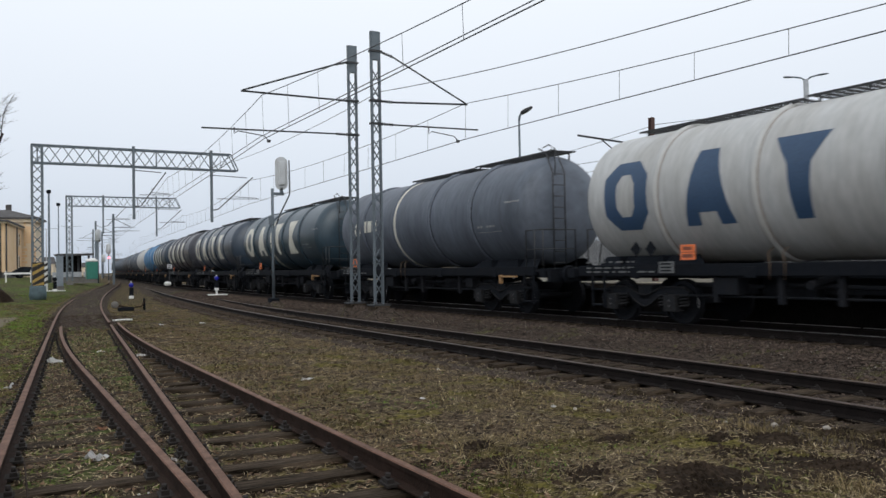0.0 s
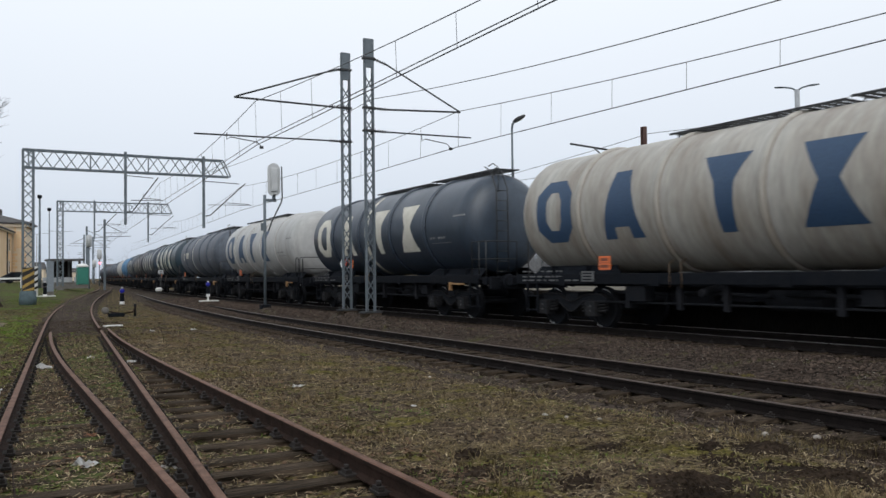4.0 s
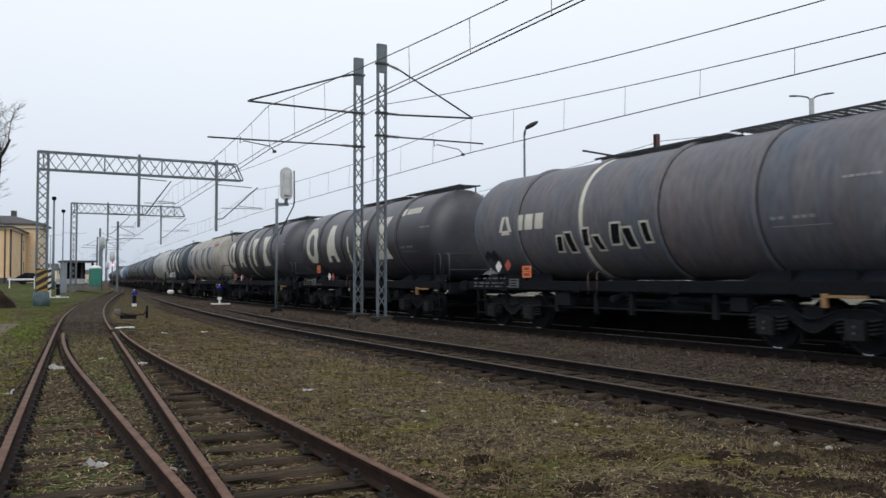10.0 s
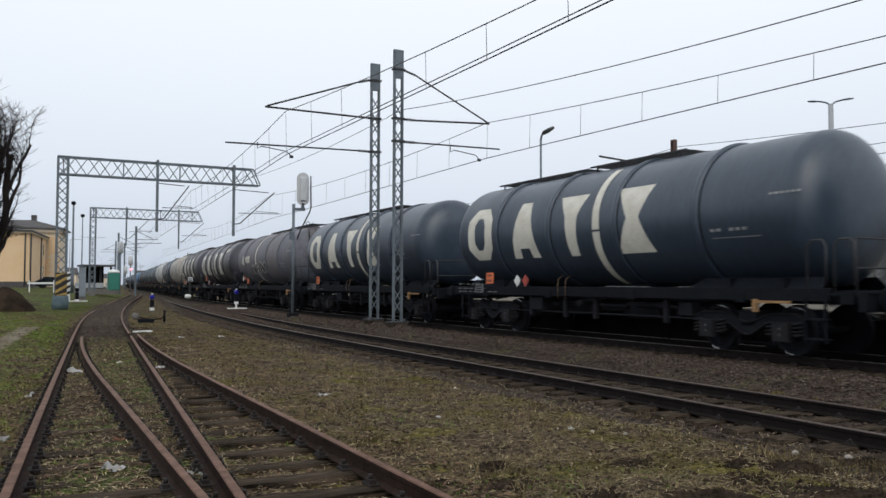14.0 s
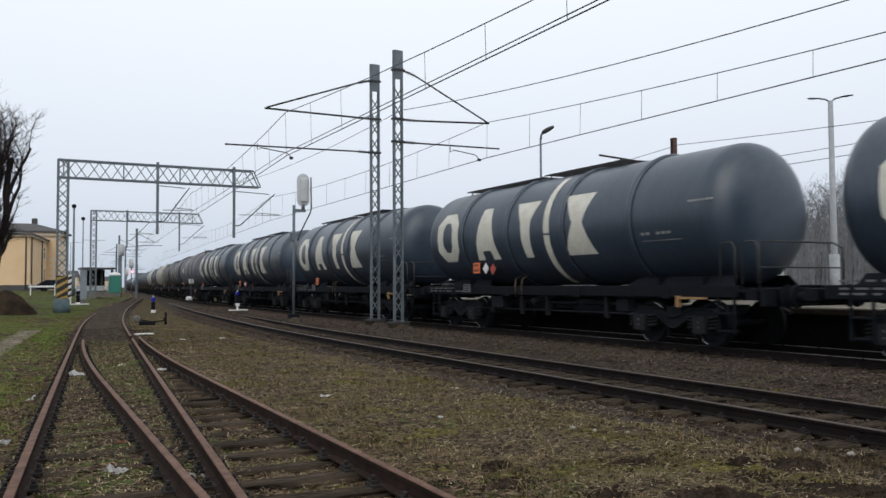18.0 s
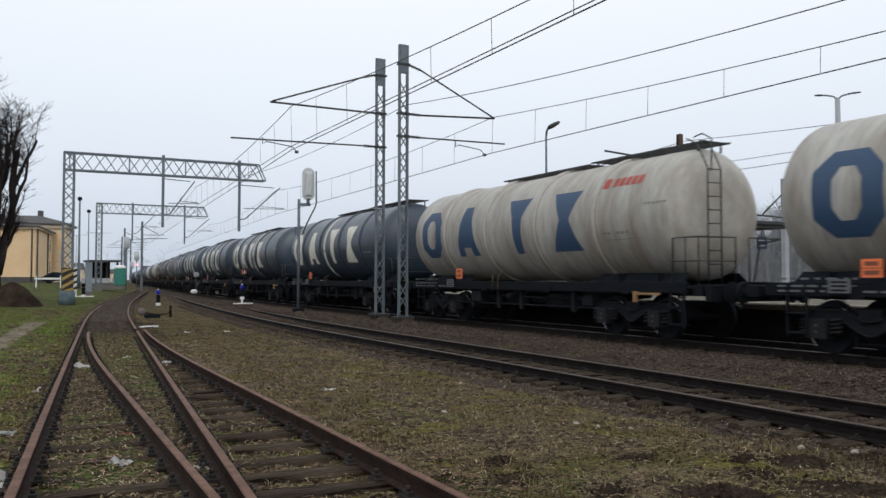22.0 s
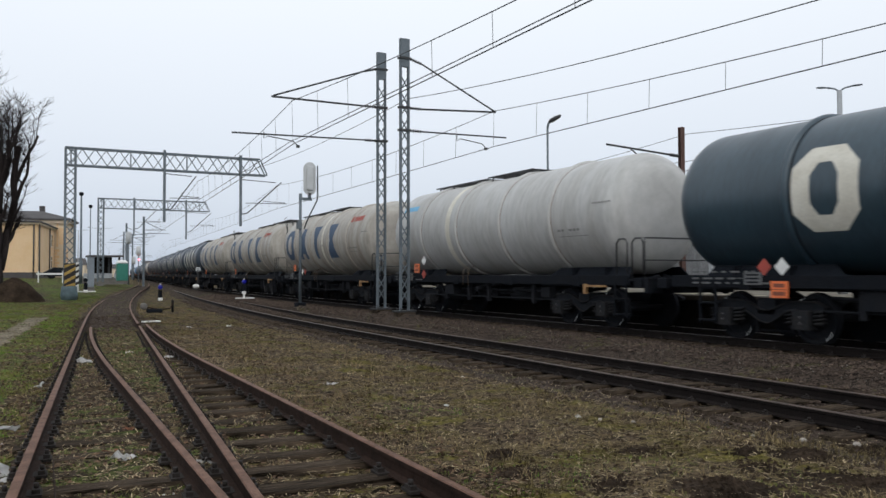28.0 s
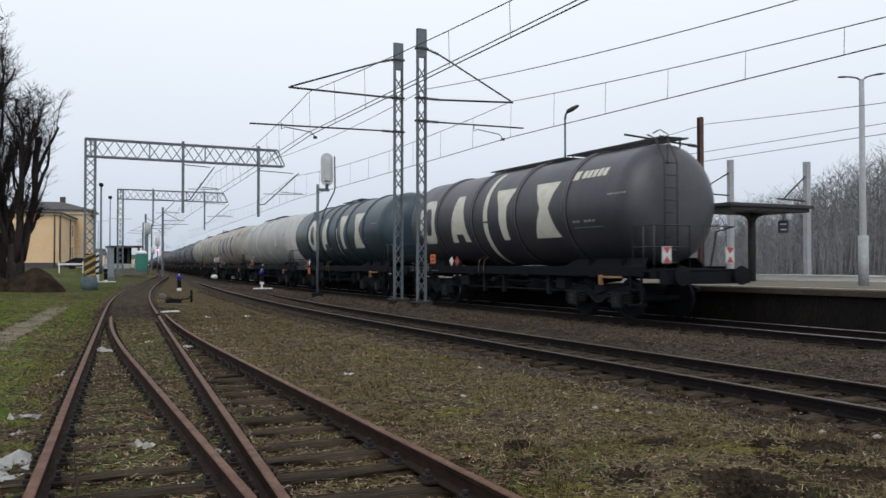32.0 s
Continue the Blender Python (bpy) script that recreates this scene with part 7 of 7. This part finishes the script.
for i, (x, y, r, h) in enumerate([(5.1, 4.75, 0.42, 0.1), (4.75, 4.4, 0.35, 0.07), (6.85, 5.4, 0.36, 0.11), (6.45, 5.75, 0.16, 0.07), (4.15, 6.55, 0.2, 0.06), (3.9, 5.9, 0.3, 0.03), (6.26, 4.25, 0.4, 0.08), (5.5, 6.2, 0.3, 0.03), (7.4, 4.7, 0.4, 0.06), (4.3, 5.2, 0.28, 0.03), (3.4, 6.2, 0.14, 0.03), (6.0, 5.2, 0.3, 0.03), (6.2, 4.4, 0.9, 0.03), (4.9, 4.3, 0.7, 0.03), (7.6, 5.3, 0.5, 0.03)]):
    turned_soil(x, y, r, h, 60 + i)


def leaf_litter():
    rnd = random.Random(77)
    verts, faces = [], []
    for k in range(10000):
        y = 3.4 + 22 * rnd.random() ** 1.7
        x = at(LINE_A, y) + rnd.uniform(-2.1, 3.0)
        a, s = rnd.uniform(0, 6.28), rnd.uniform(0.012, 0.035)
        z = surface_z(x, y) + 0.012
        i = len(verts)
        for q, rr in ((0, 1.3), (1.5, 0.6), (3.14, 1.1), (4.7, 0.6)):
            verts.append((x + s * rr * math.cos(a + q), y + s * rr * math.sin(a + q), z + rnd.uniform(-0.004, 0.02)))
        faces.append((i, i + 1, i + 2, i + 3))
    me = bpy.data.meshes.new("leaf_litter")
    me.from_pydata(verts, [], faces)
    me.materials.append(M_LEAFLIT)
    tagged(new("leaf_litter", me), "small brown dead leaves and bark crumbs", "leaves", kind="stuff")


M_LEAFLIT = mat("dead_leaves", (0.2, 0.125, 0.075), 0.9, var=0.3, island=0.7, bump=0, col2=(0.06, 0.04, 0.03), spec=0.1)
leaf_litter()


def scrap(x, y, s, seed, material, name, label, tall=0.55):
    """A crumpled scrap of paper or plastic."""
    rnd = random.Random(seed)
    bm = bm_new()
    n = 6
    g = [[bm.verts.new(((i / (n - 1) - 0.5) * s * 1.5 + rnd.uniform(-0.07, 0.07) * s, (j / (n - 1) - 0.5) * s + rnd.uniform(-0.07, 0.07) * s, s * tall * max(0.06, noise.noise(Vector((i * 0.8, j * 0.8, seed * 1.7))) + 0.35 * (1 - abs(i / (n - 1) - 0.5) - abs(j / (n - 1) - 0.5))))) for i in range(n)] for j in range(n)]
    for j in range(n - 1):
        for i in range(n - 1):
            bm.faces.new((g[j][i], g[j][i + 1], g[j + 1][i + 1], g[j + 1][i]))
    bmesh.ops.solidify(bm, geom=bm.faces[:], thickness=0.002)
    solid(name, bm, material, label, "litter", pose(x, y, surface_z(x, y) - 0.002, 0, 0, rnd.uniform(0, 360)), group="litter in the grass")


PLASTIC = "crumpled white plastic scrap lying in the grass"
for i, (x, y, s) in enumerate([(4.6, 12.13, 0.13), (9.0, 9.75, 0.16), (1.5, 16.6, 0.22), (0.72, 13.9, 0.2), (0.12, 10.2, 0.2), (0.05, 9.4, 0.09), (3.0, 16.7, 0.16), (3.35, 17.2, 0.14), (7.1, 28.3, 0.2), (1.05, 8.0, 0.16), (1.68, 7.5, 0.14), (1.2, 6.35, 0.12), (5.6, 27.5, 0.12), (2.5, 18.2, 0.1), (-0.25, 9.0, 0.12), (0.4, 8.8, 0.1), (6.3, 8.2, 0.07), (5.2, 9.5, 0.06), (7.2, 12.6, 0.06), (0.95, 6.0, 0.1), (10.4, 15.0, 0.08)]):
    scrap(x, y, s, i + 1, M_LITTER, "plastic_scrap", PLASTIC)
solid("white_board", box(bm_new(), -0.32, -0.11, 0, 0.32, 0.11, 0.05), M_WHITEP, "flat white-painted board lying beside the turnout", "board", pose(4.9, 30.5, surface_z(4.9, 30.5), 0, 0, 20), bevel=0.01)
scrap(-0.12, 7.75, 0.6, 40, M_LITTER, "plastic_bag", "large crumpled clear-white plastic bag in the grass", 0.3)
scrap(0.98, 8.35, 0.16, 41, M_LEAF, "dead_leaf", "large curled orange-brown dead leaf on the sleepers", 0.4)
scrap(1.3, 9.4, 0.1, 42, M_LEAF, "dead_leaf", "curled brown dead leaf between the rails", 0.4)
for i, (x, y, r) in enumerate([(7.22, 6.35, 0.025), (7.5, 5.94, 0.035), (7.41, 5.7, 0.03), (7.75, 5.5, 0.038), (6.65, 7.6, 0.03), (6.4, 7.9, 0.025)]):
    bm = bm_new()
    bmesh.ops.create_icosphere(bm, subdivisions=2, radius=r)
    for v in bm.verts:
        v.co *= 1 + 0.3 * noise.noise(v.co * 14 + Vector((i * 3, 0, 0)))
        v.co.z *= 0.7
    solid("loose_stone", bm, M_PALE, "pale loose stone beside the loop rail", "stone", pose(x, y, surface_z(x, y) + r * 0.25), group="loose stones")


# ---- sleepers and rail chairs ----
def unit_sleeper(seed):
    bm = box(bm_new(), -0.5, -0.12, -0.12, 0.5, 0.12, 0.0)
    bmesh.ops.subdivide_edges(bm, edges=[e for e in bm.edges if abs(e.verts[0].co.x - e.verts[1].co.x) > 0.5], cuts=5)
    for v in bm.verts:
        v.co.y += 0.018 * noise.noise(v.co * 6 + Vector((seed, 0, 0)))
        v.co.z += 0.012 * noise.noise(v.co * 5 + Vector((0, seed, 0)))
    return mesh_of(bm, "sleeper", M_SLEEPER)


SLEEPERS = [unit_sleeper(i * 2.3) for i in range(5)]


def chair():
    bm = box(bm_new(), -0.16, -0.08, 0.0, 0.16, 0.08, 0.03)
    for sx in (-0.115, 0.115):
        box(bm, sx - 0.03, -0.05, 0.03, sx + 0.03, 0.05, 0.075)
        tube(bm, [(sx, 0, 0.07), (sx, 0, 0.125)], 0.022, 6)
    return mesh_of(bm, "rail_chair", M_CHAIR)


M_CHAIR = mat("rusty_chair_iron", (0.02, 0.0145, 0.012), 0.85, 0.2, var=0.4, scale=8, fine=50)
CHAIR = chair()
rs = random.Random(9)
for i in range(66):
    y = 1.2 + i * 0.63
    long_ = y < 27
    owner = track_a
    a, b = at(LINE_A, y), at(LINE_B, y) if long_ else at(LINE_A, y)
    x0, x1 = a - 0.98 + rs.uniform(-0.06, 0.06), max(a, b) + 0.98 + rs.uniform(-0.06, 0.06)
    ob = part("sleeper", SLEEPERS[i % 5], None, owner)
    ob.location = ((x0 + x1) / 2, y, RAIL_A - 0.16 + rs.uniform(-0.022, 0.006))
    ob.scale = (x1 - x0, 1 + rs.uniform(-0.1, 0.1), 1)
    ob.rotation_euler = (0, 0, -0.06 + rs.uniform(-0.015, 0.015))
    rails_here = [(LINE_A, -HALF), (LINE_A, HALF)] + ([(LINE_B, -HALF), (LINE_B, HALF)] if y < 25 else [])
    if y < 24:
        for ln, o in rails_here:
            if (ln is LINE_A and o > 0 and y < 3.2) or (ln is LINE_B and o < 0 and y < 2.8):
                continue
            c = part("rail_chair", CHAIR, None, owner)
            c.scale = (0.9, 1.2, 0.72)
            c.location = (at(ln, y) + o, y, RAIL_A - 0.16)
            c.rotation_euler = (0, 0, -0.08)
for ln, owner, zr, n, y0 in ((LINE_M, track_m, RAIL_M, 100, 2.0), (LINE_T, track_t, RAIL_T, 110, -2.0)):
    for i in range(n):
        y = y0 + i * 0.62
        ob = part("sleeper", SLEEPERS[i % 5], None, owner)
        ob.location = (at(ln, y), y, zr - 0.16 + 0.005 + rs.uniform(-0.015, 0.005))
        ob.scale = (2.5, 1, 1)
        ob.rotation_euler = (0, 0, -0.05)
        if y < 30:
            for o in (-HALF,) if ln is LINE_T else (-HALF, HALF):
                c = part("rail_chair", CHAIR, None, owner)
                c.scale = (0.8, 0.9, 0.5)
                c.location = (at(ln, y) + o, y, zr - 0.158)
# the worn steel strip inside the left stock rail
part("check_strip", bar(bm_new(), (0.32, 4.6, 0.07), (0.46, 7.6, 0.05), 0.008, 0.07), M_RAIL, track_a, "bent rusty steel strip against the stock rail")


# ---- motion ----
def arc_table():
    ys, xs = LINE_T
    s = np.concatenate([[0], np.cumsum(np.hypot(np.diff(xs), np.diff(ys)))])
    return s - np.interp(0.0, ys, s), xs, ys


ARC = arc_table()


def run(t):
    """Metres that the train has gone at t seconds."""
    return 8.179 * t - 0.02502 * t ** 2 + 0.0010795 * t ** 3 - 0.000017745 * t ** 4


def train_pose(s):
    a = [float(np.interp(s + d, ARC[0], c)) for d in (-4.65, 4.65) for c in ARC[1:]]
    return pose((a[0] + a[2]) / 2, (a[1] + a[3]) / 2, RAIL_T, 0, 0, math.degrees(math.atan2(a[0] - a[2], a[3] - a[1])))


def motions():
    for w, off in TRAIN:
        walk(w, [(float(t), train_pose(run(t) + off)) for t in range(33)])
    # wheels of the wagons that pass close by
    close = {w for w, off in TRAIN if off < 10}
    times = [i * 2 / FPS for i in range(481)]
    turns = [-math.degrees(run(t) / 0.46) for t in times]
    for a, w in WHEELSETS:
        if w in close:
            y = a.location.y
            walk(a, [(t, pose(0, y, 0.46, q)) for t, q in zip(times, turns)])


motions()
